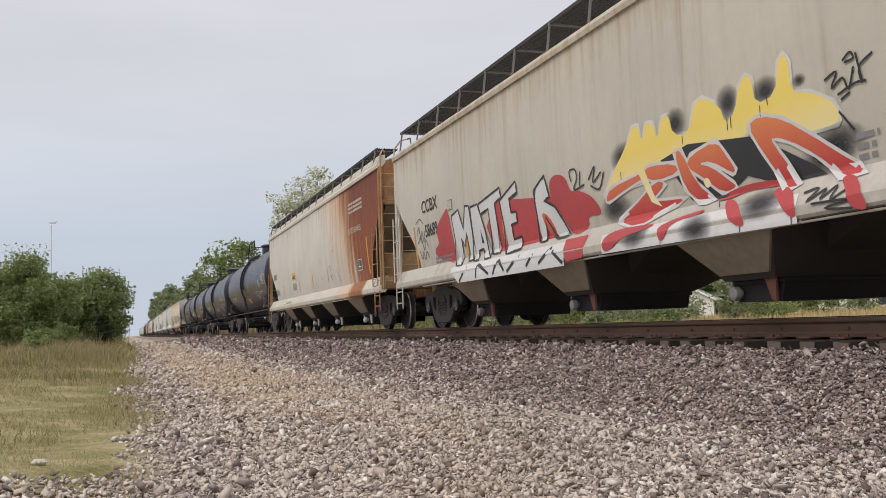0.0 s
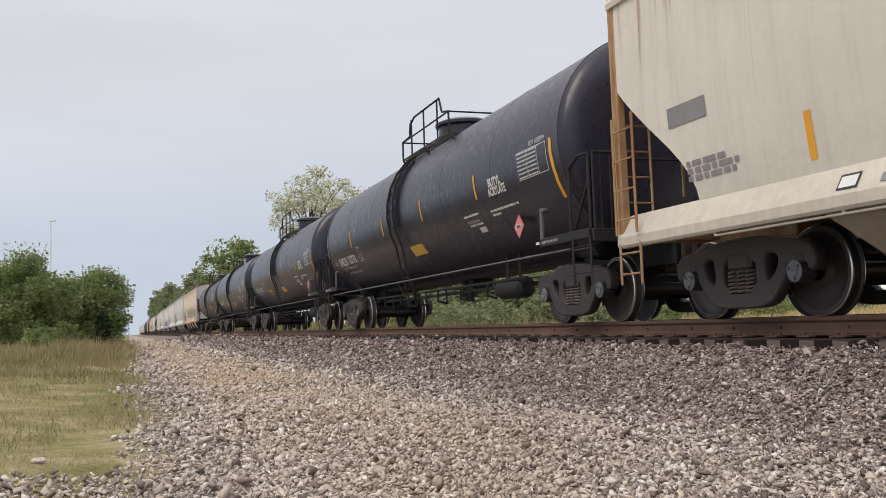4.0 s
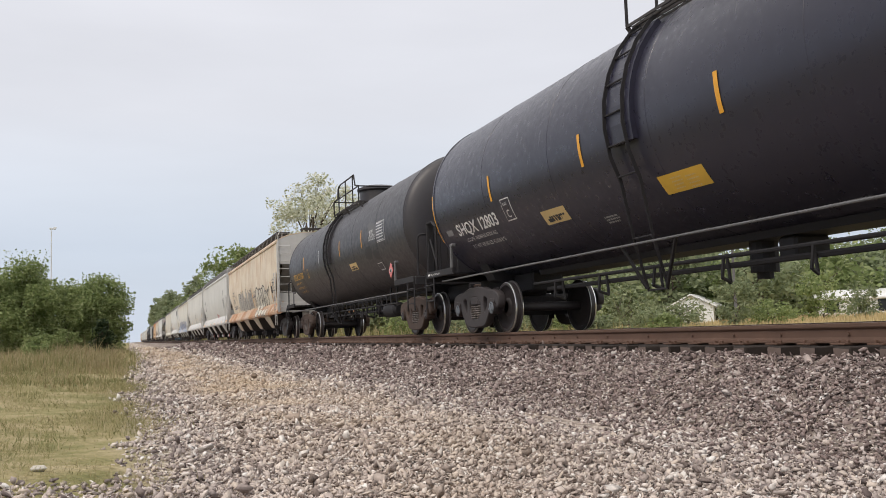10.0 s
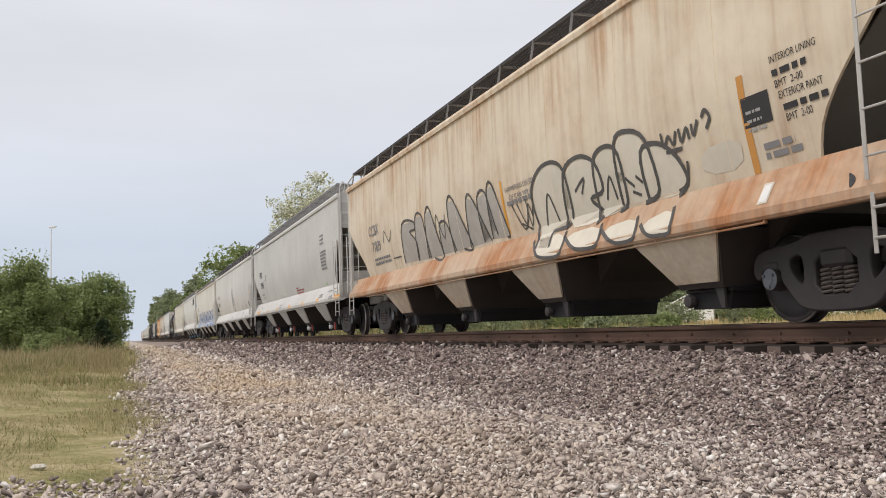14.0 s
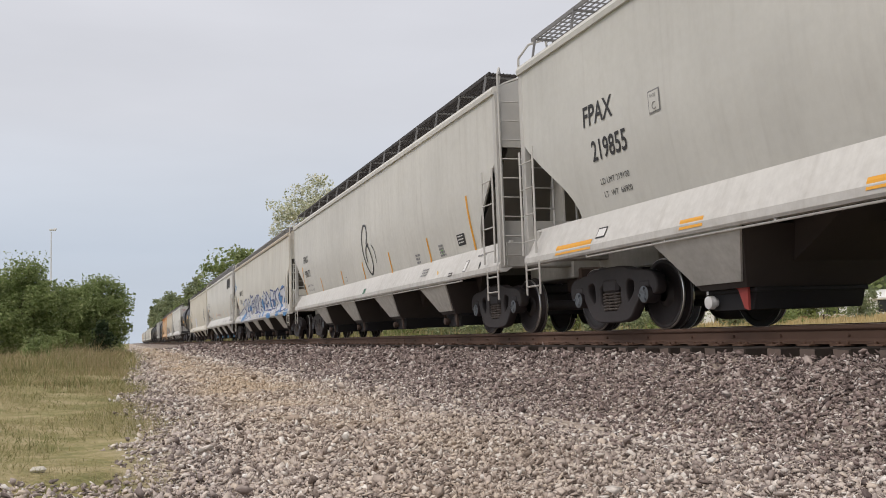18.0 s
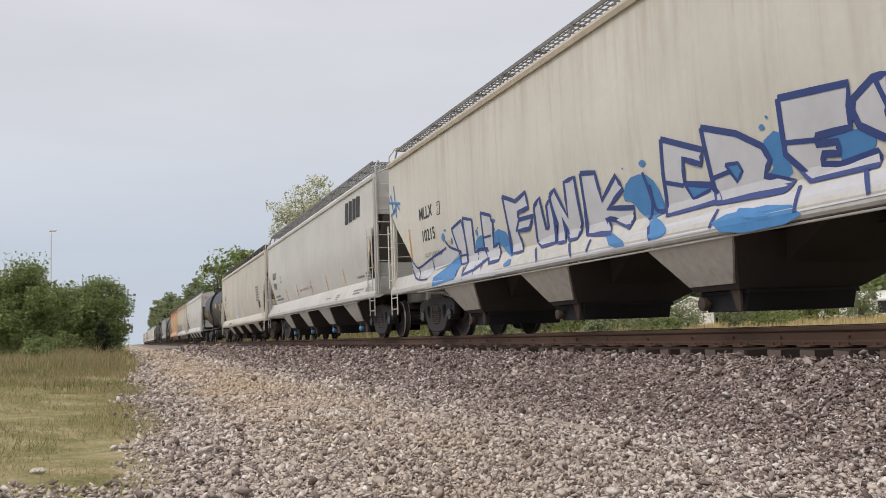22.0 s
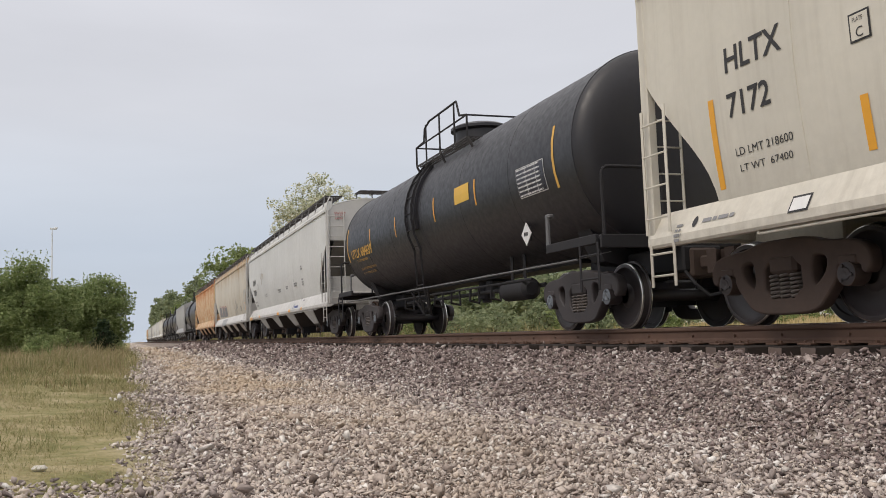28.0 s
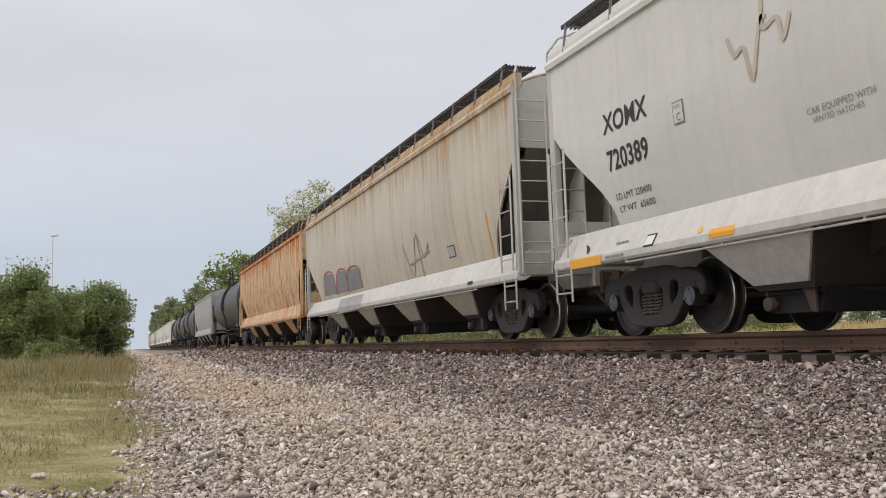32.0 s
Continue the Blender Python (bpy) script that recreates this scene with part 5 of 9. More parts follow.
P_HLSILL = paint("cream_white_sill_paint", (0.72, 0.685, 0.60), 10.6, 0.3, 0.1)
P_XO = paint("cool_white_hopper_paint", (0.64, 0.645, 0.63), 11.0, 0.22, 0.0)
P_TAN = paint("tan_stained_hopper_paint", (0.58, 0.54, 0.46), 12.0, 0.4, 0.3, top_rust=0.8, rust_col=(0.52, 0.33, 0.14), rust_low=0.58, blot=0.6)
P_OR = paint("orange_rust_hopper_paint", (0.66, 0.53, 0.34), 13.0, 0.3, 1.0, top_rust=0.8, rust_col=(0.60, 0.20, 0.04), rust_low=0.50)
P_GREY = paint("mid_grey_hopper_paint", (0.36, 0.36, 0.36), 14.0, 0.35, 0.1)
P_SILL = paint("white_sill_paint", (0.66, 0.655, 0.64), 15.0, 0.3, 0.0)
P_SILLW = paint("warm_sill_paint", (0.62, 0.585, 0.53), 15.4, 0.4, 0.25, rust_col=(0.45, 0.24, 0.1))
P_END = paint("grey_end_paint", (0.50, 0.495, 0.48), 16.0, 0.35, 0.0)

# Tan plate colour takes in road grime and the shade below the sill
M_BAY = paint("shaded_grimy_bay_paint", (0.36, 0.30, 0.225), 18.0, 0.5, 0.3)
ccbx, CC = add(hopper("hopper_car", 1.0, 19.6, "pale grey covered hopper with spray-painted lettering and rusty red outlets", P_CC, P_SILLW, P_CC, zt=3.83, zs=(0.90, 1.28), inset=0.12, face=0.12, walk_z=0.56, tubes=False, bay_mat=M_BAY, cap=flat_mat("dirty_grey_cap", (0.30, 0.29, 0.30), 0.6, 0.4, 12), gate=flat_mat("faded_red_gate", (0.20, 0.07, 0.055), 0.7, 0.5, 8)))
rusth, RH = add(hopper("hopper_car", 20.95, 39.05, "white covered hopper with a heavily rusted end", P_H2, P_H2SILL, P_H2END, zs=(0.90, 1.30), inset=0.14, face=0.13, roof=paint("cream_roof_paint", (0.64, 0.60, 0.52), 2.8, 0.35, 0.2, rust_low=0.6), seams=8, bay_mat=M_BAY, chord=0.31, tubes=True, slope=paint("stained_slope_sheet", (0.30, 0.25, 0.19), 2.9, 0.4, 0.3), gate=M_WTAPE, cap=M_WTAPE))
t1, T1 = add(tank_car("tank_car", 40.35, 56.55, "satin black tank car with white stencils", P_TANK, zc=2.635))
t2, T2 = add(tank_car("tank_car", 58.58, 74.78, "satin black tank car with yellow notice panel", P_TANK, zc=2.635))
t3, T3 = add(tank_car("tank_car", 76.85, 93.05, "satin black tank car with yellow notice panel", P_TANK, zc=2.635))
t4, T4 = add(tank_car("tank_car", 94.8, 110.5, "dusty black tank car with yellow stencils", P_TANKU, style="truss", brown=True, R=1.52, zc=2.585, hoop=True, zr=0.97))
rusty, RU = add(hopper("hopper_car", 112.8, 131.8, "rust-streaked cream covered hopper with bubble graffiti", P_RUSTY, P_RSILL, P_END, zs=(1.0, 1.50), roof=P_RUSTY, seams=9, gate=M_STEEL, walk_z=0.44, cut=1.28))
fp1, FP1 = add(hopper("hopper_car", 133.0, 151.65, "light grey covered hopper with orange reflectors and red outlets", P_FP, P_SILL, P_END, zt=4.0, zs=(1.02, 1.56), walk_z=0.44, gate=flat_mat("dull_red_gate", (0.40, 0.06, 0.05), 0.6, 0.5, 9), cap=M_WTAPE, grate=M_GRATE))
fp2, FP2 = add(hopper("hopper_car", 152.65, 171.85, "light grey covered hopper with a looping black scrawl", P_FP2, P_SILL, P_END, zt=3.98, zs=(1.01, 1.53), walk_z=0.44))
ml, ML = add(hopper("hopper_car", 173.1, 191.4, "beige-white covered hopper with blue block graffiti", P_ML, P_SILL, P_ML, zs=(0.97, 1.36), inset=0.12, grate=M_GRATE, walk_z=0.34, roof=paint("tan_roof_paint", (0.50, 0.44, 0.35), 8.5, 0.3, 0.2)))
gp, GP = add(hopper("hopper_car", 192.8, 210.75, "clean light grey covered hopper with yellow reflectors", P_GP, P_SILL, P_END, zt=3.96, zs=(1.0, 1.52), walk_z=0.46, grate=M_GRATE, cut_rear=1.1, cap=flat_mat("blue_outlet_cap", (0.14, 0.34, 0.55), 0.5, 0.4, 12), gate=flat_mat("rusty_gate", (0.15, 0.085, 0.06), 0.7, 0.5, 8)))
hl, HL = add(hopper("hopper_car", 211.85, 231.1, "ivory covered hopper with panelled bowed sides", P_HL, P_HLSILL, P_HL, zs=(0.92, 1.32), inset=0.14, seams=9, brown=True, cut_rear=1.15, walk_z=0.38))
t5, T5 = add(tank_car("tank_car", 232.9, 247.5, "matt black tank car with gold stencils", P_T5, brown=False, R=1.46, zc=2.605, hoop=True, zr=0.98))
xo, XO = add(hopper("hopper_car", 249.25, 268.3, "cool white covered hopper with grey stencils", P_XO, P_SILL, P_END, zt=3.87, zs=(0.94, 1.42), chord=0.31, cut=1.95, grate=M_GRATE_DARK))
tan, TN = add(hopper("hopper_car", 269.6, 287.35, "tan-stained grey covered hopper with faded graffiti", P_TAN, P_SILL, P_END, zs=(0.92, 1.40), chord=0.31))
org, OR = add(hopper("hopper_car", 288.6, 307.1, "orange rust-streaked covered hopper", P_OR, P_OR, P_OR, seams=9, near=True))
add(tank_car("tank_car", 308.7, 323.9, "black tank car rolling behind an orange hopper", P_TANKU))
add(hopper("hopper_car", 325.9, 343.9, "mid-grey covered hopper between tank cars", P_GREY, P_GREY, P_GREY, near=False))
far_y = 345.4
FAR = ["t", "t", "t", P_ML, P_FP, P_XO, P_FP2, P_GREY, P_XO, P_FP, P_OR, P_ML]
for k, kind in enumerate(FAR):
    if kind == "t":
        add(tank_car("tank_car", far_y + 0.8, far_y + 16.2, "dusty black tank car far down the train", P_TANKU))
        far_y += 17.2
    else:
        add(hopper("hopper_car", far_y, far_y + 18.2, "covered hopper with pale weathered paint", kind, kind, kind, near=False))
        far_y += 19.3

# ---- lettering, notices, reflectors and spray paint on the cars ----
MARKS.update({CC: (1.0, 0.35), RH: (1.03, 0.2), T1: (1.04, 0.0), T2: (1.04, 0.0), T3: (1.04, 0.0), HL: (1.055, 0.4), RU: (0.972, 0.1), ML: (1.0, -0.05), GP: (1.0, 0.43), XO: (1.0, 0.17), TN: (1.0, 0.25)})

M_G_YELLOW = spray_fade("spray_yellow_to_white", (0.84, 0.78, 0.55), (0.88, 0.68, 0.16), 1.3, 2.1)
M_G_ORANGE = spray_fade("spray_red_to_orange", (0.50, 0.05, 0.05), (0.76, 0.26, 0.09), 1.25, 2.1)
M_G_RED = flat_mat("spray_red", (0.50, 0.06, 0.065), 0.5, 0.3, 6)
M_G_WHITE = flat_mat("spray_white", (0.70, 0.70, 0.71), 0.5, 0.25, 6)
M_G_SILVER = flat_mat("spray_silver", (0.62, 0.63, 0.68), 0.4, 0.25, 6)
M_G_GREY = flat_mat("faded_spray_grey", (0.36, 0.36, 0.36), 0.6, 0.35, 5)
M_G_AMBER = flat_mat("faded_amber_tape", (0.66, 0.32, 0.08), 0.6, 0.3, 6)
M_G_FAINT = flat_mat("faint_tan_scrawl", (0.56, 0.49, 0.41), 0.6, 0.3, 6)
M_G_CREAM = flat_mat("spray_cream", (0.70, 0.655, 0.56), 0.6, 0.25, 6)
M_G_BLACK = flat_mat("spray_black", (0.03, 0.03, 0.033), 0.5, 0.3, 6)
M_G_WORNBLACK = flat_mat("faded_spray_black", (0.095, 0.09, 0.085), 0.6, 0.45, 6)
M_G_PALE = flat_mat("washed_out_spray_grey", (0.47, 0.445, 0.41), 0.6, 0.35, 5)
M_G_NAVY = flat_mat("spray_navy", (0.035, 0.065, 0.24), 0.5, 0.3, 6)
M_G_BLUE = flat_mat("spray_blue", (0.07, 0.25, 0.56), 0.5, 0.35, 6)
M_NOTICE = flat_mat("yellow_notice", (0.78, 0.48, 0.06), 0.5, 0.2, 8)
M_TANNOTE = flat_mat("faded_yellow_notice", (0.75, 0.55, 0.25), 0.5, 0.25, 8)
M_WORN = flat_mat("worn_grey_patch", (0.13, 0.13, 0.135), 0.6, 0.4, 6)


def table_panel(car, sx, y, z, wd, ht):
    """White stencilled table: rim, rows and fine print."""
    p = framed(car, sx, y, z, wd, ht, M_WHITE, P_TANK, "data_table", 0.012)
    n = 7
    for k in range(n):
        bars(car, sx, y - 0.04, z + ht * (k + 0.35) / n, wd - 0.10, 1, M_WHITE, ht / n * 0.36, lift=0.014)
    for k in (0.35, 0.7):
        rect(car, sx, y - wd * k, z, 0.012, ht, M_WHITE, "table_line", 0.012)


def placard(car, sx, y, z, mat=None, r=0.19):
    """Diamond hazard placard in a holder; its number stands as a plain bar."""
    q = Geo()
    x = -sx(z + r) - 0.03
    for a, b, m in ((0.012, r, 0),):
        q.add([(x, y - b, z), (x, y, z - b), (x, y + b, z), (x, y, z + b), (x + a, y - b, z), (x + a, y, z - b), (x + a, y + b, z), (x + a, y, z + b)], [(0, 1, 2, 3), (7, 6, 5, 4), (0, 4, 5, 1), (1, 5, 6, 2), (2, 6, 7, 3), (3, 7, 4, 0)])
    p = part("placard", q, mat or M_PINK, car, "red diamond hazard placard" if mat is None else "white diamond placard")
    part("placard_number", Geo().box((x - 0.003, y, z), (0.004, r * 1.05, r * 0.42)), M_WHITE, p, "white number band")
    part("placard_digits", Geo().box((x - 0.006, y + 0.06, z), (0.003, 0.03, 0.06)).box((x - 0.006, y + 0.02, z), (0.003, 0.03, 0.06)).box((x - 0.006, y - 0.02, z), (0.003, 0.03, 0.06)).box((x - 0.006, y - 0.06, z), (0.003, 0.03, 0.06)), M_BLACK, p)
    part("placard_holder", Geo().box((x + 0.03, y, z), (0.02, 0.24, 0.24), 0.005), M_BLACKGEAR, p)


def plate_box(car, sx, y, z, wd, ht, ink, ground):
    framed(car, sx, y, z, wd, ht, ink, ground, "plate_box", 0.018)
    letters(car, sx, "C", y - wd * 0.3, z + ht * 0.14, ht * 0.34, ink, lift=0.014)
    letters(car, sx, "PLATE", y - wd * 0.2, z + ht * 0.68, ht * 0.15, ink, squeeze=0.75, lift=0.014)




def soft_spray(name, color):
    """Thin sprayed paint whose cover fades out toward the rim of the burst."""
    m, n, l, b = mat_base(name)
    _, vec = coords(n, l, 0.9)
    at = n.new("ShaderNodeAttribute")
    at.attribute_name = "cover"
    f = mathn(n, l, "ADD", mathn(n, l, "MULTIPLY", at.outputs["Fac"], 1.0), mathn(n, l, "SUBTRACT", mathn(n, l, "MULTIPLY", noise_tex(n, l, vec, 5.0, 5, 0.65), 0.5), 0.25))
    f = mathn(n, l, "MULTIPLY", ramp(n, l, f, [(0.06, grey(0)), (0.3, grey(0.3)), (0.95, grey(0.96))]), 1.0)
    b.inputs["Base Color"].default_value = (*color, 1)
    b.inputs["Roughness"].default_value = 0.6
    l.new(f, b.inputs["Alpha"])
    return m


M_G_CLOUD = soft_spray("spray_black_mist", (0.03, 0.03, 0.035))


def spray_cloud(car, sx, y, z, ry, rz, mat):
    """Round burst of spray paint."""
    g = Geo()
    rings, n = 5, 20
    vals = [1.0]
    g.v.append(on_side(sx, y, z, 0.0078))
    for i in range(1, rings + 1):
        f = i / rings
        for k in range(n):
            a = 2 * math.pi * k / n
            g.v.append(on_side(sx, y + ry * f * math.cos(a), z + rz * f * math.sin(a), 0.0078))
            vals.append(1 - f)
    g.f += [(0, 1 + k, 1 + (k + 1) % n) for k in range(n)]
    for i in range(rings - 1):
        g.f += [(1 + i * n + k, 1 + i * n + (k + 1) % n, 1 + (i + 1) * n + (k + 1) % n, 1 + (i + 1) * n + k) for k in range(n)]
    me = g.mesh("graffiti", mat)
    at = me.attributes.new("cover", "FLOAT", "POINT")
    at.data.foreach_set("value", vals)
    return part("graffiti", me, mat, car)

letters(ccbx, CC, "CCBX", 7.02, 2.37, 0.25, M_BLACK, squeeze=1.03)
letters(ccbx, CC, "58689", 6.90, 1.87, 0.25, M_BLACK, squeeze=0.88)
bars(ccbx, CC, 6.43, 1.37, 1.20, 2, M_GREYINK, 0.046, 1.7)
plate_box(ccbx, CC, 5.42, 2.22, 0.24, 0.20, M_GREYINK, P_CC)
strip(ccbx, CC, 7.62, 1.30, 2.15, M_G_AMBER, 0.07)
strip(ccbx, CC, 4.62, 1.30, 1.72, M_G_AMBER, 0.10)
strip(ccbx, CC, 2.86, 1.34, 1.74, M_G_AMBER, 0.10)
stroke(ccbx, CC, [(7.45, 1.95), (7.28, 2.12), (7.22, 1.80), (7.10, 2.02), (7.02, 1.78), (6.92, 2.0)], 0.02, M_G_BLACK, "graffiti", 0.012)
stroke(ccbx, CC, [(7.42, 1.78), (7.20, 1.92), (7.05, 1.62), (6.90, 1.84), (6.78, 1.66)], 0.02, M_G_BLACK, "graffiti", 0.012)
stroke(ccbx, CC, [(7.34, 1.62), (7.26, 1.46), (7.12, 1.60), (7.06, 1.42), (6.92, 1.58), (6.80, 1.44)], 0.02, M_G_BLACK, "graffiti", 0.012)
stroke(ccbx, CC, [(7.48, 2.20), (7.20, 2.28), (6.98, 2.16)], 0.016, M_G_BLACK, "graffiti", 0.012)
patch_on(ccbx, CC, [(6.09, 2.04), (5.62, 2.23), (5.42, 2.32), (5.21, 1.21), (5.59, 1.26), (6.31, 1.39), (6.44, 1.57), (6.09, 1.65), (6.21, 1.89)], M_G_RED, "graffiti", 0.007, turns=2)
patch_on(ccbx, CC, [(1.08, 1.98), (1.02, 2.12), (0.75, 2.14), (0.53, 2.04), (0.46, 1.84), (0.26, 1.83), (-0.05, 1.73), (-0.22, 1.61), (-0.33, 1.48), (-0.3, 1.41), (0.05, 1.45), (0.02, 1.28), (0.51, 1.21), (0.71, 1.48), (1.04, 1.79)], M_G_RED, "graffiti", 0.007, turns=2)
patch_on(ccbx, CC, [(5.38, 1.13), (0.64, 1.16), (0.57, 0.82), (4.86, 0.82)], M_G_WHITE, "graffiti", 0.008, turns=0)
patch_on(ccbx, CC, [(0.66, 1.19), (0.0, 1.19), (0.04, 0.89), (0.53, 0.87)], M_G_RED, "graffiti", 0.008, turns=0)
stroke(ccbx, CC, [(4.8, 0.83), (4.45, 1.08)], 0.055, M_G_BLACK, "graffiti", 0.012)
stroke(ccbx, CC, [(3.95, 0.85), (3.89, 1.08), (3.38, 0.89)], 0.055, M_G_BLACK, "graffiti", 0.012)
stroke(ccbx, CC, [(3.18, 0.86), (2.98, 1.08), (2.71, 0.9)], 0.055, M_G_BLACK, "graffiti", 0.012)
stroke(ccbx, CC, [(2.59, 0.87), (2.15, 1.09)], 0.055, M_G_BLACK, "graffiti", 0.012)
stroke(ccbx, CC, [(1.84, 0.9), (1.63, 1.07)], 0.055, M_G_BLACK, "graffiti", 0.012)
stroke(ccbx, CC, [(1.4, 0.91), (1.02, 1.12)], 0.055, M_G_BLACK, "graffiti", 0.012)
stroke(ccbx, CC, [(0.97, 1.06), (0.62, 0.86)], 0.055, M_G_BLACK, "graffiti", 0.012)
patch_on(ccbx, CC, [(3.14, 2.1), (1.04, 1.85), (0.77, 1.27), (3.33, 1.23), (3.59, 1.7)], M_G_RED, "graffiti", 0.006, turns=0)
patch_on(ccbx, CC, [(5.25, 2.1), (4.87, 2.17), (4.69, 1.79), (4.51, 2.19), (4.32, 2.17), (4.21, 1.2), (4.47, 1.19), (4.55, 1.71), (4.71, 1.47), (4.84, 1.64), (4.81, 1.14), (5.09, 1.15)], M_G_WHITE, "graffiti", 0.011, turns=0)
stroke(ccbx, CC, [(5.25, 2.1), (4.87, 2.17), (4.69, 1.79), (4.51, 2.19), (4.32, 2.17), (4.21, 1.2), (4.47, 1.19), (4.55, 1.71), (4.71, 1.47), (4.84, 1.64), (4.81, 1.14), (5.09, 1.15), (5.25, 2.1)], 0.04, M_G_BLACK, "graffiti", 0.014)
patch_on(ccbx, CC, [(4.26, 2.13), (3.9, 2.14), (3.43, 1.17), (3.69, 1.16), (3.84, 1.35), (4.06, 1.34), (4.0, 1.17), (4.22, 1.18)], M_G_WHITE, "graffiti", 0.011, turns=0)
stroke(ccbx, CC, [(4.26, 2.13), (3.9, 2.14), (3.43, 1.17), (3.69, 1.16), (3.84, 1.35), (4.06, 1.34), (4.0, 1.17), (4.22, 1.18), (4.26, 2.13)], 0.04, M_G_BLACK, "graffiti", 0.014)
patch_on(ccbx, CC, [(3.86, 2.13), (2.87, 2.27), (2.84, 2.1), (3.13, 2.05), (3.06, 1.22), (3.37, 1.22), (3.43, 2.0), (3.79, 1.95)], M_G_WHITE, "graffiti", 0.011, turns=0)
stroke(ccbx, CC, [(3.86, 2.13), (2.87, 2.27), (2.84, 2.1), (3.13, 2.05), (3.06, 1.22), (3.37, 1.22), (3.43, 2.0), (3.79, 1.95), (3.86, 2.13)], 0.04, M_G_BLACK, "graffiti", 0.014)
patch_on(ccbx, CC, [(2.91, 2.06), (2.22, 2.27), (2.2, 2.09), (2.53, 2.03), (2.5, 1.81), (2.3, 1.8), (2.31, 1.63), (2.54, 1.62), (2.51, 1.38), (2.21, 1.4), (2.2, 1.21), (2.75, 1.17)], M_G_WHITE, "graffiti", 0.011, turns=0)
stroke(ccbx, CC, [(2.91, 2.06), (2.22, 2.27), (2.2, 2.09), (2.53, 2.03), (2.5, 1.81), (2.3, 1.8), (2.31, 1.63), (2.54, 1.62), (2.51, 1.38), (2.21, 1.4), (2.2, 1.21), (2.75, 1.17), (2.91, 2.06)], 0.04, M_G_BLACK, "graffiti", 0.014)
patch_on(ccbx, CC, [(3.88, 1.7), (3.77, 1.45), (3.87, 1.45)], M_G_BLACK, "graffiti", 0.013, turns=0)
stroke(ccbx, CC, [(3.24, 1.67), (3.18, 1.29)], 0.05, M_G_AMBER, "graffiti", 0.0095)
stroke(ccbx, CC, [(4.2, 1.35), (4.08, 1.18)], 0.05, M_G_AMBER, "graffiti", 0.0095)
patch_on(ccbx, CC, [(1.6, 2.02), (1.2, 2.19), (1.09, 1.86), (1.28, 1.83), (0.96, 1.7), (0.54, 1.25), (0.96, 1.24), (1.3, 1.6), (1.3, 1.25), (1.53, 1.24)], M_G_WHITE, "graffiti", 0.011, turns=1)
stroke(ccbx, CC, [(1.6, 2.02), (1.2, 2.19), (1.09, 1.86), (1.28, 1.83), (0.96, 1.7), (0.54, 1.25), (0.96, 1.24), (1.3, 1.6), (1.3, 1.25), (1.53, 1.24), (1.6, 2.02)], 0.04, M_G_BLACK, "graffiti", 0.014)
patch_on(ccbx, CC, [(1.43, 1.68), (1.19, 1.6), (0.96, 1.31), (1.09, 1.26), (1.32, 1.43)], M_G_ORANGE, "graffiti", 0.013, turns=1)
stroke(ccbx, CC, [(0.38, 1.96), (0.41, 2.11), (0.24, 2.11), (0.22, 1.98), (0.33, 1.84), (0.02, 1.87)], 0.025, M_G_BLACK, "graffiti", 0.012)
stroke(ccbx, CC, [(0.11, 2.06), (0.16, 1.87)], 0.025, M_G_BLACK, "graffiti", 0.012)
stroke(ccbx, CC, [(-0.1, 1.91), (-0.3, 2.06), (-0.21, 1.86), (-0.45, 1.96)], 0.025, M_G_BLACK, "graffiti", 0.012)
stroke(ccbx, CC, [(-0.14, 1.83), (-0.36, 1.75), (-0.52, 1.95)], 0.025, M_G_BLACK, "graffiti", 0.012)
patch_on(ccbx, CC, [(-0.42, 1.14), (-4.04, 1.14), (-4.06, 0.86), (-0.49, 0.89)], M_G_WHITE, "graffiti", 0.006, turns=0)
stroke(ccbx, CC, [(-0.46, 1.63), (-0.68, 1.85), (-1.15, 2.18), (-1.29, 2.36), (-1.42, 2.35), (-1.47, 2.13), (-1.6, 2.34), (-1.74, 2.31), (-1.8, 2.08), (-1.93, 2.33), (-2.07, 2.33), (-2.12, 2.08), (-2.42, 2.04), (-2.55, 2.33), (-2.7, 2.36), (-2.98, 2.22), (-3.05, 1.99), (-3.22, 2.1), (-3.3, 2.31), (-3.42, 2.41), (-3.51, 2.35), (-3.53, 2.08), (-3.82, 2.11), (-3.9, 2.4), (-3.97, 2.46), (-4.04, 2.36), (-4.03, 2.07), (-4.26, 2.02), (-4.52, 1.87), (-4.58, 1.74), (-4.54, 1.67), (-4.16, 1.67), (-3.87, 1.81), (-3.48, 1.95), (-3.3, 1.79), (-3.03, 1.76), (-2.47, 1.94), (-1.79, 1.69), (-1.18, 1.66), (-0.46, 1.63)], 0.06, M_G_WHITE, "graffiti", 0.0075)
spray_cloud(ccbx, CC, -1.01, 2.04, 0.34, 0.22, M_G_CLOUD)
spray_cloud(ccbx, CC, -0.69, 1.45, 0.41, 0.21, M_G_CLOUD)
spray_cloud(ccbx, CC, -1.24, 1.06, 0.37, 0.19, M_G_CLOUD)
spray_cloud(ccbx, CC, -2.17, 2.20, 0.23, 0.21, M_G_CLOUD)
spray_cloud(ccbx, CC, -3.11, 2.21, 0.21, 0.21, M_G_CLOUD)
spray_cloud(ccbx, CC, -3.68, 2.18, 0.23, 0.17, M_G_CLOUD)
spray_cloud(ccbx, CC, -4.14, 2.16, 0.10, 0.07, M_G_CLOUD)
spray_cloud(ccbx, CC, -4.49, 1.52, 0.38, 0.19, M_G_CLOUD)
spray_cloud(ccbx, CC, -2.49, 0.99, 0.35, 0.19, M_G_CLOUD)
spray_cloud(ccbx, CC, -3.50, 1.11, 0.39, 0.18, M_G_CLOUD)
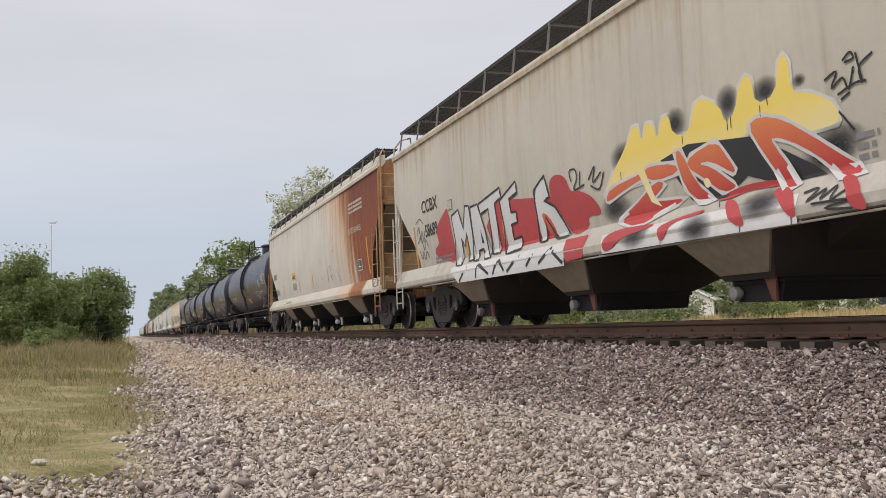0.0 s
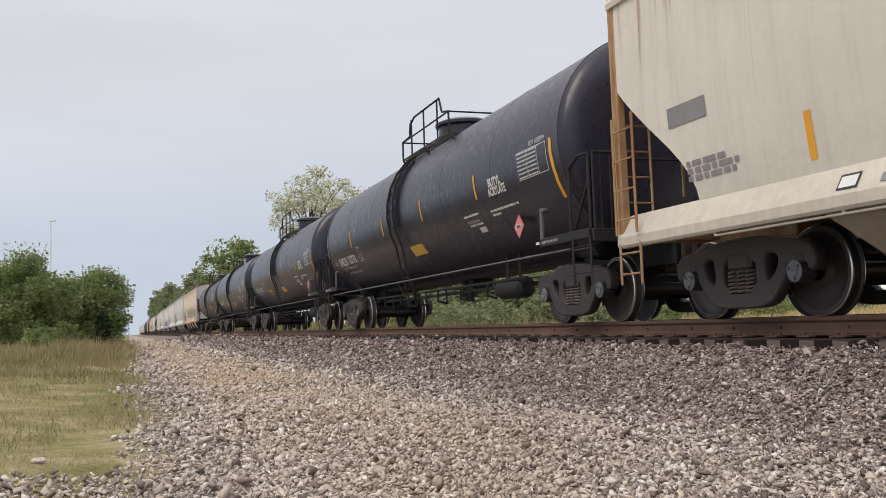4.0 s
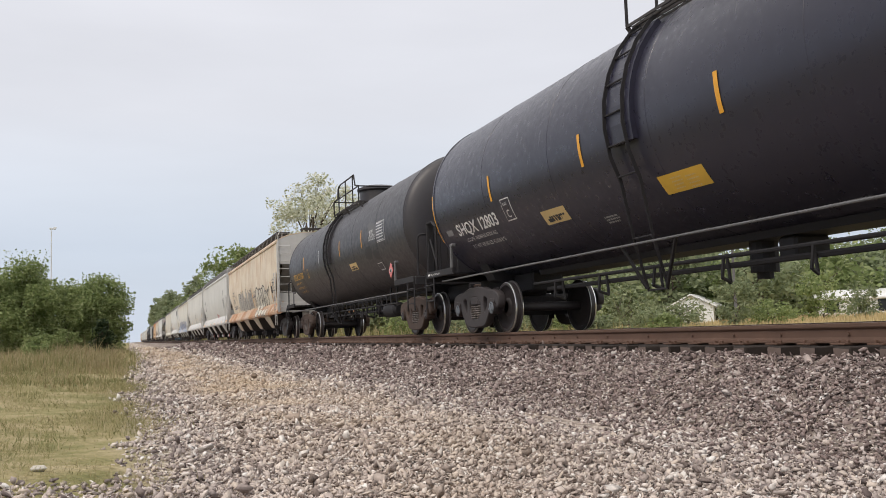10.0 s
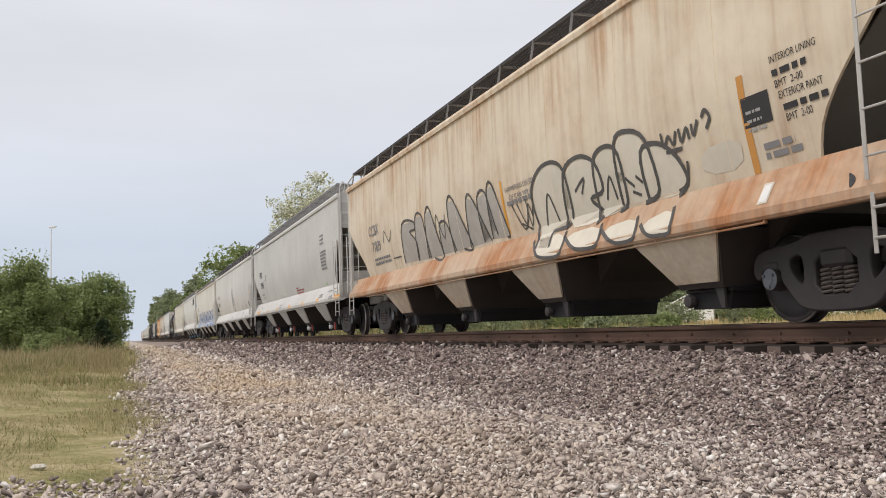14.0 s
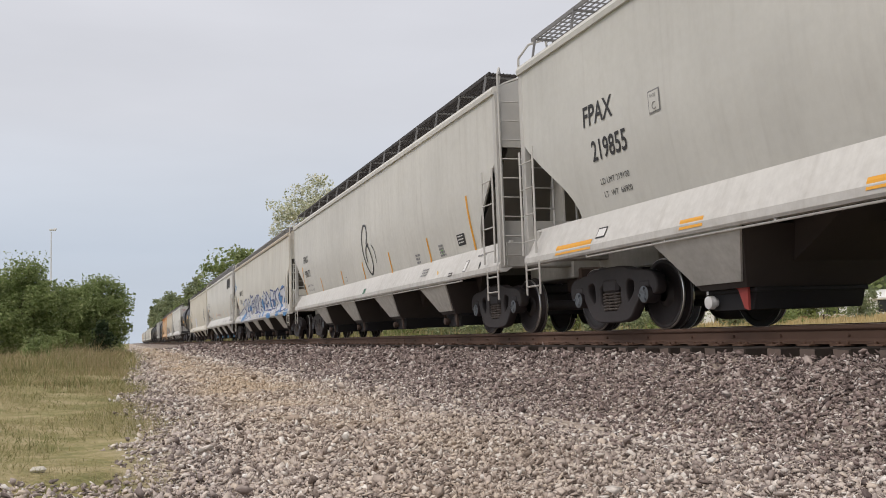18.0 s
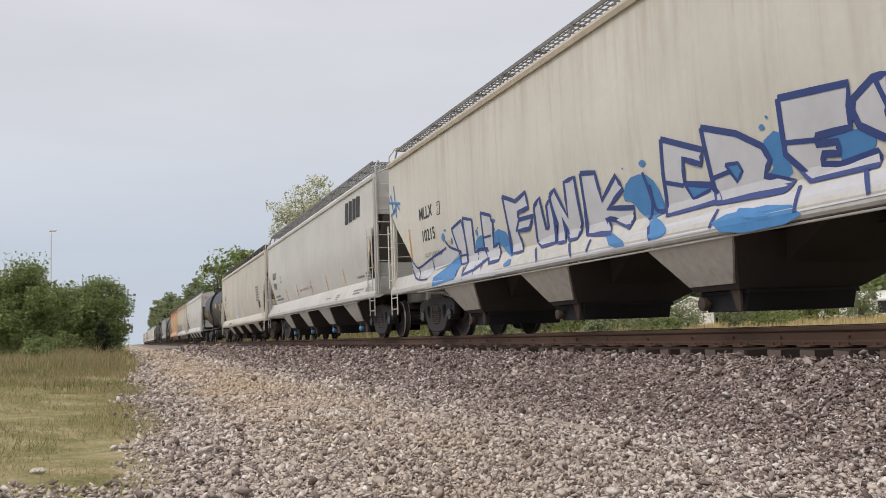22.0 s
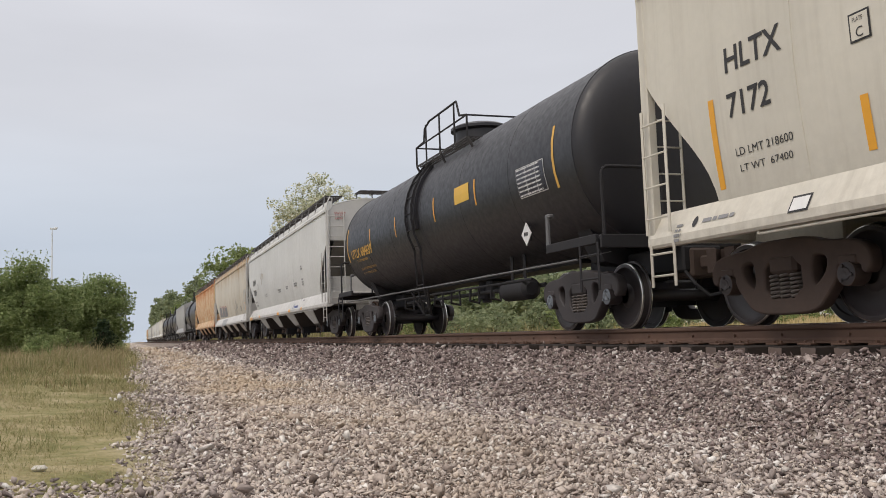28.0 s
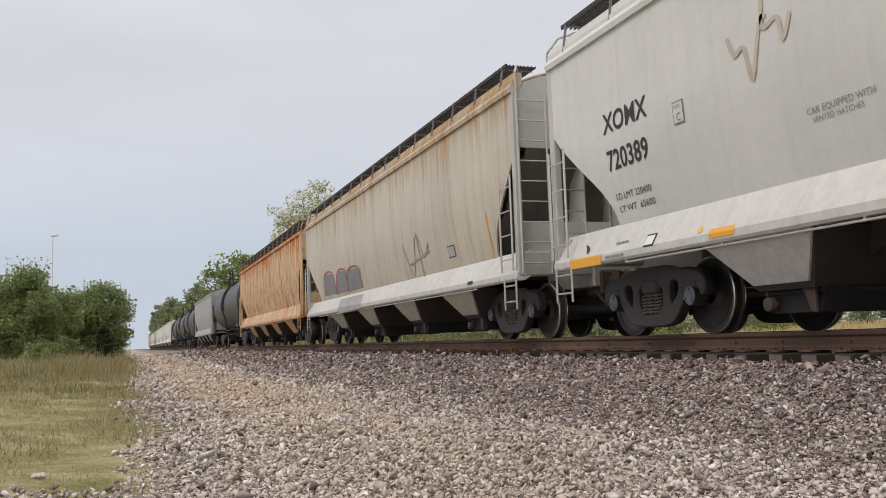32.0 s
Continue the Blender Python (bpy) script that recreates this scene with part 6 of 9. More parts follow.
spray_cloud(ccbx, CC, -4.34, 1.40, 0.39, 0.17, M_G_CLOUD)
patch_on(ccbx, CC, [(-0.46, 1.63), (-0.68, 1.85), (-1.15, 2.18), (-1.29, 2.36), (-1.42, 2.35), (-1.47, 2.13), (-1.6, 2.34), (-1.74, 2.31), (-1.8, 2.08), (-1.93, 2.33), (-2.07, 2.33), (-2.12, 2.08), (-2.42, 2.04), (-2.55, 2.33), (-2.7, 2.36), (-2.98, 2.22), (-3.05, 1.99), (-3.22, 2.1), (-3.3, 2.31), (-3.42, 2.41), (-3.51, 2.35), (-3.53, 2.08), (-3.82, 2.11), (-3.9, 2.4), (-3.97, 2.46), (-4.04, 2.36), (-4.03, 2.07), (-4.26, 2.02), (-4.52, 1.87), (-4.58, 1.74), (-4.54, 1.67), (-4.16, 1.67), (-3.87, 1.81), (-3.48, 1.95), (-3.3, 1.79), (-3.03, 1.76), (-2.47, 1.94), (-1.79, 1.69), (-1.18, 1.66)], M_G_YELLOW, "graffiti", 0.009, turns=1)
patch_on(ccbx, CC, [(-1.81, 1.85), (-2.36, 1.93), (-3.39, 1.8), (-3.72, 1.38), (-3.84, 1.44), (-3.78, 1.61), (-4.2, 1.37), (-4.33, 1.27), (-3.75, 1.27), (-3.27, 1.43), (-2.9, 1.26), (-2.66, 1.27), (-2.31, 1.32), (-2.02, 1.68)], M_G_BLACK, "graffiti", 0.011, turns=0)
stroke(ccbx, CC, [(-0.49, 1.59), (-0.64, 1.71), (-1.44, 1.78), (-1.57, 1.83), (-2.08, 1.77), (-2.15, 1.66), (-1.67, 1.64), (-1.44, 1.72), (-0.91, 1.63), (-0.56, 1.55), (-0.49, 1.59)], 0.07, M_G_WHITE, "graffiti", 0.012)
patch_on(ccbx, CC, [(-0.49, 1.59), (-0.64, 1.71), (-1.44, 1.78), (-1.57, 1.83), (-2.08, 1.77), (-2.15, 1.66), (-1.67, 1.64), (-1.44, 1.72), (-0.91, 1.63), (-0.56, 1.55)], M_G_ORANGE, "graffiti", 0.014, turns=1)
stroke(ccbx, CC, [(-0.74, 1.28), (-1.29, 1.47), (-1.67, 1.64), (-1.86, 1.58), (-1.53, 1.43), (-1.77, 1.39), (-2.23, 1.36), (-1.81, 1.28), (-1.24, 1.15), (-0.74, 1.28)], 0.07, M_G_WHITE, "graffiti", 0.012)
patch_on(ccbx, CC, [(-0.74, 1.28), (-1.29, 1.47), (-1.67, 1.64), (-1.86, 1.58), (-1.53, 1.43), (-1.77, 1.39), (-2.23, 1.36), (-1.81, 1.28), (-1.24, 1.15)], M_G_ORANGE, "graffiti", 0.014, turns=1)
stroke(ccbx, CC, [(-2.1, 1.89), (-2.23, 1.89), (-2.43, 1.49), (-2.73, 1.26), (-2.46, 1.28), (-2.22, 1.46), (-2.1, 1.89)], 0.07, M_G_WHITE, "graffiti", 0.012)
patch_on(ccbx, CC, [(-2.1, 1.89), (-2.23, 1.89), (-2.43, 1.49), (-2.73, 1.26), (-2.46, 1.28), (-2.22, 1.46)], M_G_ORANGE, "graffiti", 0.014, turns=1)
stroke(ccbx, CC, [(-2.29, 1.7), (-2.4, 1.8), (-2.86, 1.87), (-3.02, 1.65), (-3.11, 1.52), (-3.06, 1.49), (-2.74, 1.68), (-2.5, 1.69), (-2.74, 1.61), (-3.0, 1.42), (-3.1, 1.35), (-2.86, 1.32), (-2.58, 1.52), (-2.29, 1.7)], 0.07, M_G_WHITE, "graffiti", 0.012)
patch_on(ccbx, CC, [(-2.29, 1.7), (-2.4, 1.8), (-2.86, 1.87), (-3.02, 1.65), (-3.11, 1.52), (-3.06, 1.49), (-2.74, 1.68), (-2.5, 1.69), (-2.74, 1.61), (-3.0, 1.42), (-3.1, 1.35), (-2.86, 1.32), (-2.58, 1.52)], M_G_ORANGE, "graffiti", 0.014, turns=1)
stroke(ccbx, CC, [(-3.38, 1.91), (-3.57, 1.96), (-3.88, 1.86), (-4.22, 1.63), (-4.6, 1.35), (-4.82, 1.21), (-4.52, 1.21), (-4.24, 1.46), (-3.93, 1.65), (-3.71, 1.73), (-3.69, 1.68), (-4.02, 1.22), (-3.82, 1.22), (-3.54, 1.63), (-3.38, 1.91)], 0.07, M_G_WHITE, "graffiti", 0.012)
patch_on(ccbx, CC, [(-3.38, 1.91), (-3.57, 1.96), (-3.88, 1.86), (-4.22, 1.63), (-4.6, 1.35), (-4.82, 1.21), (-4.52, 1.21), (-4.24, 1.46), (-3.93, 1.65), (-3.71, 1.73), (-3.69, 1.68), (-4.02, 1.22), (-3.82, 1.22), (-3.54, 1.63)], M_G_ORANGE, "graffiti", 0.014, turns=1)
patch_on(ccbx, CC, [(-2.71, 1.25), (-3.0, 1.33), (-3.35, 1.35), (-3.75, 1.32), (-3.84, 1.25), (-3.26, 1.29), (-2.99, 1.24)], M_G_RED, "graffiti", 0.013, turns=2)
patch_on(ccbx, CC, [(-0.49, 0.93), (-0.52, 1.18), (-1.73, 1.15), (-1.49, 1.1), (-0.98, 1.06), (-0.7, 0.91)], M_G_RED, "graffiti", 0.013, turns=2)
patch_on(ccbx, CC, [(-1.75, 1.12), (-2.62, 1.2), (-2.54, 1.14), (-2.02, 1.12), (-1.95, 0.98), (-1.84, 0.9), (-1.78, 1.0)], M_G_RED, "graffiti", 0.013, turns=2)
patch_on(ccbx, CC, [(-2.88, 1.24), (-3.09, 1.23), (-3.34, 0.97), (-3.28, 0.91), (-3.1, 0.99)], M_G_RED, "graffiti", 0.013, turns=2)
patch_on(ccbx, CC, [(-3.61, 1.24), (-3.91, 1.24), (-4.08, 0.95), (-3.99, 0.91), (-3.85, 1.05)], M_G_RED, "graffiti", 0.013, turns=2)
patch_on(ccbx, CC, [(-4.52, 1.21), (-4.72, 1.21), (-4.9, 0.91), (-4.85, 0.87), (-4.7, 0.93), (-4.65, 1.07)], M_G_RED, "graffiti", 0.013, turns=2)
patch_on(ccbx, CC, [(-1.32, 1.8), (-1.45, 1.85), (-1.6, 1.49), (-1.73, 1.33), (-1.53, 1.41)], M_G_YELLOW, "graffiti", 0.016, turns=0)
patch_on(ccbx, CC, [(-2.55, 1.51), (-2.65, 1.52), (-2.7, 1.43), (-2.6, 1.4)], M_G_YELLOW, "graffiti", 0.016, turns=1)
stroke(ccbx, CC, [(-4.45, 2.07), (-4.6, 2.11), (-4.52, 1.98), (-4.66, 2.04), (-4.71, 1.93), (-4.79, 2.1)], 0.022, M_G_BLACK, "graffiti", 0.012)
stroke(ccbx, CC, [(-4.68, 2.18), (-4.77, 2.23), (-4.8, 2.17), (-4.7, 2.16)], 0.022, M_G_BLACK, "graffiti", 0.012)
stroke(ccbx, CC, [(-4.83, 2.21), (-4.87, 1.94), (-4.85, 2.08), (-5.01, 2.16)], 0.022, M_G_BLACK, "graffiti", 0.012)
stroke(ccbx, CC, [(-4.58, 1.91), (-4.78, 1.96), (-4.91, 1.95)], 0.022, M_G_BLACK, "graffiti", 0.012)
stroke(ccbx, CC, [(-4.61, 1.86), (-4.72, 1.9)], 0.022, M_G_BLACK, "graffiti", 0.012)
stroke(ccbx, CC, [(-4.11, 1.13), (-4.29, 1.15), (-4.18, 1.04), (-4.39, 1.13), (-4.35, 1.04), (-4.52, 1.14), (-4.48, 1.02), (-4.65, 1.09)], 0.022, M_G_BLACK, "graffiti", 0.012)
stroke(ccbx, CC, [(-4.25, 1.01), (-4.71, 0.99), (-4.41, 0.95), (-4.73, 0.91)], 0.022, M_G_BLACK, "graffiti", 0.012)
stroke(ccbx, CC, [(-4.57, 1.77), (-4.71, 1.58)], 0.022, M_G_BLACK, "graffiti", 0.012)
stroke(ccbx, CC, [(-3.08, 2.04), (-3.07, 1.93)], 0.012, M_G_BLACK, "graffiti", 0.012)
stroke(ccbx, CC, [(-3.14, 2.06), (-3.13, 1.94)], 0.012, M_G_BLACK, "graffiti", 0.012)
stroke(ccbx, CC, [(-3.59, 2.06), (-3.58, 1.95)], 0.012, M_G_BLACK, "graffiti", 0.012)
stroke(ccbx, CC, [(-3.7, 2.12), (-3.7, 2.04)], 0.012, M_G_BLACK, "graffiti", 0.012)
stroke(ccbx, CC, [(-2.29, 2.04), (-2.28, 1.95)], 0.012, M_G_BLACK, "graffiti", 0.012)
stroke(ccbx, CC, [(-0.93, 1.87), (-0.92, 1.77)], 0.012, M_G_BLACK, "graffiti", 0.012)
stroke(ccbx, CC, [(-3.99, 0.94), (-3.99, 0.86)], 0.012, M_G_BLACK, "graffiti", 0.012)
stroke(ccbx, CC, [(-3.25, 0.94), (-3.25, 0.87)], 0.012, M_G_BLACK, "graffiti", 0.012)
stroke(ccbx, CC, [(-1.84, 0.93), (-1.83, 0.84)], 0.012, M_G_BLACK, "graffiti", 0.012)
stroke(ccbx, CC, [(-3.26, 1.75), (-3.25, 1.65)], 0.012, M_G_BLACK, "graffiti", 0.012)
stroke(ccbx, CC, [(-2.8, 1.24), (-2.85, 1.17)], 0.012, M_G_BLACK, "graffiti", 0.012)
stroke(ccbx, CC, [(-4.19, 1.63), (-4.18, 1.53)], 0.012, M_G_BLACK, "graffiti", 0.012)
stroke(ccbx, CC, [(-4.25, 1.59), (-4.24, 1.48)], 0.012, M_G_BLACK, "graffiti", 0.012)
bars(ccbx, CC, -4.71, 1.49, 0.26, 3, M_GREYINK, 0.052, 1.7)
bars(rusth, RH, 7.48, 2.15, 0.94, 1, M_GREYINK, 0.221, 1.7)
bars(rusth, RH, 7.25, 1.67, 0.91, 3, M_GREYINK, 0.058, 1.4)
bars(rusth, RH, 4.60, 1.08, 1.13, 1, M_GREYINK, 0.075, 1.7)
framed(rusth, RH, 5.07, 1.07, 0.23, 0.14, M_BLACK, M_WHITE, "stencil_box", 0.02)
rect(rusth, RH, 3.36, 1.92, 0.70, 0.25, M_NOTICE, "notice", 0.007)
bars(rusth, RH, 3.29, 2.02, 0.57, 2, M_BLACK, 0.033, 1.7)
framed(rusth, RH, 3.37, 1.54, 0.73, 0.24, M_GREYINK, M_WHITE_DIM, "stencil_box", 0.02)
bars(rusth, RH, 3.30, 1.65, 0.57, 2, M_GREYINK, 0.032, 1.7)
strip(rusth, RH, 5.41, 1.41, 1.86, M_YELLOW, 0.085)
strip(rusth, RH, 2.07, 1.41, 1.85, M_YELLOW, 0.085)
strip(rusth, RH, -0.35, 1.40, 1.88, M_YELLOW, 0.085)
strip(rusth, RH, -2.73, 1.47, 1.92, M_YELLOW, 0.085)
letters(rusth, RH, "PLASTIC GRANULES", -5.79, 2.63, 0.15, M_G_FAINT, squeeze=0.71)
bars(rusth, RH, -5.87, 3.40, 1.51, 1, M_G_FAINT, 0.066, 1.7)
bars(rusth, RH, -5.87, 3.29, 1.51, 1, M_G_FAINT, 0.065, 1.7)
bars(rusth, RH, -5.87, 3.18, 1.51, 1, M_G_FAINT, 0.065, 1.7)
framed(rusth, RH, -6.48, 1.58, 0.48, 0.30, M_WHITE, M_WORN, "stencil_box", 0.02)
stroke(rusth, RH, [(-6.5, 1.69), (-6.99, 1.68)], 0.018, M_WHITE, "graffiti", 0.012)
stroke(rusth, RH, [(-6.7, 1.59), (-6.67, 1.84)], 0.018, M_WHITE, "graffiti", 0.012)
strip(rusth, RH, -7.63, 1.43, 2.39, M_YELLOW, 0.085)
strip(rusth, RH, -5.79, 1.42, 1.92, M_YELLOW, 0.085)
framed(rusth, RH, -8.37, 1.06, 0.22, 0.16, M_BLACK, M_WHITE, "stencil_box", 0.02)
stroke(rusth, RH, [(-8.39, 1.15), (-8.59, 1.14)], 0.015, M_BLACK, "graffiti", 0.012)
patch_on(rusth, RH, [(-8.17, 1.19), (-8.21, 1.24), (-8.26, 1.18), (-8.21, 1.1)], M_BLACK, "sill_hole", 0.007, turns=2)
stroke(rusth, RH, [(-3.72, 2.82), (-3.73, 2.35)], 0.025, M_GREYINK, "graffiti", 0.012)
stroke(rusth, RH, [(-1.72, 2.32), (-1.73, 2.21)], 0.025, M_GREYINK, "graffiti", 0.012)
stroke(rusth, RH, [(-2.99, 1.9), (-3.21, 1.96), (-3.21, 1.52)], 0.025, M_GREYINK, "graffiti", 0.012)
stroke(rusth, RH, [(-3.07, 1.69), (-3.35, 1.55), (-3.38, 1.7)], 0.025, M_GREYINK, "graffiti", 0.012)
stroke(rusth, RH, [(-3.71, 1.67), (-3.75, 1.58)], 0.025, M_GREYINK, "graffiti", 0.012)
stroke(rusth, RH, [(-3.98, 1.84), (-4.28, 1.44)], 0.025, M_GREYINK, "graffiti", 0.012)
stroke(rusth, RH, [(-1.3, 1.65), (-1.39, 1.74)], 0.025, M_GREYINK, "graffiti", 0.012)
stroke(rusth, RH, [(-1.82, 1.73), (-1.93, 1.61)], 0.025, M_GREYINK, "graffiti", 0.012)
stroke(rusth, RH, [(-1.02, 1.58), (-1.12, 1.4)], 0.025, M_GREYINK, "graffiti", 0.012)


def stencils(car, sx, number, limit, empty, notice, cargo):
    """The marks that the three satin black tank cars share."""
    letters(car, sx, number, 6.65, 1.84, 0.20, M_WHITE, squeeze=1.21, bold=0.006)
    letters(car, sx, limit, 6.44, 1.71, 0.06, M_WHITE, squeeze=1.30)
    letters(car, sx, empty, 6.36, 1.58, 0.06, M_WHITE, squeeze=1.46)
    plate_box(car, sx, 4.42, 1.83, 0.34, 0.36, M_WHITE, P_TANK)
    if notice:
        rect(car, sx, 3.27, 1.62, 0.74, 0.20, notice, "notice", 0.007)
        bars(car, sx, 3.10, 1.70, 0.55, 1, M_BLACK, 0.029, 1.7)
        bars(car, sx, 3.16, 1.65, 0.59, 1, M_BLACK, 0.047, 1.7)
    bars(car, sx, 1.75, 1.52, 0.38, 3, M_WHITE_DIM, 0.020, 1.7)
    strip(car, sx, 4.72, 2.21, 2.64, M_YELLOW, 0.07)
    rect(car, sx, 7.18, 1.89, 0.30, 0.10, M_GREYINK, "mark", 0.007)
    rect(car, sx, 0.16, 1.59, 0.86, 0.21, M_NOTICE, "notice", 0.007)
    bars(car, sx, -0.06, 1.74, 0.22, 4, M_TANNOTE, 0.013, 3.0)
    bars(car, sx, -0.33, 1.72, 0.22, 4, M_TANNOTE, 0.013, 3.0)
    strip(car, sx, 1.59, 2.20, 2.64, M_YELLOW, 0.07)
    strip(car, sx, -1.33, 2.20, 2.64, M_YELLOW, 0.07)
    strip(car, sx, 7.55, 1.81, 2.74, M_YELLOW, 0.06)
    table_panel(car, sx, -6.12, 2.23, 1.02, 0.43)
    letters(car, sx, "DOT 117J100W", -6.58, 2.70, 0.065, M_WHITE, squeeze=0.85)
    if cargo:
        letters(car, sx, "BUTYL", -4.92, 2.33, 0.13, M_WHITE, squeeze=0.92, bold=0.008)
        letters(car, sx, "ACRYLATE", -4.86, 2.18, 0.13, M_WHITE, squeeze=0.78, bold=0.008)
        letters(car, sx, "APPLICATION AREA", -3.55, 1.86, 0.045, M_WHITE, squeeze=0.95)
        bars(car, sx, -3.50, 1.97, 0.72, 1, M_WHITE, 0.036, 1.7)
        bars(car, sx, -3.60, 1.80, 0.60, 1, M_WHITE, 0.036, 1.7)
    strip(car, sx, -7.27, 1.81, 2.68, M_YELLOW, 0.085)
    strip(car, sx, -4.33, 2.21, 2.64, M_YELLOW, 0.07)
    bars(car, sx, -4.70, 1.93, 1.60, 1, M_WHITE, 0.034, 1.7)
    bars(car, sx, -4.72, 1.86, 0.36, 1, M_WHITE, 0.034, 1.7)
    rect(car, sx, -3.90, 1.67, 0.28, 0.09, M_WTAPE, "mark", 0.007)
    placard(car, sx, -5.86, 1.58)


stencils(t1, T1, "SHQX 12772", "LD LMT 193000 LB 87500 KG", "LT WT 93000 LB 42200 KG", None, True)
stencils(t2, T2, "SHQX 12787", "LD LMT 193100 LB 87550 KG", "LT WT 92900 LB 42150 KG", M_NOTICE, True)
stencils(t3, T3, "SHQX 12803", "LD LMT 192500 LB 87300 KG", "LT WT 93500 LB 42400 KG", M_TANNOTE, True)
letters(t4, T4, "UTLX 211581", 6.86, 2.10, 0.21, M_CREAM, squeeze=1.10)
letters(t4, T4, "THE TANK CAR PEOPLE", 6.77, 1.94, 0.075, M_CREAM, squeeze=0.95)
letters(t4, T4, "LD LMT 197200 LB 89 450 KG", 6.70, 1.78, 0.07, M_CREAM, squeeze=1.05)
letters(t4, T4, "LT WT 65800 LB 29 850 KG", 6.60, 1.64, 0.06, M_CREAM, squeeze=1.12)
strip(t4, T4, 4.66, 2.32, 2.81, M_YELLOW, 0.07)
strip(t4, T4, 7.56, 2.07, 3.00, M_YELLOW, 0.07)
plate_box(t4, T4, 4.28, 2.05, 0.27, 0.29, M_CREAM, P_TANKU)
rect(t4, T4, -1.85, 1.84, 0.80, 0.19, M_TANNOTE, "notice", 0.007)
bars(t4, T4, -1.98, 1.92, 0.61, 1, M_BLACK, 0.028, 1.7)
bars(t4, T4, -1.94, 1.85, 0.65, 1, M_BLACK, 0.051, 1.7)
patch_on(t4, T4, [(-4.41, 2.67), (-4.44, 2.89), (-4.82, 2.85), (-5.28, 2.68), (-5.29, 2.44), (-5.01, 2.47), (-4.61, 2.56)], M_WORN, "worn_patch", 0.005, turns=1)
patch_on(t4, T4, [(-3.75, 2.06), (-4.01, 2.3), (-4.55, 2.3), (-4.46, 1.98), (-4.09, 1.96)], M_G_BLACK, "painted_over_patch", 0.006, turns=1)
patch_on(t4, T4, [(-4.54, 2.09), (-4.7, 2.17), (-5.17, 2.09), (-5.1, 1.9), (-4.72, 1.92)], M_G_BLACK, "painted_over_patch", 0.006, turns=1)
letters(t4, T4, "BUTYL", -4.55, 2.54, 0.13, M_WHITE, squeeze=0.67)
letters(t4, T4, "ACRYLATE", -4.44, 2.41, 0.12, M_WHITE, squeeze=0.76)
framed(t4, T4, -4.57, 1.66, 0.40, 0.18, M_WHITE, P_TANKU, "stencil_box", 0.02)
strip(t4, T4, -3.68, 2.31, 2.79, M_YELLOW, 0.07)
strip(t4, T4, -1.05, 2.32, 2.78, M_YELLOW, 0.07)
strip(t4, T4, 2.00, 2.31, 2.78, M_WTAPE, 0.05)
placard(t4, T4, -5.70, 1.57)
table_panel(t4, T4, -5.21, 2.30, 0.75, 0.5)
letters(rusty, RU, "CCBX", 7.46, 2.45, 0.25, M_GREYINK, squeeze=0.99)
letters(rusty, RU, "71839", 7.25, 2.05, 0.24, M_GREYINK, squeeze=0.92)
bars(rusty, RU, 7.24, 1.82, 1.52, 2, M_GREYINK, 0.060, 1.7)
letters(rusty, RU, "HAMMERING ON SIDE", -1.49, 2.23, 0.08, M_GREYINK, squeeze=1.03)
letters(rusty, RU, "OF CAR WILL", -1.60, 2.09, 0.08, M_GREYINK, squeeze=1.26)
bars(rusty, RU, -1.50, 2.01, 1.01, 1, M_GREYINK, 0.070, 1.7)
patch_on(rusty, RU, [(4.72, 1.57), (4.49, 2.42), (3.65, 2.4), (3.56, 2.22), (3.96, 2.2), (3.59, 1.95), (3.65, 1.57)], M_G_PALE, "graffiti", 0.006, turns=0)
stroke(rusty, RU, [(4.72, 1.57), (4.49, 2.42), (3.65, 2.4), (3.56, 2.22), (3.96, 2.2), (3.59, 1.95), (3.65, 1.57)], 0.045, M_G_WORNBLACK, "graffiti", 0.012)
patch_on(rusty, RU, [(3.71, 1.55), (3.45, 2.45), (3.0, 2.43), (2.89, 1.97), (2.85, 1.53)], M_G_PALE, "graffiti", 0.006, turns=0)
stroke(rusty, RU, [(3.71, 1.55), (3.45, 2.45), (3.0, 2.43), (2.89, 1.97), (2.85, 1.53)], 0.045, M_G_WORNBLACK, "graffiti", 0.012)
patch_on(rusty, RU, [(3.0, 1.55), (2.74, 2.44), (2.41, 2.46), (2.06, 1.51), (2.65, 1.52)], M_G_PALE, "graffiti", 0.006, turns=0)
stroke(rusty, RU, [(3.0, 1.55), (2.74, 2.44), (2.41, 2.46), (2.06, 1.51), (2.65, 1.52)], 0.045, M_G_WORNBLACK, "graffiti", 0.012)
patch_on(rusty, RU, [(2.05, 1.54), (1.97, 2.11), (1.53, 2.1), (1.29, 1.54)], M_G_PALE, "graffiti", 0.006, turns=0)
stroke(rusty, RU, [(2.05, 1.54), (1.97, 2.11), (1.53, 2.1), (1.29, 1.54)], 0.045, M_G_WORNBLACK, "graffiti", 0.012)
patch_on(rusty, RU, [(1.4, 1.51), (1.34, 2.48), (0.97, 2.45), (0.4, 1.56), (0.88, 1.54)], M_G_PALE, "graffiti", 0.006, turns=0)
stroke(rusty, RU, [(1.4, 1.51), (1.34, 2.48), (0.97, 2.45), (0.4, 1.56), (0.88, 1.54)], 0.045, M_G_WORNBLACK, "graffiti", 0.012)
patch_on(rusty, RU, [(0.5, 1.53), (0.3, 2.41), (-0.05, 2.3), (-0.54, 1.55)], M_G_PALE, "graffiti", 0.006, turns=0)
stroke(rusty, RU, [(0.5, 1.53), (0.3, 2.41), (-0.05, 2.3), (-0.54, 1.55)], 0.045, M_G_WORNBLACK, "graffiti", 0.012)
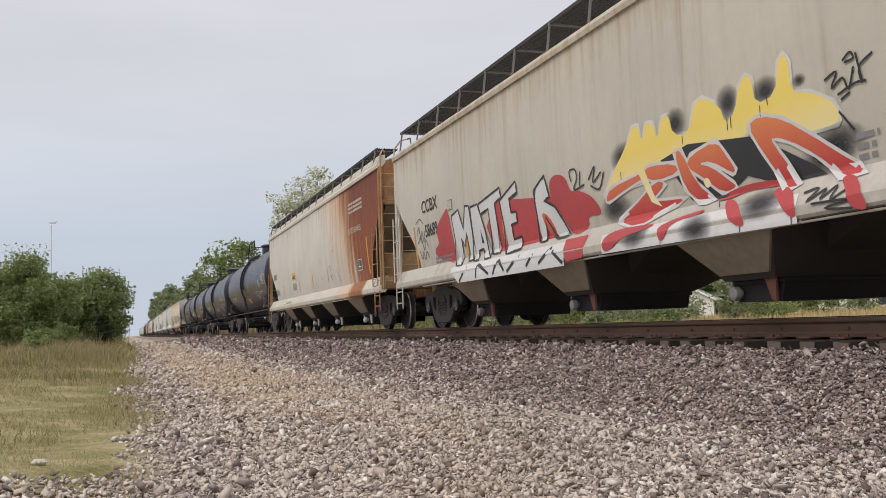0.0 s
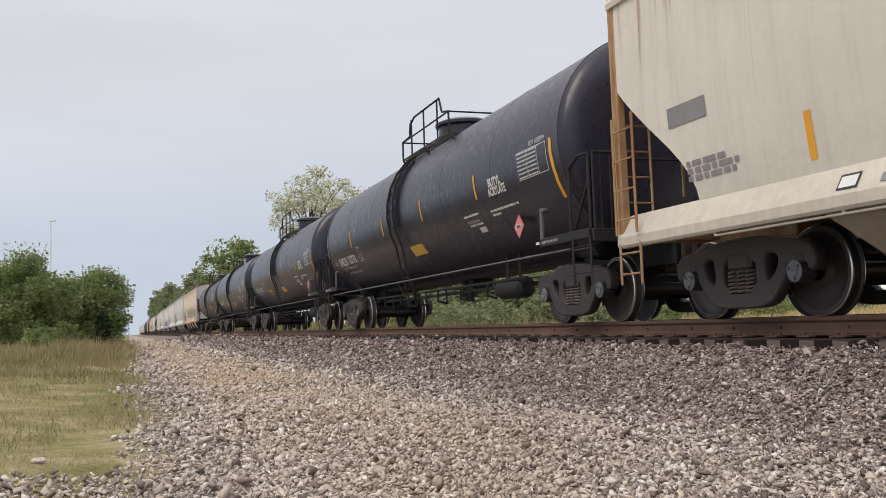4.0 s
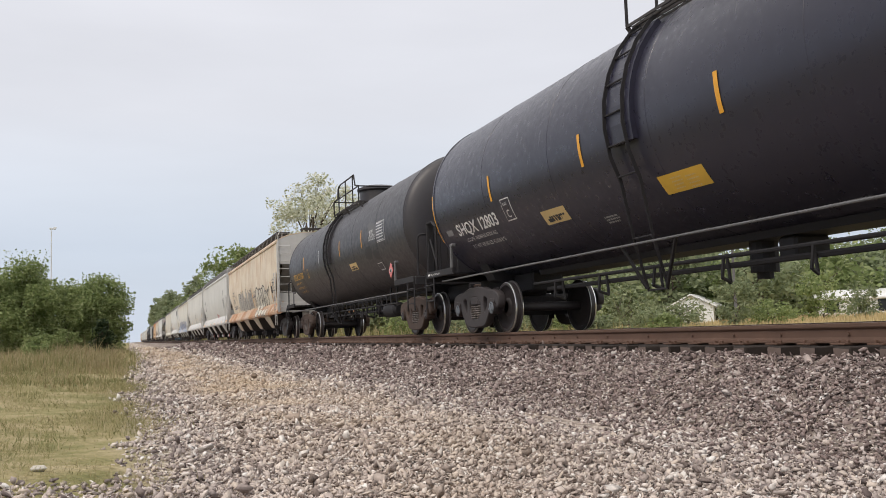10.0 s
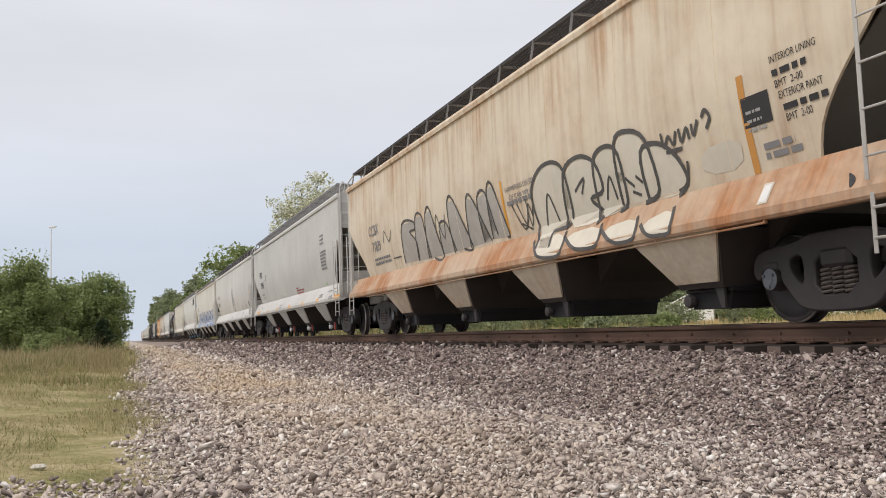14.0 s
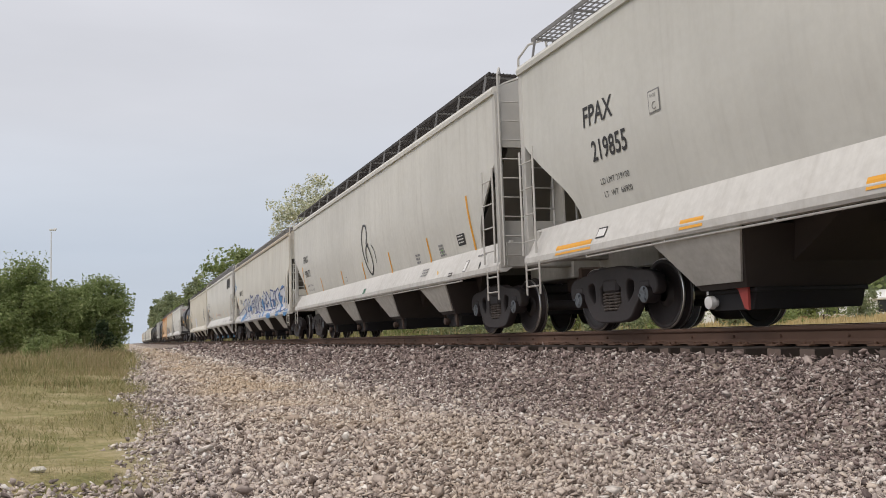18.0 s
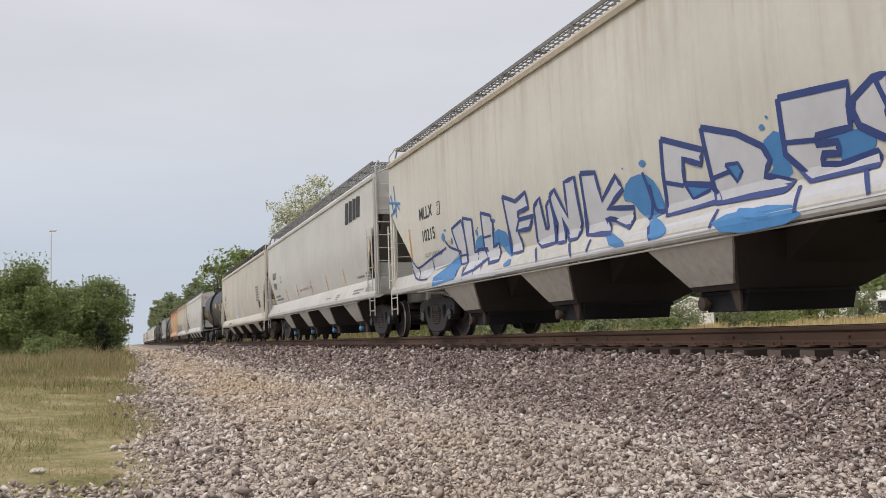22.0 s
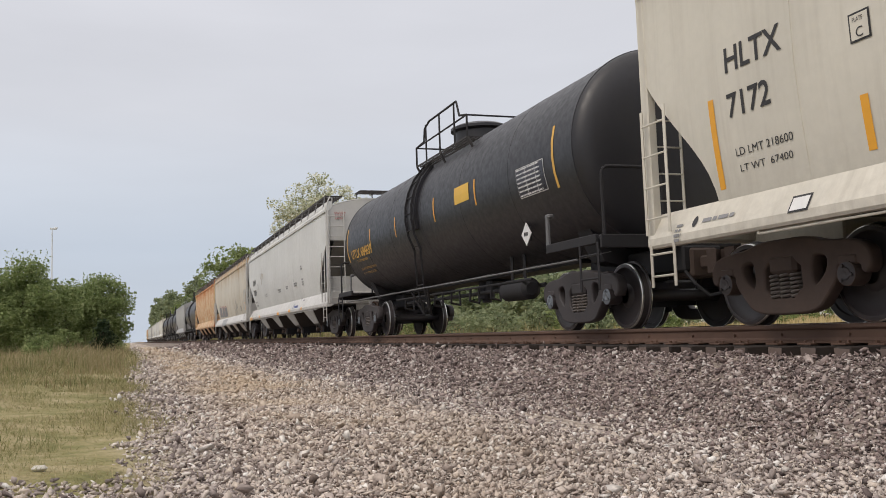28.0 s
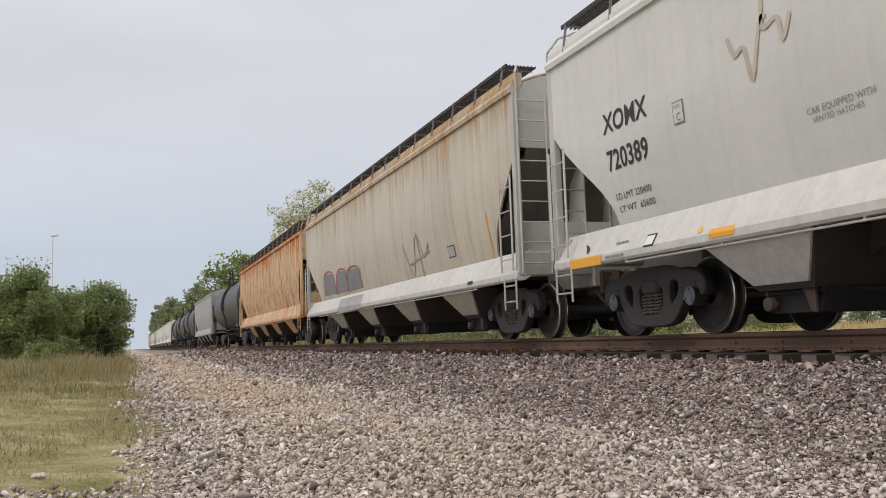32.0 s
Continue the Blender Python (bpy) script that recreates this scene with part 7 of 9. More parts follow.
patch_on(rusty, RU, [(-0.21, 1.56), (-0.23, 2.33), (-0.64, 2.36), (-0.86, 1.62)], M_G_PALE, "graffiti", 0.006, turns=0)
stroke(rusty, RU, [(-0.21, 1.56), (-0.23, 2.33), (-0.64, 2.36), (-0.86, 1.62)], 0.045, M_G_WORNBLACK, "graffiti", 0.012)
patch_on(rusty, RU, [(-0.62, 1.57), (-0.72, 2.41), (-0.99, 2.43), (-1.33, 1.63), (-1.22, 1.54)], M_G_PALE, "graffiti", 0.006, turns=0)
stroke(rusty, RU, [(-0.62, 1.57), (-0.72, 2.41), (-0.99, 2.43), (-1.33, 1.63), (-1.22, 1.54)], 0.045, M_G_WORNBLACK, "graffiti", 0.012)
stroke(rusty, RU, [(2.22, 1.98), (2.07, 2.33), (1.78, 1.83), (1.57, 2.29)], 0.03, M_G_WORNBLACK, "graffiti", 0.012)
stroke(rusty, RU, [(-1.87, 2.0), (-2.1, 1.65), (-2.27, 1.95), (-2.36, 1.74)], 0.03, M_G_WORNBLACK, "graffiti", 0.012)
stroke(rusty, RU, [(-1.92, 1.68), (-2.27, 1.55)], 0.03, M_G_WORNBLACK, "graffiti", 0.012)
stroke(rusty, RU, [(6.14, 2.17), (6.0, 2.45), (5.67, 2.17), (5.4, 2.4)], 0.03, M_G_WORNBLACK, "graffiti", 0.012)
stroke(rusty, RU, [(5.55, 1.76), (4.88, 1.75)], 0.03, M_G_WORNBLACK, "graffiti", 0.012)
patch_on(rusty, RU, [(-2.61, 1.21), (-2.45, 2.02), (-2.83, 2.37), (-3.37, 2.39), (-3.65, 2.15), (-3.61, 1.51), (-3.04, 1.44), (-3.1, 1.2)], M_G_CREAM, "graffiti", 0.006, turns=1)
patch_on(rusty, RU, [(-3.45, 1.42), (-3.6, 2.18), (-4.1, 2.33), (-4.53, 2.17), (-4.62, 1.8), (-4.26, 1.73), (-4.53, 1.52), (-4.38, 1.39)], M_G_CREAM, "graffiti", 0.006, turns=1)
patch_on(rusty, RU, [(-4.43, 1.43), (-4.49, 2.18), (-4.87, 2.32), (-5.15, 2.16), (-5.16, 1.59), (-4.95, 1.48)], M_G_CREAM, "graffiti", 0.006, turns=1)
patch_on(rusty, RU, [(-5.03, 1.53), (-5.09, 2.3), (-5.41, 2.4), (-5.81, 2.21), (-5.9, 1.61), (-5.56, 1.5)], M_G_CREAM, "graffiti", 0.006, turns=1)
patch_on(rusty, RU, [(-5.64, 1.52), (-5.67, 2.09), (-6.06, 2.12), (-6.37, 1.92), (-6.5, 1.63), (-6.28, 1.48)], M_G_CREAM, "graffiti", 0.006, turns=1)
patch_on(rusty, RU, [(-2.41, 1.36), (-2.72, 1.12), (-3.1, 1.04), (-3.54, 1.07), (-3.49, 1.39)], M_G_CREAM, "graffiti", 0.006, turns=1)
patch_on(rusty, RU, [(-3.48, 1.32), (-3.91, 1.12), (-4.25, 1.06), (-4.63, 1.09), (-4.55, 1.37)], M_G_CREAM, "graffiti", 0.006, turns=1)
patch_on(rusty, RU, [(-4.61, 1.28), (-5.0, 1.09), (-5.29, 1.04), (-5.57, 1.09), (-5.48, 1.35)], M_G_CREAM, "graffiti", 0.006, turns=1)
patch_on(rusty, RU, [(-5.63, 1.23), (-5.89, 1.07), (-6.13, 1.04), (-6.35, 1.07), (-6.27, 1.36)], M_G_CREAM, "graffiti", 0.006, turns=1)
stroke(rusty, RU, [(-2.61, 1.21), (-2.45, 2.02), (-2.83, 2.37), (-3.37, 2.39), (-3.65, 2.15), (-3.61, 1.51), (-3.04, 1.44), (-3.1, 1.2)], 0.06, M_G_WORNBLACK, "graffiti", 0.012)
stroke(rusty, RU, [(-3.45, 1.42), (-3.6, 2.18), (-4.1, 2.33), (-4.53, 2.17), (-4.62, 1.8), (-4.26, 1.73), (-4.53, 1.52), (-4.38, 1.39)], 0.06, M_G_WORNBLACK, "graffiti", 0.012)
stroke(rusty, RU, [(-4.43, 1.43), (-4.49, 2.18), (-4.87, 2.32), (-5.15, 2.16), (-5.16, 1.59), (-4.95, 1.48)], 0.06, M_G_WORNBLACK, "graffiti", 0.012)
stroke(rusty, RU, [(-5.03, 1.53), (-5.09, 2.3), (-5.41, 2.4), (-5.81, 2.21), (-5.9, 1.61), (-5.56, 1.5)], 0.06, M_G_WORNBLACK, "graffiti", 0.012)
stroke(rusty, RU, [(-5.64, 1.52), (-5.67, 2.09), (-6.06, 2.12), (-6.37, 1.92), (-6.5, 1.63), (-6.28, 1.48)], 0.06, M_G_WORNBLACK, "graffiti", 0.012)
stroke(rusty, RU, [(-2.41, 1.36), (-2.72, 1.12), (-3.1, 1.04), (-3.54, 1.07), (-3.49, 1.39)], 0.05, M_G_WORNBLACK, "graffiti", 0.012)
stroke(rusty, RU, [(-3.48, 1.32), (-3.91, 1.12), (-4.25, 1.06), (-4.63, 1.09), (-4.55, 1.37)], 0.05, M_G_WORNBLACK, "graffiti", 0.012)
stroke(rusty, RU, [(-4.61, 1.28), (-5.0, 1.09), (-5.29, 1.04), (-5.57, 1.09), (-5.48, 1.35)], 0.05, M_G_WORNBLACK, "graffiti", 0.012)
stroke(rusty, RU, [(-5.63, 1.23), (-5.89, 1.07), (-6.13, 1.04), (-6.35, 1.07), (-6.27, 1.36)], 0.05, M_G_WORNBLACK, "graffiti", 0.012)
stroke(rusty, RU, [(-3.86, 1.89), (-4.18, 2.03), (-4.04, 1.83)], 0.04, M_G_WORNBLACK, "graffiti", 0.012)
stroke(rusty, RU, [(-4.68, 1.66), (-4.85, 1.94), (-4.93, 1.63)], 0.04, M_G_WORNBLACK, "graffiti", 0.012)
stroke(rusty, RU, [(-5.22, 1.85), (-5.39, 1.72)], 0.04, M_G_WORNBLACK, "graffiti", 0.012)
stroke(rusty, RU, [(-5.46, 1.84), (-5.59, 1.74)], 0.04, M_G_WORNBLACK, "graffiti", 0.012)
stroke(rusty, RU, [(-5.32, 1.67), (-5.5, 1.6)], 0.04, M_G_WORNBLACK, "graffiti", 0.012)
stroke(rusty, RU, [(-6.28, 1.53), (-6.48, 1.59), (-6.57, 1.82)], 0.04, M_G_WORNBLACK, "graffiti", 0.012)
stroke(rusty, RU, [(-2.77, 1.5), (-3.01, 1.99), (-3.21, 1.56)], 0.04, M_G_WORNBLACK, "graffiti", 0.012)
stroke(rusty, RU, [(-6.16, 2.21), (-6.19, 2.04), (-6.3, 2.15), (-6.38, 2.04), (-6.46, 2.18)], 0.045, M_G_WORNBLACK, "graffiti", 0.012)
stroke(rusty, RU, [(-6.52, 2.19), (-6.54, 2.04), (-6.67, 2.17), (-6.69, 2.04)], 0.045, M_G_WORNBLACK, "graffiti", 0.012)
stroke(rusty, RU, [(-6.77, 2.19), (-6.78, 2.06), (-6.89, 2.21)], 0.045, M_G_WORNBLACK, "graffiti", 0.012)
stroke(rusty, RU, [(-6.97, 2.21), (-7.04, 2.28), (-7.11, 2.19), (-7.02, 2.08)], 0.045, M_G_WORNBLACK, "graffiti", 0.012)
stroke(rusty, RU, [(-6.21, 1.98), (-6.53, 1.97)], 0.045, M_G_WORNBLACK, "graffiti", 0.012)
patch_on(rusty, RU, [(-6.82, 1.88), (-7.53, 1.9), (-7.49, 1.58), (-6.81, 1.61)], M_G_CREAM, "graffiti", 0.006, turns=1)
stroke(rusty, RU, [(-2.21, 2.03), (-2.27, 1.6), (-2.43, 1.9)], 0.03, M_G_WORNBLACK, "graffiti", 0.012)
stroke(rusty, RU, [(-1.65, 2.03), (-1.97, 1.59), (-2.18, 1.75)], 0.03, M_G_WORNBLACK, "graffiti", 0.012)
patch_on(rusty, RU, [(-9.05, 1.21), (-9.01, 1.28), (-9.15, 1.2), (-9.1, 1.1)], M_BLACK, "sill_hole", 0.007, turns=2)
framed(rusty, RU, -7.85, 1.15, 0.15, 0.21, M_G_CREAM, M_WHITE, "stencil_box", 0.02)
rect(rusty, RU, -7.64, 1.94, 0.42, 0.30, M_BLACK, "data_box", 0.007)
bars(rusty, RU, -7.69, 2.07, 0.32, 3, M_WHITE_DIM, 0.029, 3)
bars(rusty, RU, -7.85, 1.69, 0.52, 2, M_GREYINK, 0.062, 1.5)
letters(rusty, RU, "INTERIOR LINING", -8.14, 2.46, 0.07, M_BLACK, squeeze=0.80)
letters(rusty, RU, "BMT  2-00", -8.17, 2.22, 0.07, M_BLACK, squeeze=0.90)
letters(rusty, RU, "EXTERIOR PAINT", -8.20, 2.11, 0.07, M_BLACK, squeeze=0.77)
letters(rusty, RU, "BMT  2-00", -8.24, 1.89, 0.07, M_BLACK, squeeze=0.83)
bars(rusty, RU, -8.16, 2.33, 0.63, 1, M_BLACK, 0.060, 1.7)
bars(rusty, RU, -8.24, 1.99, 0.66, 1, M_BLACK, 0.059, 1.7)
strip(rusty, RU, -7.67, 1.49, 2.47, M_G_AMBER, 0.1)
strip(rusty, RU, -1.34, 1.58, 2.44, M_YELLOW, 0.08)
letters(fp1, FP1, "FPAX", 7.34, 2.70, 0.27, M_BLACK, squeeze=0.85)
letters(fp1, FP1, "219855", 7.18, 2.22, 0.26, M_BLACK, squeeze=0.80)
letters(fp1, FP1, "LD LMT 219100", 7.10, 1.90, 0.075, M_BLACK, squeeze=1.0)
letters(fp1, FP1, "LT  WT  66900", 7.08, 1.73, 0.075, M_BLACK, squeeze=1.02)
plate_box(fp1, FP1, 5.74, 2.50, 0.24, 0.27, M_GREYINK, P_FP)
bars(fp1, FP1, -1.44, 1.74, 0.50, 1, M_REDINK, 0.053, 1.7)
bars(fp1, FP1, -1.47, 1.66, 0.46, 1, M_REDINK, 0.053, 1.7)
rect(fp1, FP1, -0.38, 1.09, 0.42, 0.12, M_YELLOW, "reflector", 0.007)
rect(fp1, FP1, 2.55, 1.09, 0.43, 0.11, M_YELLOW, "reflector", 0.007)
rect(fp1, FP1, 5.22, 1.08, 0.43, 0.11, M_YELLOW, "reflector", 0.007)
rect(fp1, FP1, 8.27, 1.08, 1.03, 0.13, M_YELLOW, "reflector", 0.007)
bars(fp1, FP1, 1.80, 1.24, 0.60, 2, M_GREYINK, 0.056, 1.7)
rect(fp1, FP1, 1.39, 1.61, 0.26, 0.12, M_WHITE, "mark", 0.007)
framed(fp1, FP1, 7.16, 1.20, 0.24, 0.14, M_BLACK, M_WHITE, "stencil_box", 0.02)
patch_on(fp1, FP1, [(1.63, 1.63), (1.54, 1.7), (1.46, 1.6), (1.55, 1.54)], M_GREEN, "sticker", 0.007, turns=2)
rect(fp1, FP1, -8.51, 1.09, 0.84, 0.12, M_YELLOW, "reflector", 0.007)
rect(fp1, FP1, -5.82, 1.09, 0.46, 0.11, M_YELLOW, "reflector", 0.007)
rect(fp1, FP1, -3.17, 1.07, 0.43, 0.12, M_YELLOW, "reflector", 0.007)
rect(fp1, FP1, -0.44, 1.07, 0.50, 0.11, M_YELLOW, "reflector", 0.007)
bars(fp1, FP1, -6.54, 3.11, 0.61, 3, M_GREYINK, 0.061, 2.0)
bars(fp1, FP1, -6.54, 2.59, 0.96, 6, M_GREYINK, 0.067, 1.55)
bars(fp1, FP1, -7.33, 1.34, 0.82, 1, M_GREYINK, 0.042, 1.7)
letters(fp1, FP1, "EMPTY LOAD", -7.78, 1.15, 0.06, M_BLACK, squeeze=0.85)
letters(fp1, FP1, "NO ADJ BLOCK", -7.79, 1.09, 0.05, M_BLACK, squeeze=1.07)
letters(fp1, FP1, "PULL HERE", -8.71, 1.39, 0.04, M_BLACK, squeeze=0.91)
letters(fp1, FP1, "LIFT HERE", -8.72, 1.32, 0.04, M_BLACK, squeeze=0.91)
letters(fp1, FP1, "JACK HERE", -8.35, 1.27, 0.05, M_BLACK, squeeze=0.79)
bars(fp1, FP1, -1.47, 1.65, 1.59, 2, M_REDINK, 0.057, 1.7)
bars(fp1, FP1, -6.06, 1.28, 0.61, 2, M_GREYINK, 0.039, 1.7)
patch_on(fp1, FP1, [(-6.7, 1.64), (-6.8, 1.7), (-6.88, 1.62), (-6.79, 1.54)], M_GREEN, "sticker", 0.007, turns=2)
letters(fp2, FP2, "FPAX", 7.89, 2.59, 0.22, M_BLACK, squeeze=1.06)
letters(fp2, FP2, "970173", 7.79, 2.10, 0.22, M_BLACK, squeeze=0.91)
letters(fp2, FP2, "LD LMT 217900 LBS", 7.73, 1.77, 0.07, M_GREYINK, squeeze=1.17)
letters(fp2, FP2, "LT WT  66300 LBS", 7.68, 1.61, 0.07, M_GREYINK, squeeze=1.19)
strip(fp2, FP2, 8.18, 1.52, 2.48, M_YELLOW, 0.085)
strip(fp2, FP2, -8.08, 1.51, 2.49, M_YELLOW, 0.085)
strip(fp2, FP2, -5.55, 1.50, 2.00, M_YELLOW, 0.085)
strip(fp2, FP2, -2.62, 1.50, 1.99, M_YELLOW, 0.085)
strip(fp2, FP2, -0.05, 1.52, 1.97, M_YELLOW, 0.085)
strip(fp2, FP2, 2.48, 1.52, 1.94, M_YELLOW, 0.085)
strip(fp2, FP2, 5.43, 1.51, 1.93, M_YELLOW, 0.085)
rect(fp2, FP2, -7.27, 1.66, 0.40, 0.21, M_BLACK, "data_box", 0.007)
bars(fp2, FP2, -7.32, 1.82, 0.30, 3, M_WHITE, 0.023, 2.5)
bars(fp2, FP2, -6.16, 1.75, 0.38, 4, M_GREYINK, 0.039, 1.6)
bars(fp2, FP2, -4.59, 1.70, 0.31, 3, M_GREYINK, 0.045, 1.7)
bars(fp2, FP2, -5.23, 1.34, 0.41, 3, M_GREYINK, 0.035, 1.7)
patch_on(fp2, FP2, [(-6.22, 1.68), (-6.3, 1.72), (-6.39, 1.65), (-6.29, 1.58)], M_GREEN, "sticker", 0.007, turns=2)
stroke(fp2, FP2, [(-0.58, 2.87), (-0.38, 2.6), (-0.38, 2.15), (-0.57, 1.75), (-0.83, 1.6), (-1.10, 1.81), (-1.06, 2.15), (-0.82, 2.33), (-0.62, 2.15), (-0.67, 1.91)], 0.06, M_G_BLACK, "graffiti", 0.012)
stroke(fp2, FP2, [(-0.58, 2.87), (-0.85, 2.82), (-0.89, 2.57), (-0.77, 2.34), (-0.98, 2.36)], 0.06, M_G_BLACK, "graffiti", 0.012)
stroke(fp2, FP2, [(-1.23, 2.32), (-1.46, 2.14), (-1.47, 1.84)], 0.03, M_G_BLACK, "graffiti", 0.012)
rect(fp2, FP2, -0.42, 1.12, 0.24, 0.13, M_GREENPLATE, "sticker", 0.007, "dark green printed sticker")
bars(fp2, FP2, -0.45, 1.21, 0.18, 3, M_WHITE_DIM, 0.016, 2.0)
framed(fp2, FP2, 2.10, 1.60, 0.13, 0.13, M_GREYINK, M_WHITE, "sticker", 0.02)
framed(fp2, FP2, -7.84, 1.13, 0.16, 0.21, M_GREYINK, M_WHITE, "stencil_box", 0.02)
patch_on(fp2, FP2, [(-6.33, 1.23), (-6.24, 1.29), (-6.44, 1.22), (-6.38, 1.18)], M_NOTICE, "sticker", 0.007, turns=1)
bars(fp2, FP2, -8.36, 1.36, 0.50, 1, M_GREYINK, 0.032, 1.7)
framed(fp2, FP2, -7.08, 1.10, 0.22, 0.07, M_BLACK, M_WHITE_DIM, "stencil_box", 0.02)
patch_on(fp2, FP2, [(-8.63, 1.18), (-8.58, 1.28), (-8.71, 1.2), (-8.68, 1.11)], M_BLACK, "sill_hole", 0.007, turns=2)
letters(ml, ML, "MLLX", 7.02, 2.42, 0.24, M_BLACK, squeeze=1.00)
letters(ml, ML, "10215", 6.95, 1.96, 0.23, M_BLACK, squeeze=1.05)
letters(ml, ML, "LD LMT 220300 LBS", 6.85, 1.63, 0.08, M_GREYINK, squeeze=0.95)
letters(ml, ML, "LT WT  65700 LBS", 6.79, 1.48, 0.07, M_GREYINK, squeeze=1.12)
plate_box(ml, ML, 5.90, 2.38, 0.21, 0.26, M_BLACK, P_ML)
strip(ml, ML, 7.78, 1.65, 2.32, M_YELLOW, 0.08)
stroke(ml, ML, [(9.3, 2.93), (9.06, 3.26), (8.89, 2.88), (8.62, 2.98), (8.41, 2.85)], 0.05, M_G_BLUE, "graffiti", 0.012)
stroke(ml, ML, [(8.82, 3.45), (8.66, 2.7)], 0.05, M_G_BLUE, "graffiti", 0.012)
stroke(ml, ML, [(9.16, 3.11), (8.35, 2.98)], 0.05, M_G_BLUE, "graffiti", 0.012)
stroke(ml, ML, [(9.08, 2.8), (8.62, 2.9)], 0.05, M_G_BLUE, "graffiti", 0.012)
patch_on(ml, ML, [(5.49, 1.03), (-5.24, 1.27), (-5.3, 1.04), (6.76, 0.97)], M_G_SILVER, "graffiti", 0.006, turns=0)
patch_on(ml, ML, [(-0.61, 1.26), (-0.71, 1.29), (-1.32, 1.04), (-0.89, 1.04)], M_G_BLUE, "graffiti", 0.012, turns=1)
patch_on(ml, ML, [(-1.66, 1.2), (-1.66, 1.31), (-1.84, 1.3), (-2.14, 1.12), (-2.0, 1.05), (-1.74, 1.05)], M_G_BLUE, "graffiti", 0.012, turns=1)
patch_on(ml, ML, [(-3.24, 1.21), (-3.65, 1.16), (-3.89, 1.02), (-3.58, 1.04)], M_G_BLUE, "graffiti", 0.012, turns=1)
patch_on(ml, ML, [(2.68, 1.11), (2.39, 1.24), (2.31, 1.09)], M_G_BLUE, "graffiti", 0.012, turns=1)
stroke(ml, ML, [(0.38, 1.25), (0.2, 1.04)], 0.05, M_G_NAVY, "graffiti", 0.014)
stroke(ml, ML, [(-0.25, 1.23), (-0.24, 1.07)], 0.05, M_G_NAVY, "graffiti", 0.014)
stroke(ml, ML, [(-2.99, 1.24), (-2.92, 1.05)], 0.05, M_G_NAVY, "graffiti", 0.014)
stroke(ml, ML, [(-4.18, 1.29), (-4.19, 1.04)], 0.05, M_G_NAVY, "graffiti", 0.014)
stroke(ml, ML, [(-4.96, 1.3), (-5.07, 1.07)], 0.05, M_G_NAVY, "graffiti", 0.014)
stroke(ml, ML, [(1.52, 1.29), (1.3, 1.07)], 0.05, M_G_NAVY, "graffiti", 0.014)
stroke(ml, ML, [(-1.66, 1.23), (-1.78, 1.05)], 0.05, M_G_NAVY, "graffiti", 0.014)
patch_on(ml, ML, [(-1.04, 1.62), (-1.2, 1.86), (-1.58, 1.88), (-1.84, 1.71), (-1.97, 1.36), (-1.65, 1.3), (-1.42, 1.4), (-1.27, 1.58)], M_G_BLUE, "graffiti", 0.008, turns=1)
patch_on(ml, ML, [(-3.66, 1.77), (-3.97, 1.89), (-4.03, 1.61), (-4.08, 1.37), (-3.71, 1.46), (-3.85, 1.54)], M_G_BLUE, "graffiti", 0.008, turns=1)
patch_on(ml, ML, [(-4.43, 1.69), (-4.86, 1.67), (-5.09, 1.56), (-5.05, 1.44), (-4.67, 1.38), (-4.66, 1.57)], M_G_BLUE, "graffiti", 0.008, turns=1)
patch_on(ml, ML, [(3.45, 1.64), (2.75, 1.79), (2.31, 1.31), (2.42, 1.22), (3.0, 1.53)], M_G_BLUE, "graffiti", 0.008, turns=1)
patch_on(ml, ML, [(-1.49, 2.0), (-1.6, 2.04), (-1.69, 1.97), (-1.59, 1.93)], M_G_BLUE, "graffiti", 0.007, turns=2)
patch_on(ml, ML, [(-3.68, 1.94), (-3.74, 1.97), (-3.79, 1.91), (-3.73, 1.89)], M_G_BLUE, "graffiti", 0.007, turns=2)
patch_on(ml, ML, [(-0.86, 1.89), (-0.93, 1.91), (-0.98, 1.87), (-0.92, 1.85)], M_G_BLUE, "graffiti", 0.007, turns=2)
patch_on(ml, ML, [(-3.79, 2.02), (-3.82, 2.03), (-3.85, 2.0), (-3.82, 1.99)], M_G_BLUE, "graffiti", 0.007, turns=2)
patch_on(ml, ML, [(-1.11, 2.02), (-1.14, 2.02), (-1.17, 2.0), (-1.14, 1.99)], M_G_BLUE, "graffiti", 0.007, turns=2)
patch_on(ml, ML, [(3.19, 1.93), (3.08, 1.95), (2.98, 1.9), (3.09, 1.87)], M_G_BLUE, "graffiti", 0.007, turns=2)
patch_on(ml, ML, [(2.6, 2.24), (2.12, 2.09), (1.71, 2.17), (1.67, 1.93), (2.08, 1.9), (2.06, 1.79), (1.53, 1.78), (1.72, 1.61), (2.15, 1.62), (1.97, 1.3), (2.41, 1.3)], M_G_SILVER, "graffiti", 0.01, turns=0)
stroke(ml, ML, [(2.6, 2.24), (2.12, 2.09), (1.71, 2.17), (1.67, 1.93), (2.08, 1.9), (2.06, 1.79), (1.53, 1.78), (1.72, 1.61), (2.15, 1.62), (1.97, 1.3), (2.41, 1.3), (2.6, 2.24)], 0.07, M_G_NAVY, "graffiti", 0.014)
patch_on(ml, ML, [(1.47, 1.91), (1.25, 2.01), (1.15, 1.54), (1.06, 1.55), (1.05, 1.86), (0.92, 1.94), (0.77, 1.57), (0.88, 1.31), (1.29, 1.3), (1.5, 1.39)], M_G_SILVER, "graffiti", 0.01, turns=0)
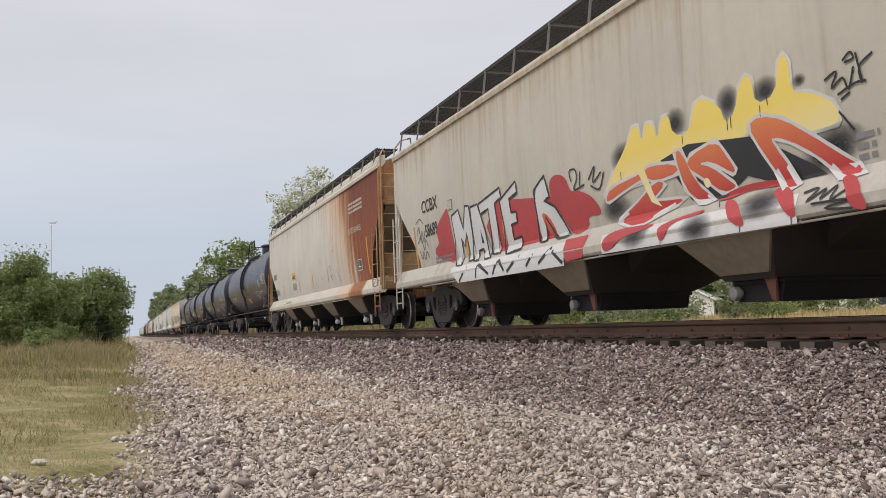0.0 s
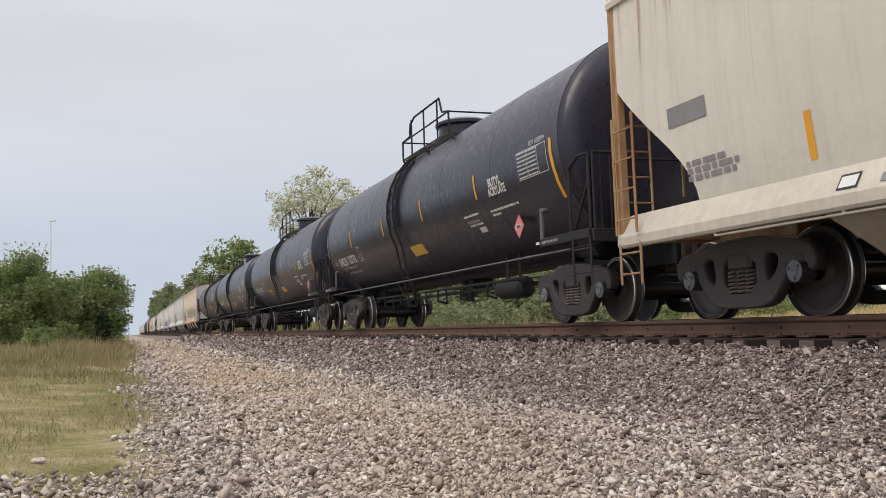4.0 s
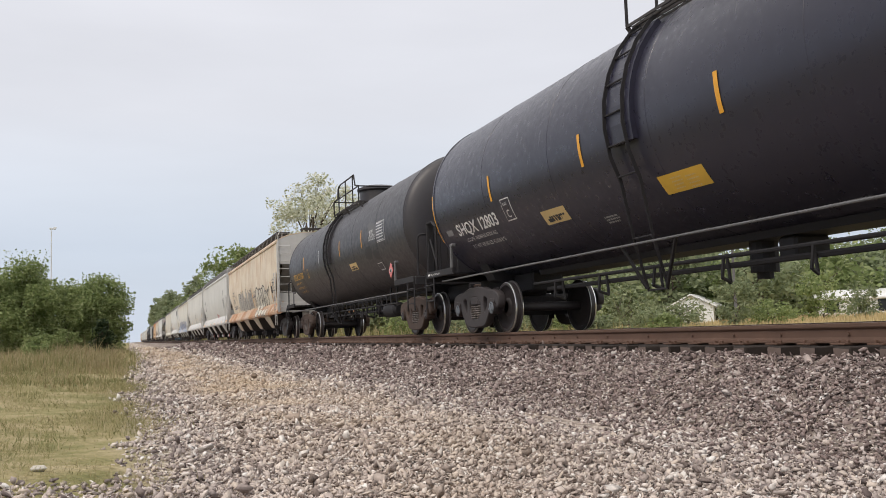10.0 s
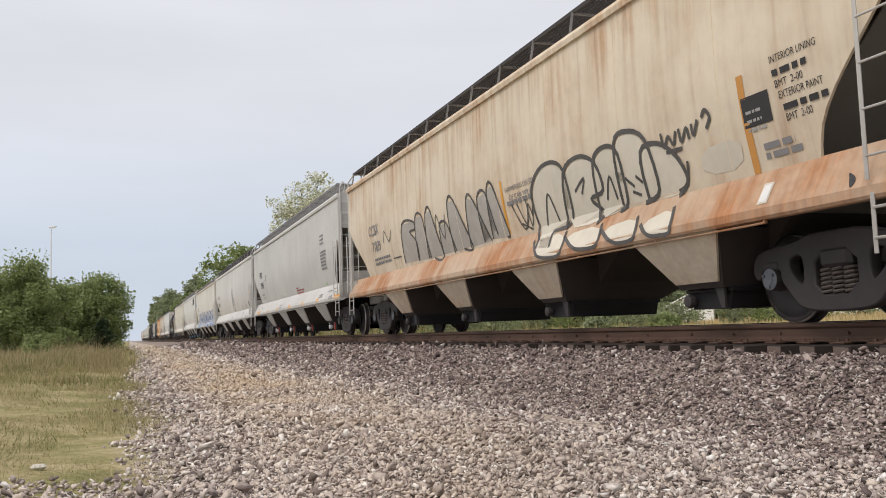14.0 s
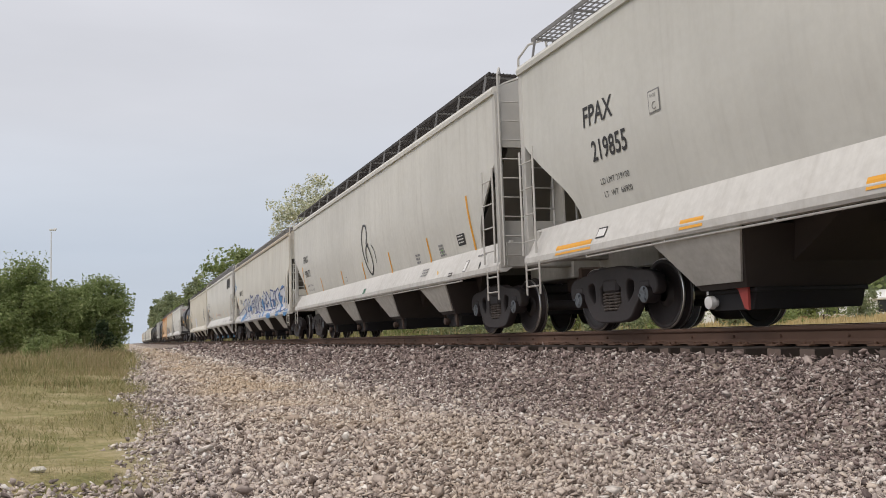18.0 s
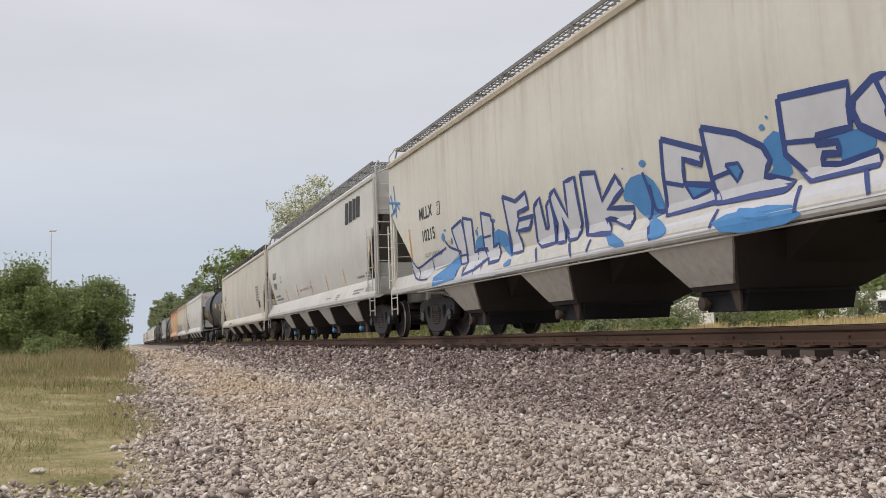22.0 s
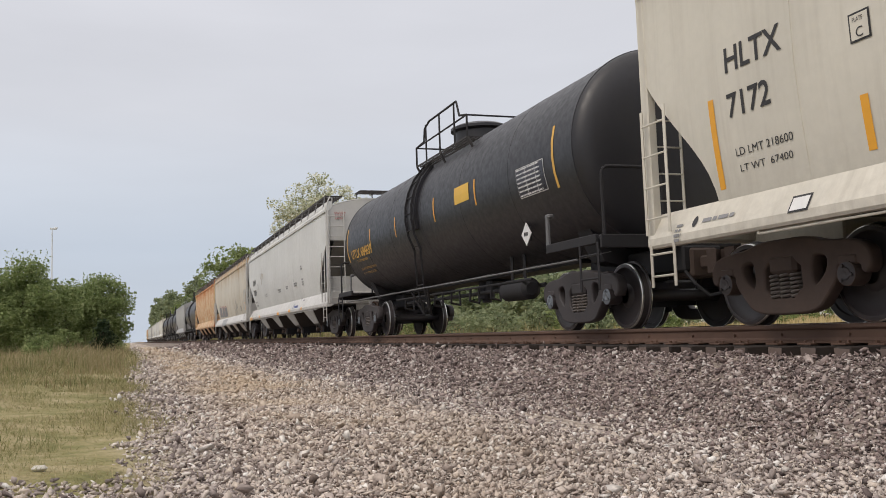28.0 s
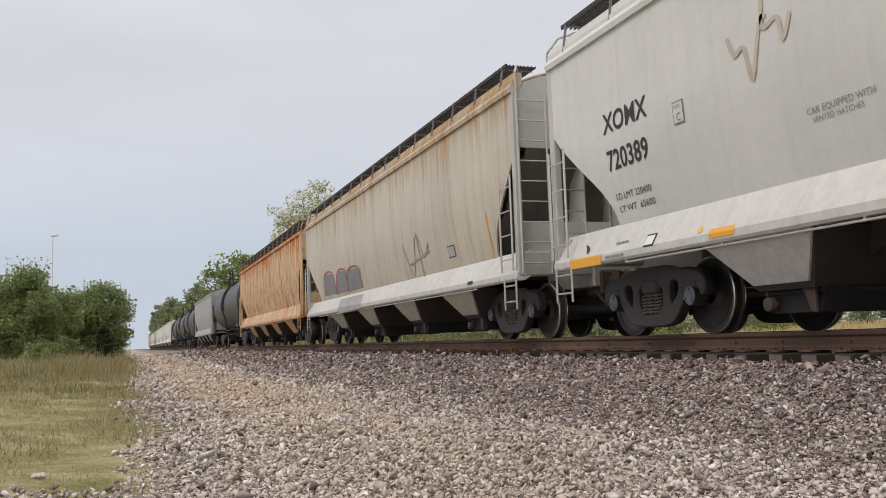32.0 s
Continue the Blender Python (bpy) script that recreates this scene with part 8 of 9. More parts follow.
stroke(ml, ML, [(1.47, 1.91), (1.25, 2.01), (1.15, 1.54), (1.06, 1.55), (1.05, 1.86), (0.92, 1.94), (0.77, 1.57), (0.88, 1.31), (1.29, 1.3), (1.5, 1.39), (1.47, 1.91)], 0.07, M_G_NAVY, "graffiti", 0.014)
patch_on(ml, ML, [(0.91, 1.99), (0.74, 2.05), (0.43, 1.62), (0.42, 2.1), (0.11, 2.12), (0.05, 1.48), (0.18, 1.3), (0.41, 1.3), (0.61, 1.62), (0.52, 1.28), (0.8, 1.3)], M_G_SILVER, "graffiti", 0.01, turns=0)
stroke(ml, ML, [(0.91, 1.99), (0.74, 2.05), (0.43, 1.62), (0.42, 2.1), (0.11, 2.12), (0.05, 1.48), (0.18, 1.3), (0.41, 1.3), (0.61, 1.62), (0.52, 1.28), (0.8, 1.3), (0.91, 1.99)], 0.07, M_G_NAVY, "graffiti", 0.014)
patch_on(ml, ML, [(-0.07, 2.14), (-0.46, 2.08), (-0.56, 1.7), (-0.96, 1.95), (-1.1, 1.76), (-0.66, 1.58), (-1.29, 1.5), (-1.22, 1.27), (-0.8, 1.42), (-0.6, 1.46), (-0.78, 1.25), (-0.11, 1.31)], M_G_SILVER, "graffiti", 0.01, turns=0)
stroke(ml, ML, [(-0.07, 2.14), (-0.46, 2.08), (-0.56, 1.7), (-0.96, 1.95), (-1.1, 1.76), (-0.66, 1.58), (-1.29, 1.5), (-1.22, 1.27), (-0.8, 1.42), (-0.6, 1.46), (-0.78, 1.25), (-0.11, 1.31), (-0.07, 2.14)], 0.07, M_G_NAVY, "graffiti", 0.014)
patch_on(ml, ML, [(-2.04, 2.18), (-2.77, 1.91), (-2.72, 1.76), (-2.41, 1.88), (-2.38, 1.61), (-2.83, 1.52), (-3.01, 1.34), (-2.0, 1.32), (-2.0, 1.76)], M_G_SILVER, "graffiti", 0.01, turns=0)
stroke(ml, ML, [(-2.04, 2.18), (-2.77, 1.91), (-2.72, 1.76), (-2.41, 1.88), (-2.38, 1.61), (-2.83, 1.52), (-3.01, 1.34), (-2.0, 1.32), (-2.0, 1.76), (-2.04, 2.18)], 0.07, M_G_NAVY, "graffiti", 0.014)
patch_on(ml, ML, [(-2.8, 2.14), (-3.36, 1.95), (-3.71, 1.75), (-3.79, 1.6), (-3.68, 1.47), (-4.09, 1.33), (-3.98, 1.28), (-2.93, 1.32), (-2.87, 1.58)], M_G_SILVER, "graffiti", 0.01, turns=0)
stroke(ml, ML, [(-2.8, 2.14), (-3.36, 1.95), (-3.71, 1.75), (-3.79, 1.6), (-3.68, 1.47), (-4.09, 1.33), (-3.98, 1.28), (-2.93, 1.32), (-2.87, 1.58), (-2.8, 2.14)], 0.07, M_G_NAVY, "graffiti", 0.014)
patch_on(ml, ML, [(-4.01, 2.14), (-4.87, 2.05), (-4.83, 1.68), (-4.43, 1.69), (-4.42, 1.62), (-4.66, 1.59), (-4.66, 1.49), (-4.48, 1.52), (-4.45, 1.43), (-4.66, 1.39), (-5.08, 1.42), (-5.1, 1.32), (-4.31, 1.32), (-4.01, 1.61)], M_G_SILVER, "graffiti", 0.01, turns=0)
stroke(ml, ML, [(-4.01, 2.14), (-4.87, 2.05), (-4.83, 1.68), (-4.43, 1.69), (-4.42, 1.62), (-4.66, 1.59), (-4.66, 1.49), (-4.48, 1.52), (-4.45, 1.43), (-4.66, 1.39), (-5.08, 1.42), (-5.1, 1.32), (-4.31, 1.32), (-4.01, 1.61), (-4.01, 2.14)], 0.07, M_G_NAVY, "graffiti", 0.014)
patch_on(ml, ML, [(-4.9, 1.9), (-5.14, 2.02), (-5.31, 2.01), (-5.23, 1.48), (-5.1, 1.56), (-4.93, 1.67), (-4.88, 1.8)], M_G_SILVER, "graffiti", 0.01, turns=0)
stroke(ml, ML, [(-4.9, 1.9), (-5.14, 2.02), (-5.31, 2.01), (-5.23, 1.48), (-5.1, 1.56), (-4.93, 1.67), (-4.88, 1.8), (-4.9, 1.9)], 0.07, M_G_NAVY, "graffiti", 0.014)
patch_on(ml, ML, [(-2.38, 1.61), (-2.66, 1.54), (-2.85, 1.54), (-2.81, 1.47), (-2.5, 1.42)], M_G_BLUE, "graffiti", 0.012, turns=0)
stroke(ml, ML, [(-2.38, 1.61), (-2.66, 1.54), (-2.85, 1.54), (-2.81, 1.47), (-2.5, 1.42), (-2.38, 1.61)], 0.04, M_G_NAVY, "graffiti", 0.014)
patch_on(ml, ML, [(-3.12, 1.68), (-3.32, 1.66), (-3.37, 1.57), (-3.27, 1.48)], M_G_BLUE, "graffiti", 0.012, turns=0)
stroke(ml, ML, [(-3.12, 1.68), (-3.32, 1.66), (-3.37, 1.57), (-3.27, 1.48), (-3.12, 1.68)], 0.04, M_G_NAVY, "graffiti", 0.014)
stroke(ml, ML, [(-2.0, 1.69), (-2.36, 1.59)], 0.05, M_G_NAVY, "graffiti", 0.015)
stroke(ml, ML, [(-2.88, 1.58), (-3.18, 1.6)], 0.05, M_G_NAVY, "graffiti", 0.015)
stroke(ml, ML, [(-3.99, 1.72), (-4.4, 1.66)], 0.05, M_G_NAVY, "graffiti", 0.015)
stroke(ml, ML, [(-4.03, 1.6), (-4.22, 1.4), (-4.31, 1.33)], 0.05, M_G_NAVY, "graffiti", 0.015)
stroke(ml, ML, [(-1.58, 1.88), (-1.7, 1.52), (-1.61, 1.31)], 0.05, M_G_NAVY, "graffiti", 0.015)
stroke(ml, ML, [(-5.16, 2.01), (-5.25, 1.76)], 0.05, M_G_NAVY, "graffiti", 0.015)
stroke(ml, ML, [(2.05, 1.8), (2.21, 1.62)], 0.05, M_G_NAVY, "graffiti", 0.015)
stroke(ml, ML, [(-1.69, 1.71), (-1.75, 1.42), (-1.93, 1.37)], 0.05, M_G_NAVY, "graffiti", 0.015)
patch_on(ml, ML, [(-5.2, 1.75), (-5.27, 1.76), (-5.25, 1.63), (-5.21, 1.66)], M_G_NAVY, "graffiti", 0.012, turns=1)
patch_on(ml, ML, [(4.05, 1.52), (3.96, 1.7), (3.64, 1.75), (3.63, 1.55), (3.85, 1.51)], M_G_BLUE, "graffiti", 0.008, turns=1)
patch_on(ml, ML, [(3.15, 1.71), (2.95, 1.7), (2.97, 1.52), (3.18, 1.48)], M_G_BLUE, "graffiti", 0.011, turns=0)
patch_on(ml, ML, [(7.83, 1.68), (7.37, 1.47), (6.42, 1.59), (5.54, 1.72), (4.8, 1.56), (5.36, 1.39), (6.42, 1.31), (6.59, 1.19), (7.76, 1.37)], M_G_SILVER, "graffiti", 0.008, turns=0)
stroke(ml, ML, [(7.82, 1.69), (7.61, 1.54), (7.34, 1.46), (6.42, 1.59), (5.81, 1.66), (5.53, 1.7)], 0.045, M_G_NAVY, "graffiti", 0.014)
stroke(ml, ML, [(5.54, 1.83), (5.31, 1.69), (4.8, 1.56), (4.79, 1.51)], 0.05, M_G_NAVY, "graffiti", 0.014)
stroke(ml, ML, [(7.82, 1.69), (7.76, 1.38), (7.28, 1.21), (6.59, 1.17)], 0.035, M_G_NAVY, "graffiti", 0.014)
patch_on(ml, ML, [(5.44, 1.38), (4.81, 1.5), (4.8, 1.33), (4.86, 1.2), (4.91, 1.06), (6.18, 0.99), (6.23, 1.18)], M_G_BLUE, "graffiti", 0.0125, turns=0)
patch_on(ml, ML, [(4.88, 1.09), (2.9, 1.17), (2.91, 0.98), (4.85, 1.01)], M_G_SILVER, "graffiti", 0.011, turns=0)
patch_on(ml, ML, [(5.12, 2.01), (4.58, 2.11), (4.5, 1.95), (4.42, 1.33), (4.77, 1.33), (4.89, 1.6)], M_G_SILVER, "graffiti", 0.01, turns=0)
stroke(ml, ML, [(5.12, 2.01), (4.58, 2.11), (4.5, 1.95), (4.42, 1.33), (4.77, 1.33), (4.89, 1.6), (5.12, 2.01)], 0.06, M_G_NAVY, "graffiti", 0.014)
patch_on(ml, ML, [(4.49, 2.14), (4.05, 2.05), (4.08, 1.47), (3.87, 1.5), (3.49, 1.48), (3.44, 1.32), (3.99, 1.15), (4.5, 1.1), (4.43, 1.32)], M_G_SILVER, "graffiti", 0.01, turns=0)
stroke(ml, ML, [(4.49, 2.14), (4.05, 2.05), (4.08, 1.47), (3.87, 1.5), (3.49, 1.48), (3.44, 1.32), (3.99, 1.15), (4.5, 1.1), (4.43, 1.32), (4.49, 2.14)], 0.06, M_G_NAVY, "graffiti", 0.014)
patch_on(ml, ML, [(3.6, 2.11), (3.18, 2.01), (3.17, 1.93), (3.12, 1.89), (3.2, 1.47), (2.97, 1.52), (2.9, 1.23), (3.32, 1.22), (3.61, 1.48)], M_G_SILVER, "graffiti", 0.01, turns=0)
stroke(ml, ML, [(3.6, 2.11), (3.18, 2.01), (3.17, 1.93), (3.12, 1.89), (3.2, 1.47), (2.97, 1.52), (2.9, 1.23), (3.32, 1.22), (3.61, 1.48), (3.6, 2.11)], 0.06, M_G_NAVY, "graffiti", 0.014)
stroke(ml, ML, [(4.57, 1.26), (4.47, 1.01)], 0.035, M_G_NAVY, "graffiti", 0.015)
stroke(ml, ML, [(3.95, 1.24), (3.95, 1.06)], 0.035, M_G_NAVY, "graffiti", 0.015)
stroke(ml, ML, [(3.67, 1.3), (3.57, 1.03)], 0.035, M_G_NAVY, "graffiti", 0.015)
stroke(ml, ML, [(4.83, 1.48), (4.44, 1.47)], 0.035, M_G_NAVY, "graffiti", 0.015)
stroke(ml, ML, [(3.61, 1.68), (3.25, 1.68)], 0.035, M_G_NAVY, "graffiti", 0.015)
stroke(ml, ML, [(6.42, 1.59), (6.37, 1.34)], 0.035, M_G_NAVY, "graffiti", 0.015)
stroke(ml, ML, [(7.38, 1.47), (7.19, 1.22)], 0.035, M_G_NAVY, "graffiti", 0.015)
stroke(ml, ML, [(4.9, 1.22), (4.83, 1.09)], 0.035, M_G_NAVY, "graffiti", 0.015)
stroke(ml, ML, [(5.81, 1.66), (5.86, 1.6)], 0.035, M_G_NAVY, "graffiti", 0.015)
stroke(ml, ML, [(3.94, 1.48), (3.92, 1.32)], 0.035, M_G_NAVY, "graffiti", 0.015)
patch_on(ml, ML, [(5.77, 1.94), (5.62, 2.02), (5.52, 1.89), (5.66, 1.8)], M_G_BLUE, "graffiti", 0.007, turns=2)
patch_on(ml, ML, [(5.58, 2.05), (5.51, 2.07), (5.45, 2.02), (5.52, 2.0)], M_G_BLUE, "graffiti", 0.007, turns=2)
patch_on(ml, ML, [(3.97, 1.83), (3.88, 1.88), (3.81, 1.79), (3.9, 1.73)], M_G_BLUE, "graffiti", 0.007, turns=2)
patch_on(ml, ML, [(3.86, 1.89), (3.82, 1.9), (3.79, 1.87), (3.83, 1.85)], M_G_BLUE, "graffiti", 0.007, turns=2)
patch_on(ml, ML, [(3.12, 1.77), (3.09, 1.79), (3.06, 1.76), (3.09, 1.74)], M_G_BLUE, "graffiti", 0.007, turns=2)
patch_on(ml, ML, [(5.27, 1.81), (5.18, 1.88), (5.12, 1.78), (5.21, 1.71)], M_G_BLUE, "graffiti", 0.007, turns=2)
patch_on(ml, ML, [(5.45, 1.82), (5.35, 1.84), (5.23, 1.79), (5.34, 1.74)], M_TANNOTE, "graffiti", 0.007, turns=1)
patch_on(ml, ML, [(-5.9, 1.63), (-6.91, 2.11), (-7.6, 2.16), (-7.97, 1.46), (-7.31, 1.08), (-6.3, 1.1)], M_G_BLUE, "graffiti", 0.008, turns=1)
patch_on(ml, ML, [(-7.67, 1.11), (-8.67, 1.22), (-8.66, 0.98), (-7.74, 0.88)], M_G_BLUE, "graffiti", 0.008, turns=1)
patch_on(ml, ML, [(-5.53, 1.17), (-6.52, 1.19), (-6.51, 0.98), (-5.62, 0.96)], M_G_BLUE, "graffiti", 0.008, turns=1)
patch_on(ml, ML, [(-2.85, 1.16), (-4.07, 1.17), (-4.35, 0.95), (-3.17, 0.93)], M_G_BLUE, "graffiti", 0.008, turns=1)
patch_on(ml, ML, [(-5.4, 1.97), (-6.2, 2.1), (-6.51, 1.91), (-5.97, 1.75), (-6.43, 1.48), (-6.47, 1.19), (-5.72, 1.13), (-5.37, 1.37), (-5.87, 1.51), (-5.45, 1.72)], M_G_SILVER, "graffiti", 0.01, turns=0)
stroke(ml, ML, [(-5.4, 1.97), (-6.2, 2.1), (-6.51, 1.91), (-5.97, 1.75), (-6.43, 1.48), (-6.47, 1.19), (-5.72, 1.13), (-5.37, 1.37), (-5.87, 1.51), (-5.45, 1.72), (-5.4, 1.97)], 0.06, M_G_NAVY, "graffiti", 0.014)
patch_on(ml, ML, [(-6.61, 1.98), (-7.77, 2.07), (-7.82, 1.72), (-7.22, 1.47), (-7.84, 1.48), (-8.09, 1.21), (-7.0, 1.12), (-6.61, 1.37), (-7.16, 1.73), (-6.65, 1.73)], M_G_SILVER, "graffiti", 0.01, turns=0)
stroke(ml, ML, [(-6.61, 1.98), (-7.77, 2.07), (-7.82, 1.72), (-7.22, 1.47), (-7.84, 1.48), (-8.09, 1.21), (-7.0, 1.12), (-6.61, 1.37), (-7.16, 1.73), (-6.65, 1.73), (-6.61, 1.98)], 0.06, M_G_NAVY, "graffiti", 0.014)
letters(gp, GP, "GPLX", 7.34, 2.53, 0.26, M_BLACK, squeeze=0.93)
letters(gp, GP, "74758", 7.22, 2.12, 0.24, M_BLACK, squeeze=0.82)
bars(gp, GP, 7.15, 1.78, 1.36, 1, M_GREYINK, 0.063, 1.7)
bars(gp, GP, 6.99, 1.64, 1.93, 1, M_GREYINK, 0.062, 1.7)
plate_box(gp, GP, 5.51, 2.31, 0.25, 0.25, M_GREYINK, P_GP)
strip(gp, GP, 2.13, 1.52, 2.02, M_YELLOW, 0.08)
strip(gp, GP, 4.46, 1.53, 2.02, M_YELLOW, 0.08)
strip(gp, GP, 7.91, 1.58, 2.55, M_YELLOW, 0.08)
letters(gp, GP, "DO NOT HAMMER ON SIDES OF CAR", 1.69, 1.74, 0.08, M_REDINK, squeeze=1.21)
framed(gp, GP, 5.88, 1.11, 0.22, 0.11, M_BLACK, M_WHITE, "stencil_box", 0.02)
patch_on(gp, GP, [(1.44, 1.33), (1.38, 1.38), (1.34, 1.32), (1.35, 1.27)], M_NOTICE, "sticker", 0.007, turns=1)
patch_on(gp, GP, [(-6.22, 3.16), (-6.62, 3.15), (-6.68, 3.73), (-6.29, 3.77)], M_BLACK, "brand_mark", 0.007, turns=0)
patch_on(gp, GP, [(-6.68, 3.18), (-7.06, 3.16), (-7.12, 3.73), (-6.75, 3.77)], M_BLACK, "brand_mark", 0.007, turns=0)
patch_on(gp, GP, [(-7.12, 3.19), (-7.47, 3.18), (-7.54, 3.73), (-7.18, 3.77)], M_BLACK, "brand_mark", 0.007, turns=0)
patch_on(gp, GP, [(-7.53, 3.21), (-7.93, 3.18), (-7.99, 3.72), (-7.6, 3.77)], M_BLACK, "brand_mark", 0.007, turns=0)
strip(gp, GP, -5.44, 1.53, 1.99, M_YELLOW, 0.06)
strip(gp, GP, -3.01, 1.53, 1.99, M_YELLOW, 0.06)
strip(gp, GP, -0.53, 1.49, 2.00, M_YELLOW, 0.06)
bars(gp, GP, -6.91, 1.62, 0.87, 1, M_GREYINK, 0.052, 1.7)
bars(gp, GP, -7.87, 1.67, 0.71, 3, M_GREYINK, 0.049, 1.7)
strip(gp, GP, -8.77, 1.55, 2.51, M_YELLOW, 0.06)
bars(gp, GP, -6.83, 1.27, 1.30, 1, M_GREYINK, 0.042, 1.7)
bars(gp, GP, -6.86, 1.19, 0.80, 1, M_GREYINK, 0.042, 1.7)
bars(gp, GP, -3.30, 1.22, 0.75, 1, M_GREYINK, 0.036, 1.7)
bars(gp, GP, -4.75, 1.26, 0.45, 3, M_GREYINK, 0.036, 1.7)
letters(gp, GP, "HANDBRAKE ONLY", -8.15, 1.27, 0.07, M_BLACK, squeeze=0.66)
letters(gp, GP, "ON B-END TRUCK", -8.24, 1.19, 0.07, M_BLACK, squeeze=0.71)
letters(hl, HL, "HLTX", 7.29, 2.57, 0.25, M_BLACK, squeeze=0.89)
letters(hl, HL, "7172", 7.30, 2.11, 0.24, M_BLACK, squeeze=0.91)
letters(hl, HL, "LD LMT 218600", 7.27, 1.71, 0.08, M_BLACK, squeeze=1.05)
letters(hl, HL, "LT WT  67400", 7.24, 1.55, 0.07, M_BLACK, squeeze=1.21)
plate_box(hl, HL, 5.69, 2.34, 0.22, 0.25, M_BLACK, P_HL)
strip(hl, HL, 7.54, 1.42, 2.36, M_YELLOW, 0.085)
strip(hl, HL, 5.63, 1.43, 1.90, M_YELLOW, 0.085)
framed(hl, HL, 6.50, 1.02, 0.25, 0.16, M_BLACK, M_WHITE, "stencil_box", 0.02)
bars(hl, HL, 7.79, 1.11, 0.60, 1, M_GREYINK, 0.042, 1.7)
bars(hl, HL, 8.24, 1.11, 0.14, 4, M_GREYINK, 0.032, 1.7)
patch_on(hl, HL, [(7.98, 1.13), (7.93, 1.22), (7.87, 1.14), (7.92, 1.06)], M_BLACK, "sill_hole", 0.007, turns=2)
bars(hl, HL, 4.82, 1.03, 1.42, 1, M_BLACK, 0.095, 1.7)
framed(hl, HL, 2.94, 1.02, 0.41, 0.17, M_GREYINK, P_SILL, "stencil_box", 0.02)
strip(hl, HL, 3.36, 1.42, 1.89, M_YELLOW, 0.085)
patch_on(hl, HL, [(2.57, 2.12), (1.0, 2.08), (1.13, 1.29), (2.54, 1.31)], M_G_SILVER, "faded_paint", 0.006, turns=0)
bars(hl, HL, -6.46, 2.52, 1.01, 6, M_GREYINK, 0.076, 1.6)
rect(hl, HL, -7.03, 1.58, 0.48, 0.31, M_BLACK, "data_box", 0.007)
letters(t5, T5, "UTLX 684839", 6.49, 2.15, 0.23, M_CREAM, squeeze=1.16)
letters(t5, T5, "THE TANK CAR PEOPLE", 6.04, 2.03, 0.06, M_CREAM, squeeze=1.21)
letters(t5, T5, "LD LMT 208700 LB 94 650", 6.03, 1.81, 0.06, M_CREAM, squeeze=1.59)
letters(t5, T5, "LT WT  77300 LB 35 050", 6.11, 1.70, 0.05, M_CREAM, squeeze=1.73)
strip(t5, T5, 6.83, 2.09, 3.03, M_CREAM, 0.08)
strip(t5, T5, -6.40, 2.09, 3.01, M_CREAM, 0.07)
strip(t5, T5, -3.22, 2.29, 2.76, M_YELLOW, 0.06)
strip(t5, T5, -0.90, 2.28, 2.77, M_YELLOW, 0.06)
strip(t5, T5, 1.95, 2.28, 2.75, M_YELLOW, 0.06)
strip(t5, T5, 4.29, 2.30, 2.76, M_YELLOW, 0.06)
rect(t5, T5, -2.16, 2.44, 0.77, 0.32, M_NOTICE, "notice", 0.007)
table_panel(t5, T5, -5.06, 2.12, 1.02, 0.47)
placard(t5, T5, -4.86, 1.58, M_WHITE)
letters(xo, XO, "XOMX", 7.83, 2.58, 0.25, M_BLACK, squeeze=0.94)
letters(xo, XO, "720389", 7.83, 2.10, 0.25, M_BLACK, squeeze=0.90)
letters(xo, XO, "LD LMT 220400", 7.78, 1.72, 0.08, M_BLACK, squeeze=1.07)
letters(xo, XO, "LT WT  65600", 7.76, 1.56, 0.08, M_BLACK, squeeze=1.18)
end_words(xo, ("CAUTION", "NO SIDE", "LADDER"), -1.15, -(268.3 - 249.25) / 2 - 0.006, 3.80, 0.055, M_REDINK)
plate_box(xo, XO, 6.29, 2.33, 0.21, 0.26, M_GREYINK, P_XO)
letters(xo, XO, "CAR EQUIPPED WITH", 4.28, 1.95, 0.06, M_GREYINK, squeeze=0.97)
letters(xo, XO, "VENTED HATCHES", 4.23, 1.87, 0.05, M_GREYINK, squeeze=1.02)
rect(xo, XO, 5.71, 0.99, 0.42, 0.10, M_YELLOW, "reflector", 0.007)
rect(xo, XO, 8.86, 0.93, 0.86, 0.13, M_YELLOW, "reflector", 0.007)
framed(xo, XO, 7.00, 1.04, 0.22, 0.15, M_BLACK, M_WHITE, "stencil_box", 0.02)
bars(xo, XO, 7.70, 1.15, 0.36, 1, M_GREYINK, 0.029, 1.7)
bars(xo, XO, 7.88, 0.99, 0.53, 1, M_GREYINK, 0.029, 1.7)
stroke(xo, XO, [(5.25, 2.98), (5.14, 2.77), (5.0, 2.81), (4.9, 2.46), (4.74, 2.98), (4.65, 3.01)], 0.05, M_G_FAINT, "graffiti", 0.012)
stroke(xo, XO, [(4.7, 3.2), (4.7, 2.91), (4.5, 2.95), (4.43, 2.71), (4.32, 2.94)], 0.05, M_G_FAINT, "graffiti", 0.012)
patch_on(xo, XO, [(8.48, 1.16), (8.6, 1.26), (8.36, 1.17), (8.41, 1.08)], M_BLACK, "sill_hole", 0.007, turns=2)
patch_on(xo, XO, [(5.96, 1.11), (5.89, 1.16), (5.84, 1.1), (5.9, 1.06)], M_NOTICE, "sticker", 0.007, turns=1)
bars(xo, XO, -3.60, 1.10, 0.81, 1, M_G_NAVY, 0.084, 1.7)
stroke(xo, XO, [(-3.3, 1.17), (-3.27, 1.26), (-3.48, 1.17), (-3.38, 1.09), (-3.3, 1.17)], 0.03, M_G_NAVY, "graffiti", 0.012)
